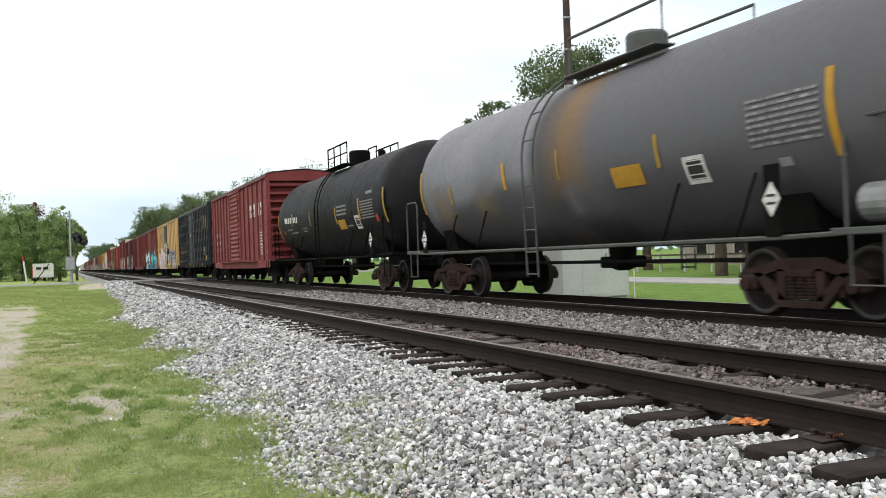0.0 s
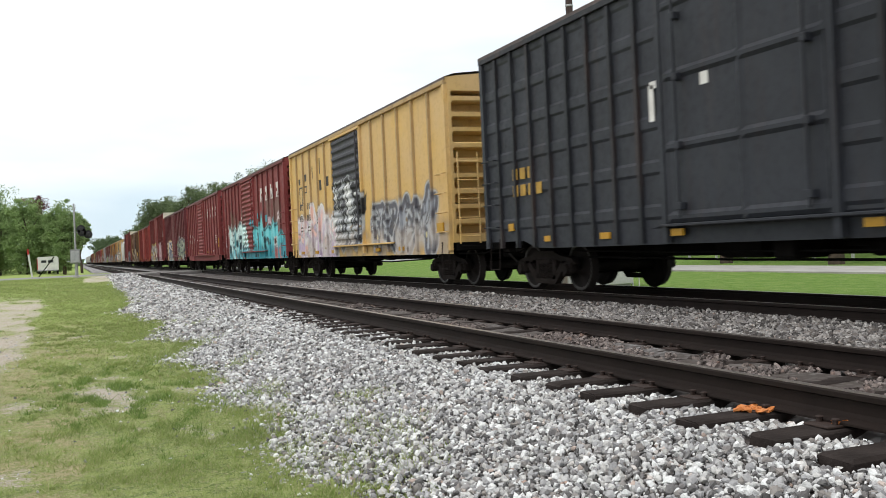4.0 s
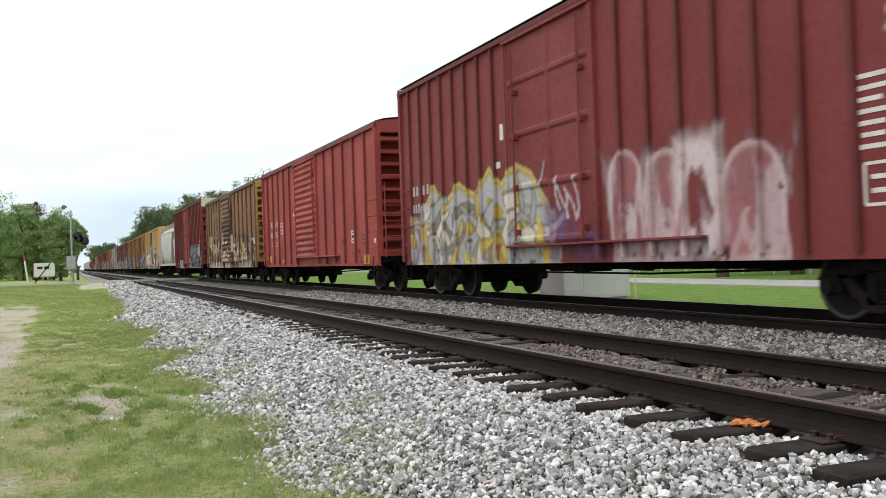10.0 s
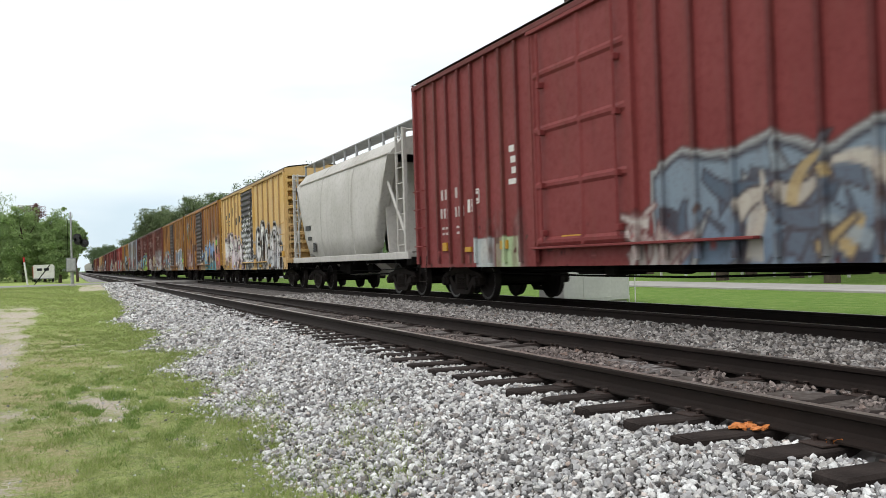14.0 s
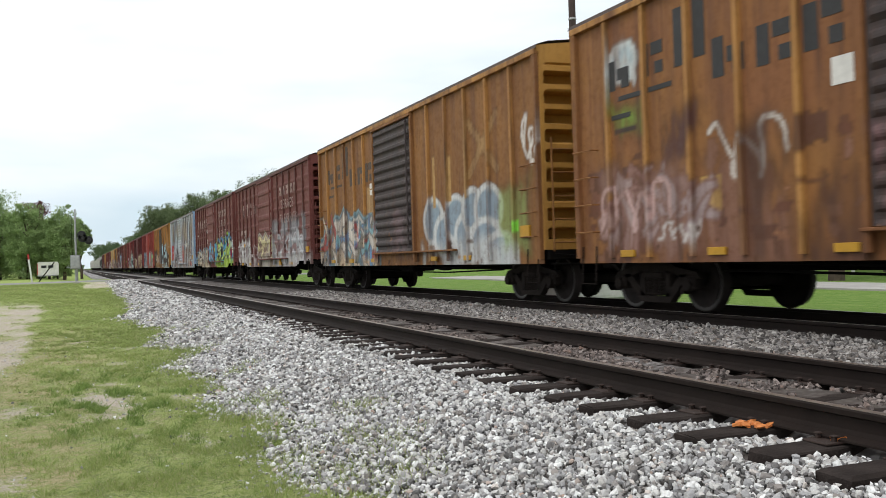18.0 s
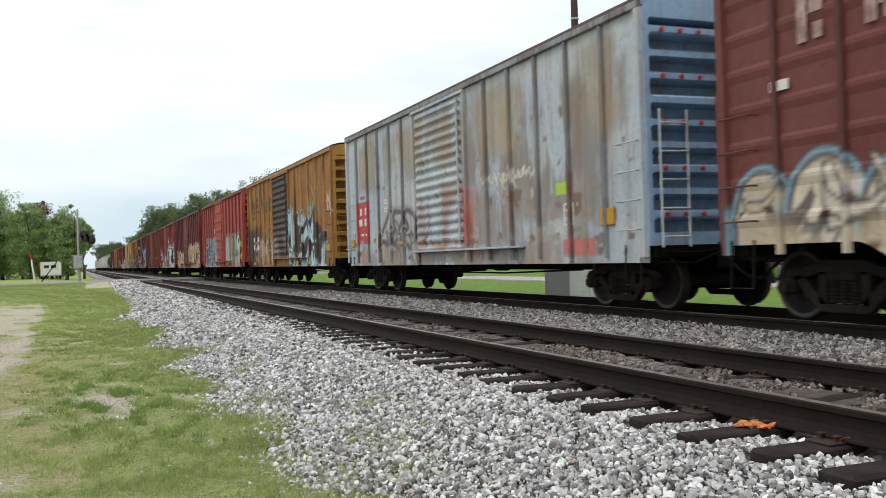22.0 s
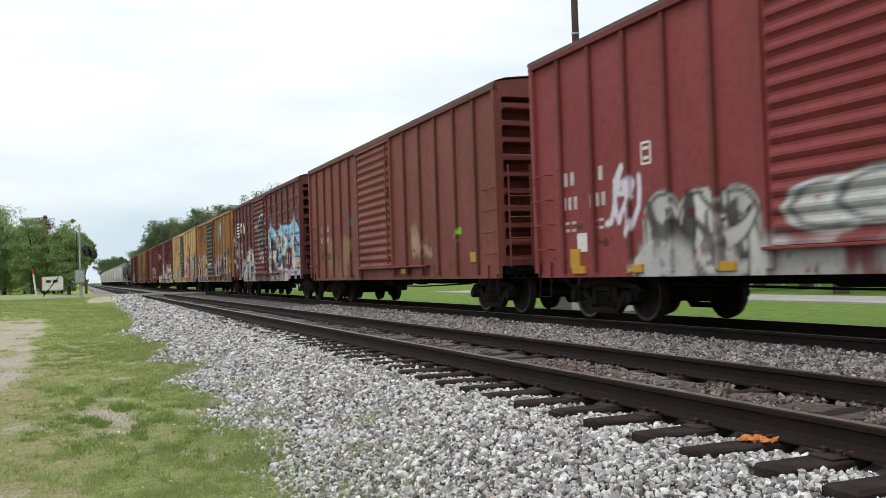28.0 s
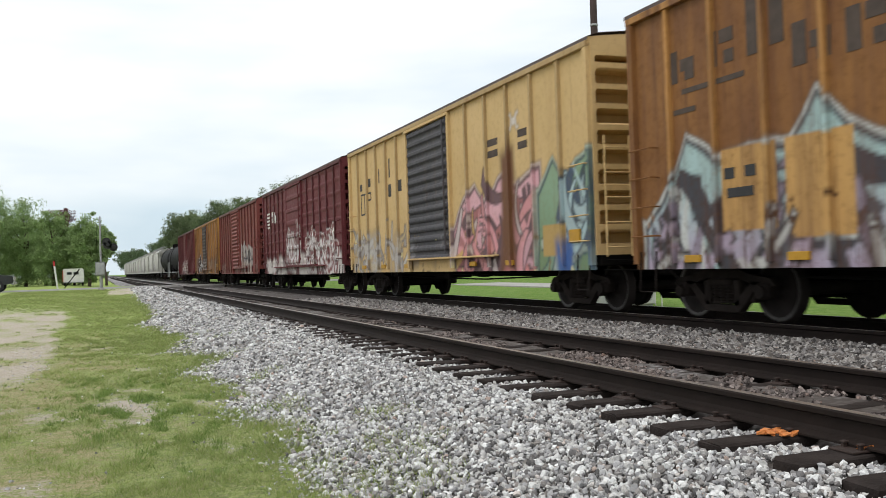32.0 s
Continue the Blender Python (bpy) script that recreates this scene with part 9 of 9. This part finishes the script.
tree(-3.9, 117.0, 9.0, 1.6, 3.0, 83, "small tree with dark red leaves between the green ones", 0.09, 90, 90, "leaf_red", group="trees beyond the crossing road", hollow=0.4)
for k, (x, y, top, sp) in enumerate([(27.9, 27.9, 7.0, 2.6), (32.2, 34.4, 7.6, 3.2), (28.8, 35.6, 6.8, 2.2), (35.4, 41.3, 7.8, 3.0), (33.5, 25.0, 7.2, 2.8), (37.5, 34.0, 7.6, 3.0), (40.0, 46.0, 8.0, 3.2), (36.0, 52.0, 8.0, 3.0)]):
    tree(x, y, top, sp, 1.6, 90 + k, "shade tree with a thick dark trunk on the lawn", 0.13, 90, 60, "leaf", 0.4, group="shade trees beyond the parallel road")


def far_woods():
    """Distant woods that close the horizon all round."""
    rs = np.random.RandomState(8)
    V = []
    for k in range(420):
        a = rs.rand() * 2 * np.pi
        d = 330 + 120 * rs.rand()
        x, y = d * math.sin(a), d * math.cos(a)
        if abs(math.degrees(math.atan2(x - 8, y))) < 2.2 and y > 0:
            continue
        n = 34
        h = 8 + 5 * rs.rand()
        p = rs.normal(size=(n, 3)) * (6, 6, h * 0.24) + (x, y, h * 0.5)
        p[:, 2] = np.clip(p[:, 2], 0.3, h)
        A = rs.normal(size=(n, 3))
        B = np.cross(A, rs.normal(size=(n, 3)))
        A, B = A / np.linalg.norm(A, axis=1)[:, None], B / np.linalg.norm(B, axis=1)[:, None]
        s = 1.6 + 1.2 * rs.rand(n, 1)
        V.append(np.stack([p - A * s, p + B * s * 0.6, p + A * s, p - B * s * 0.6], 1).reshape(-1, 3))
    V = np.concatenate(V)
    me_ = quads_mesh("far_woods", V, np.arange(len(V)).reshape(-1, 4))
    tagged(part("far_woods", me_, MAT["leaf_far"]), "distant woods along the horizon", "woods", kind="stuff")


far_woods()


def blades(name, clumps, per, x0, x1, y0, y1, power, h0, h1, w, seed, label, where, mat, spread=0.05):
    """Short grass blades in little clumps."""
    rs = np.random.RandomState(seed)
    cy = y0 + (y1 - y0) * rs.rand(clumps) ** power
    cx = x0 + (x1 - x0) * rs.rand(clumps)
    ok_ = rs.rand(clumps) < where(cx, cy)
    cx, cy = cx[ok_], cy[ok_]
    r = spread * (0.5 + rs.rand(len(cx)))
    x = np.repeat(cx, per) + rs.normal(size=len(cx) * per) * np.repeat(r, per)
    y = np.repeat(cy, per) + rs.normal(size=len(cx) * per) * np.repeat(r, per) * 1.3
    m = len(x)
    z = ground_z(x, y) - 0.004
    z = np.where(x > toe_x(y) - 0.1, np.maximum(z, bed_z(x, y)), z)
    h = (h0 + (h1 - h0) * rs.rand(m) ** 2) * np.repeat(0.6 + 0.8 * rs.rand(len(cx)), per)
    a, lean = rs.rand(m) * 6.283, 1.9 * h * rs.rand(m)
    ww = w * (0.6 + 0.8 * rs.rand(m)) * np.clip(y / 8.0, 0.8, 6)
    wx, wy = np.cos(a) * ww, np.sin(a) * ww
    dx, dy = -np.sin(a + rs.normal(size=m)) * lean, np.cos(a + rs.normal(size=m)) * lean
    V = np.stack([np.stack([x - wx, y - wy, z], -1), np.stack([x + wx, y + wy, z], -1), np.stack([x + dx, y + dy, z + h], -1)], 1).reshape(-1, 3)
    ob = part(name, quads_mesh(name, V, np.arange(3 * m).reshape(m, 3)), MAT[mat])
    return tagged(ob, label, "grass", kind="stuff")


def edge_of_stones(x, y):
    return smoothstep(toe_x(y) + 0.36, toe_x(y) - 0.06, x + 0.5 * wave_noise(x, y, 32, 5, 2.2)) * 0.9 + 0.1 * smoothstep(toe_x(y) + 0.7, toe_x(y) + 0.2, x)


def green_cover(x, y):
    lush = smoothstep(0.62, 0.25, dryness(x, y) + 0.18 * wave_noise(x, y, 31, 4, 4.0))
    return np.clip(0.16 + lush, 0, 1) * np.clip(1.1 - 1.5 * bare(x, y), 0.0, 1) * edge_of_stones(x, y)


def dry_cover(x, y):
    return np.clip(0.14 + smoothstep(0.3, 0.7, dryness(x, y) + 0.25 * wave_noise(x, y, 33, 4, 4.5)), 0, 1) * np.clip(1.1 - 1.3 * bare(x, y), 0, 1) * edge_of_stones(x, y)


blades("short_grass", 48000, 13, -5.0, 2.6, 4.2, 63.0, 1.9, 0.008, 0.036, 0.0036, 1, "short green mown grass in small clumps", green_cover, "grass")
blades("dry_grass", 26000, 12, -5.0, 2.4, 4.2, 40.0, 1.8, 0.006, 0.026, 0.0036, 3, "short tan dry grass between the green", dry_cover, "dry_grass")
blades("grass_tufts", 17000, 30, -5.0, 2.3, 4.2, 24.0, 1.5, 0.02, 0.065, 0.0034, 5, "small tufts of taller green grass", lambda x, y: green_cover(x, y) * (wave_noise(x, y, 35, 5, 6.0) > 0.12), "grass", 0.032)
TUFTS = [(2.05, 6.96), (2.14, 6.4), (1.5, 8.6), (1.62, 8.2), (1.45, 9.0), (1.75, 15.8), (2.0, 16.3), (2.15, 21.5), (1.9, 22.6), (1.35, 11.9), (1.72, 6.1), (1.95, 5.8), (1.55, 6.9), (1.75, 9.6), (1.6, 8.8), (1.3, 7.7), (2.0, 12.5), (2.3, 19.0), (1.2, 6.0), (1.35, 5.4), (1.1, 6.6), (2.35, 7.9)]
blades("weed_tufts", 9000, 8, 0.9, 2.6, 4.5, 20.0, 1.2, 0.025, 0.085, 0.004, 2, "green weeds rooted among the stones", lambda x, y: np.max([np.exp(-((x - a) ** 2 + (y - b) ** 2 * 0.6) / 0.04) for a, b in TUFTS], 0), "grass", 0.04)

def clump_spots(x, y):
    return np.exp(-((x - 0.45 + 0.1 * (y - 10.5)) ** 2 / 0.45 + (y - 10.5) ** 2 / 7.0)) * (wave_noise(x, y * 0.3, 36, 4, 13.0) > 0.22)


blades("weed_clumps", 6500, 20, -0.6, 1.7, 6.0, 15.0, 1.0, 0.02, 0.075, 0.0045, 9, "dark green weed clumps standing on the scuffed soil", clump_spots, "weed", 0.035)
blades("verge_grass", 15000, 10, -0.6, 2.6, 14.0, 44.0, 1.3, 0.02, 0.08, 0.004, 11, "bright green grass creeping over the edge of the stones", lambda x, y: np.exp(-((x - toe_x(y)) / 0.32) ** 2) * (wave_noise(x, y * 0.6, 37, 5, 2.5) > 0.0), "grass", 0.06)

# ---- roads ----
def slab(name, x0, x1, y0, y1, z, mat, label, cat, thick=0.12):
    g = Geo().box(x0, x1, y0, y1, z - thick, z, 0.01)
    return tagged(part(name, g, mat), label, cat, kind="structure")


slab("crossing_road", -90, RAIL_1 - 0.95, ROAD_Y0, ROAD_Y1, 0.012, MAT["asphalt"], "grey asphalt road leading to the level crossing", "road", 0.5)
slab("crossing_road", FAR_C + 1.9, 90, ROAD_Y0, ROAD_Y1, 0.0, MAT["asphalt"], "grey asphalt road beyond the level crossing", "road", 0.5)
for x0, x1 in ((RAIL_1 - 0.93, RAIL_1 - 0.09), (RAIL_1 + 0.12, RAIL_1 + GAUGE - 0.12), (RAIL_1 + GAUGE + 0.09, FAR_C - GAUGE / 2 - 0.09), (FAR_C - GAUGE / 2 + 0.12, FAR_C + GAUGE / 2 - 0.12), (FAR_C + GAUGE / 2 + 0.09, FAR_C + 1.88)):
    slab("crossing_panel", x0, x1, ROAD_Y0, ROAD_Y1, -0.012, MAT["panel"], "grey concrete level crossing panel", "crossing panel", 0.2)
slab("parallel_road", 22.2, 25.8, -120, ROAD_Y0 - 0.05, -0.44, MAT["concrete"], "pale concrete road running beside the railway", "road", 0.15)

# ---- level crossing signal ----
def crossing_signal(x, y):
    z = float(ground_z(np.array(x), np.array(y)))
    t = thing("crossing_signal", "silver level crossing signal mast with a control box and dark lamps", "crossing signal", (x, y, z))
    part("foundation", Geo().box(-0.2, 0.2, -0.2, 0.2, -0.2, 0.12, 0.02), MAT["concrete"], t)
    part("mast", Geo().lathe([(0.1, 0.10), (0.9, 0.10), (0.95, 0.065), (4.65, 0.055), (4.68, 0.03)], "z", (0, 0, 0), 12), MAT["greygal"], t, "slim galvanised mast")
    box = part("control_box", Geo().box(-0.34, 0.26, -0.28, 0.22, 0.90, 1.78, 0.03), MAT["galv"], t, "grey gate mechanism box")
    part("box_door", Geo().box(-0.28, 0.20, -0.30, -0.275, 0.98, 1.70, 0.01), MAT["greygal"], box)
    part("cross_arm", Geo().tube([(-0.1, 0, 2.85), (0.85, 0, 2.85)], 0.03, 8), MAT["greygal"], t)
    for dx, dz in ((0.42, 2.85), (0.78, 2.70), (0.36, 3.05)):
        f = part("flasher", Geo().lathe([(-0.02, 0.26), (0.02, 0.26)], "y", (dx, -0.1, dz), 20), MAT["black"], t, "black lamp disc")
        part("hood", Geo().lathe([(-0.28, 0.10), (-0.05, 0.12), (0.12, 0.11), (0.14, 0.04)], "y", (dx, -0.08, dz), 14), MAT["black"], f)
    part("cable", Geo().tube([(-0.2, 0, 1.7), (-0.22, 0, 2.6), (-0.18, 0, 4.2)], 0.012, 5), MAT["under"], t)
    return t


crossing_signal(0.12, 62.4)

lean = thing("gate_post", "leaning white gate post with a red top beside the road", "gate post", (-2.95, 75.5, float(ground_z(np.array(-2.95), np.array(75.5)))))
part("post", Geo().tube([(0, 0, -0.1), (-0.20, 0, 1.7)], 0.07, 8), MAT["fence"], lean)
part("post_top", Geo().tube([(-0.20, 0, 1.7), (-0.24, 0, 2.1)], 0.072, 8), MAT["red"], lean, "red painted top")
stay = thing("gate_stay", "dark steel stay leaning on the verge", "stay bar", (-2.5, 75.8, float(ground_z(np.array(-2.5), np.array(75.8)))))
part("bar", Geo().tube([(0, 0, 0.0), (1.1, 0.05, 1.45)], 0.035, 6), MAT["under"], stay)

# ---- small white camper trailer ----
def camper(x, y):
    z = float(ground_z(np.array(x), np.array(y)))
    t = thing("camper_trailer", "small white camper trailer with dark windows parked on grass", "trailer", (x, y, z))
    body = [(-0.95, 0.42), (0.95, 0.42), (0.98, 0.6), (0.98, 1.62), (0.86, 1.78), (-0.86, 1.78), (-0.98, 1.62), (-0.98, 0.6)]
    part("body", Geo().prism(body, "y", 0, 3.4), MAT["fence"], t)
    for wx in (-0.36, 0.28):
        w = part("window", Geo().box(wx - 0.24, wx + 0.24, -0.03, 0.02, 1.18, 1.42, 0.01), MAT["glass"], t, "dark window")
        part("window_frame", Geo().box(wx - 0.27, wx + 0.27, -0.02, 0.01, 1.42, 1.45).box(wx - 0.27, wx + 0.27, -0.02, 0.01, 1.15, 1.18), MAT["greygal"], w)
    part("trim", Geo().box(-0.99, -0.92, -0.015, 0.02, 0.5, 1.6), MAT["red"], t, "red edge strip")
    part("bumper", Geo().box(-0.9, 0.9, -0.16, 0.02, 0.34, 0.44, 0.01), MAT["galv"], t)
    for wx in (-0.85, 0.85):
        w = part("wheel", Geo().lathe([(-0.1, 0.1), (-0.1, 0.31), (-0.07, 0.34), (0.07, 0.34), (0.1, 0.31), (0.1, 0.1)], "x", (wx, 1.9, 0.34), 18), MAT["rubber"], t)
        part("hub", Geo().lathe([(-0.11, 0.05), (-0.105, 0.14), (0.105, 0.14), (0.11, 0.05)], "x", (wx, 1.9, 0.34), 12), MAT["greygal"], w)
    return t


camper(-2.45, 100.0)

# ---- equipment shelter beside the far track ----
sh = thing("equipment_shelter", "pale grey metal signal equipment shelter beside the track", "equipment shelter", (12.51, 22.1, -0.5))
part("body", Geo().box(0, 2.11, 0, 1.44, 0.12, 2.5, 0.02), MAT["shelter"], sh)
part("roof", Geo().box(-0.05, 2.16, -0.05, 1.49, 2.5, 2.57, 0.02), MAT["shelter"], sh)
part("base", Geo().box(0.06, 2.05, 0.06, 1.38, -0.1, 0.12), MAT["concrete"], sh)
d = part("door", Geo().box(0.62, 1.5, -0.012, 0.01, 0.2, 2.3, 0.005), MAT["shelter"], sh, "flush steel door")
part("handle", Geo().box(1.36, 1.42, -0.04, -0.01, 1.2, 1.34, 0.01), MAT["galv"], d)
rl = thing("step_rail", "white pipe rail beside the shelter", "handrail", (14.68, 21.9, -0.5))
part("rail", Geo().tube([(0, 0, -0.05), (0, 0, 0.85), (0.12, 0.5, 0.85), (0.12, 0.5, -0.05)], 0.02, 6), MAT["fence"], rl)

# ---- utility pole ----
pole = thing("utility_pole", "tall dark wooden utility pole with metal bands", "utility pole", (19.2, 32.8, -0.55))
part("shaft", Geo().lathe([(0, 0.19), (16.5, 0.12), (16.52, 0.05)], "z", (0, 0, 0), 12), MAT["pole"], pole)
for zz in (8.2, 9.7, 11.0):
    part("band", Geo().lathe([(zz, 0.15), (zz + 0.02, 0.168), (zz + 0.07, 0.168), (zz + 0.09, 0.15)], "z", (0, 0, 0), 12), MAT["greygal"], pole)

# ---- white post-and-rail fence beyond the road ----
fen = thing("fence", "white post-and-rail fence along the far side of the road", "fence", (0, 0, 0))
fp = Geo().box(-0.06, 0.06, -0.06, 0.06, -0.2, 1.15, 0.01).mesh("post")
fp.materials.append(MAT["shelter"])
ends = []
for k in range(30):
    y = 8 + k * 2.4
    z = float(ground_z(np.array(33.0), np.array(y)))
    o = new("post", fp)
    o.parent, o.location = fen, (33.0, y, z)
    ends.append((y, z))
for (ya, za), (yb, zb) in zip(ends, ends[1:]):
    for h in (0.5, 0.95):
        part("rail", Geo().add([(x, y, z + h + dz) for (y, z) in ((ya, za), (yb, zb)) for x in (32.9, 32.94) for dz in (0, 0.1)], [(0, 1, 5, 4), (2, 6, 7, 3), (0, 4, 6, 2), (1, 3, 7, 5), (0, 2, 3, 1), (4, 5, 7, 6)]), MAT["dim"], fen, "weathered dark rail")

# ---- low house behind the shade trees ----
house = thing("house", "low tan house with a grey roof behind the shade trees", "house", (46.0, 38.0, -0.55))
part("wall", Geo().box(0, 7.0, 0, 24.0, -0.2, 3.0, 0.02), MAT["stucco"], house)
part("roof", Geo().prism([(-0.6, 2.98), (7.6, 2.98), (3.5, 4.9)], "y", -0.6, 24.6), MAT["roof"], house, "grey shingled gable roof")
for y in (2.5, 6.5, 11.0, 16.0, 20.5):
    w = part("window", Geo().box(-0.03, 0.04, y, y + 1.3, 0.9, 2.1, 0.01), MAT["glass"], house, "dark window")
    part("frame", Geo().box(-0.05, 0.03, y - 0.07, y, 0.83, 2.17).box(-0.05, 0.03, y + 1.3, y + 1.37, 0.83, 2.17).box(-0.05, 0.03, y, y + 1.3, 0.83, 0.9).box(-0.05, 0.03, y, y + 1.3, 2.1, 2.17), MAT["fence"], w)
part("door", Geo().box(-0.04, 0.04, 13.6, 14.5, 0.0, 2.05, 0.01), MAT["dim"], house, "dark front door")

# ---- orange-sprayed stones on the tie against the rail ----
rs_o = random.Random(5)
for k, (x, y) in enumerate([(3.78, 4.55), (3.84, 4.50), (3.80, 4.61), (3.86, 4.56), (3.88, 4.62), (3.82, 4.46), (3.76, 4.59), (3.90, 4.48), (3.92, 3.97), (3.95, 3.93)]):
    g = Geo().box(-0.03, 0.03, -0.025, 0.025, 0, 0.018, 0.006)
    me_ = g.mesh("orange_stone")
    for v in me_.vertices:
        v.co += Vector((rs_o.uniform(-1, 1), rs_o.uniform(-1, 1), rs_o.uniform(-1, 1))) * 0.009
    o = part("orange_stone", me_, MAT["orange"])
    o.location, o.rotation_euler = (x, y, TIE_TOP + 0.012), (rs_o.uniform(-0.2, 0.2), rs_o.uniform(-0.2, 0.2), k * 0.9)
    tagged(o, "small stone sprayed orange, lying against the rail base", "stone", "orange stones by the rail")

# ---- dark pickup waiting on the road ----
def pickup(x, y):
    """Faces along +x; x is its front bumper."""
    t = thing("pickup_truck", "black pickup truck with chrome grille waiting on the road", "pickup truck", (x, y, 0.012))
    side = [(0.0, 0.55), (0.0, 0.98), (-0.12, 1.06), (-1.25, 1.16), (-1.45, 1.2), (-5.35, 1.2), (-5.4, 0.6), (-4.75, 0.5), (-3.6, 0.45), (-1.5, 0.45), (-0.45, 0.48)]
    part("body", Geo().prism([(a, b) for a, b in side], "y", -0.98, 0.98), MAT["carpaint"], t)
    cab = [(-1.45, 1.19), (-2.1, 1.75), (-2.35, 1.80), (-3.35, 1.80), (-3.6, 1.74), (-3.85, 1.19)]
    c = part("cab", Geo().prism(cab, "y", -0.86, 0.86), MAT["carpaint"], t)
    for s in (-1, 1):
        part("side_window", Geo().prism([(-1.75, 1.24), (-2.2, 1.70), (-3.35, 1.70), (-3.6, 1.24)], "y", s * 0.865 - 0.006, s * 0.865 + 0.006), MAT["glass"], c)
    part("windscreen", Geo().add([(-1.50, -0.78, 1.25), (-1.50, 0.78, 1.25), (-2.06, 0.7, 1.735), (-2.06, -0.7, 1.735), (-1.52, -0.78, 1.23), (-1.52, 0.78, 1.23), (-2.08, 0.7, 1.72), (-2.08, -0.7, 1.72)], [(0, 1, 2, 3), (4, 7, 6, 5), (0, 4, 5, 1), (2, 6, 7, 3)]), MAT["glass"], c)
    part("grille", Geo().box(-0.02, 0.03, -0.5, 0.5, 0.72, 0.98, 0.01), MAT["chrome"], t, "chrome grille")
    part("bumper", Geo().box(-0.12, 0.10, -0.96, 0.96, 0.46, 0.66, 0.03), MAT["chrome"], t, "chrome front bumper")
    for s in (-1, 1):
        part("headlight", Geo().box(-0.14, 0.02, s * 0.74 - 0.2, s * 0.74 + 0.24, 0.76, 0.97, 0.02), MAT["lamp"], t, "clear headlight")
        part("mirror", Geo().box(-1.85, -1.72, s * 1.08 - 0.12, s * 1.08 + 0.12, 1.2, 1.42, 0.02), MAT["carpaint"], t)
        for wx in (-0.95, -4.45):
            w = part("wheel", Geo().lathe([(-0.12, 0.2), (-0.12, 0.36), (-0.08, 0.39), (0.08, 0.39), (0.12, 0.36), (0.12, 0.2)], "y", (wx, s * 0.88, 0.39), 22), MAT["rubber"], t)
            part("rim", Geo().lathe([(-0.125, 0.06), (-0.125, 0.2), (0.125, 0.2), (0.125, 0.06)], "y", (wx, s * 0.88, 0.39), 16), MAT["chrome"], w)
    return t


pickup(-5.3, 67.6)
# ---- what moves ----
SPEEDS = [(0.0, 13.26), (8.0, 13.236), (16.0, 13.21), (24.0, 13.174), (32.0, 13.093)]


def run(t):
    """How far the train has gone after t seconds."""
    d = 0.0
    for (a, va), (b, vb) in zip(SPEEDS, SPEEDS[1:]):
        if t <= a:
            break
        e = min(t, b)
        ve = va + (vb - va) * (e - a) / (b - a)
        d += (va + ve) / 2 * (e - a)
    return d


def motions():
    for s, car in TRAIN:
        walk(car, [(t, pose(FAR_C, s - run(t), 0)) for t in (0, 4, 8, 12, 16, 20, 24, 28, 32)])
    for side, wheels in WHEELS.items():
        first = wheels[0]
        walk(first, [(k / FPS, pose(0, side * 0.86, 0.445, math.degrees(run(k / FPS) / 0.42) % 360)) for k in range(32 * FPS + 1)])
        keys = first.animation_data
        for w in wheels[1:]:
            w.rotation_mode = "QUATERNION"
            d = w.animation_data_create()
            d.action = keys.action
            d.action_slot = keys.action_slot


motions()
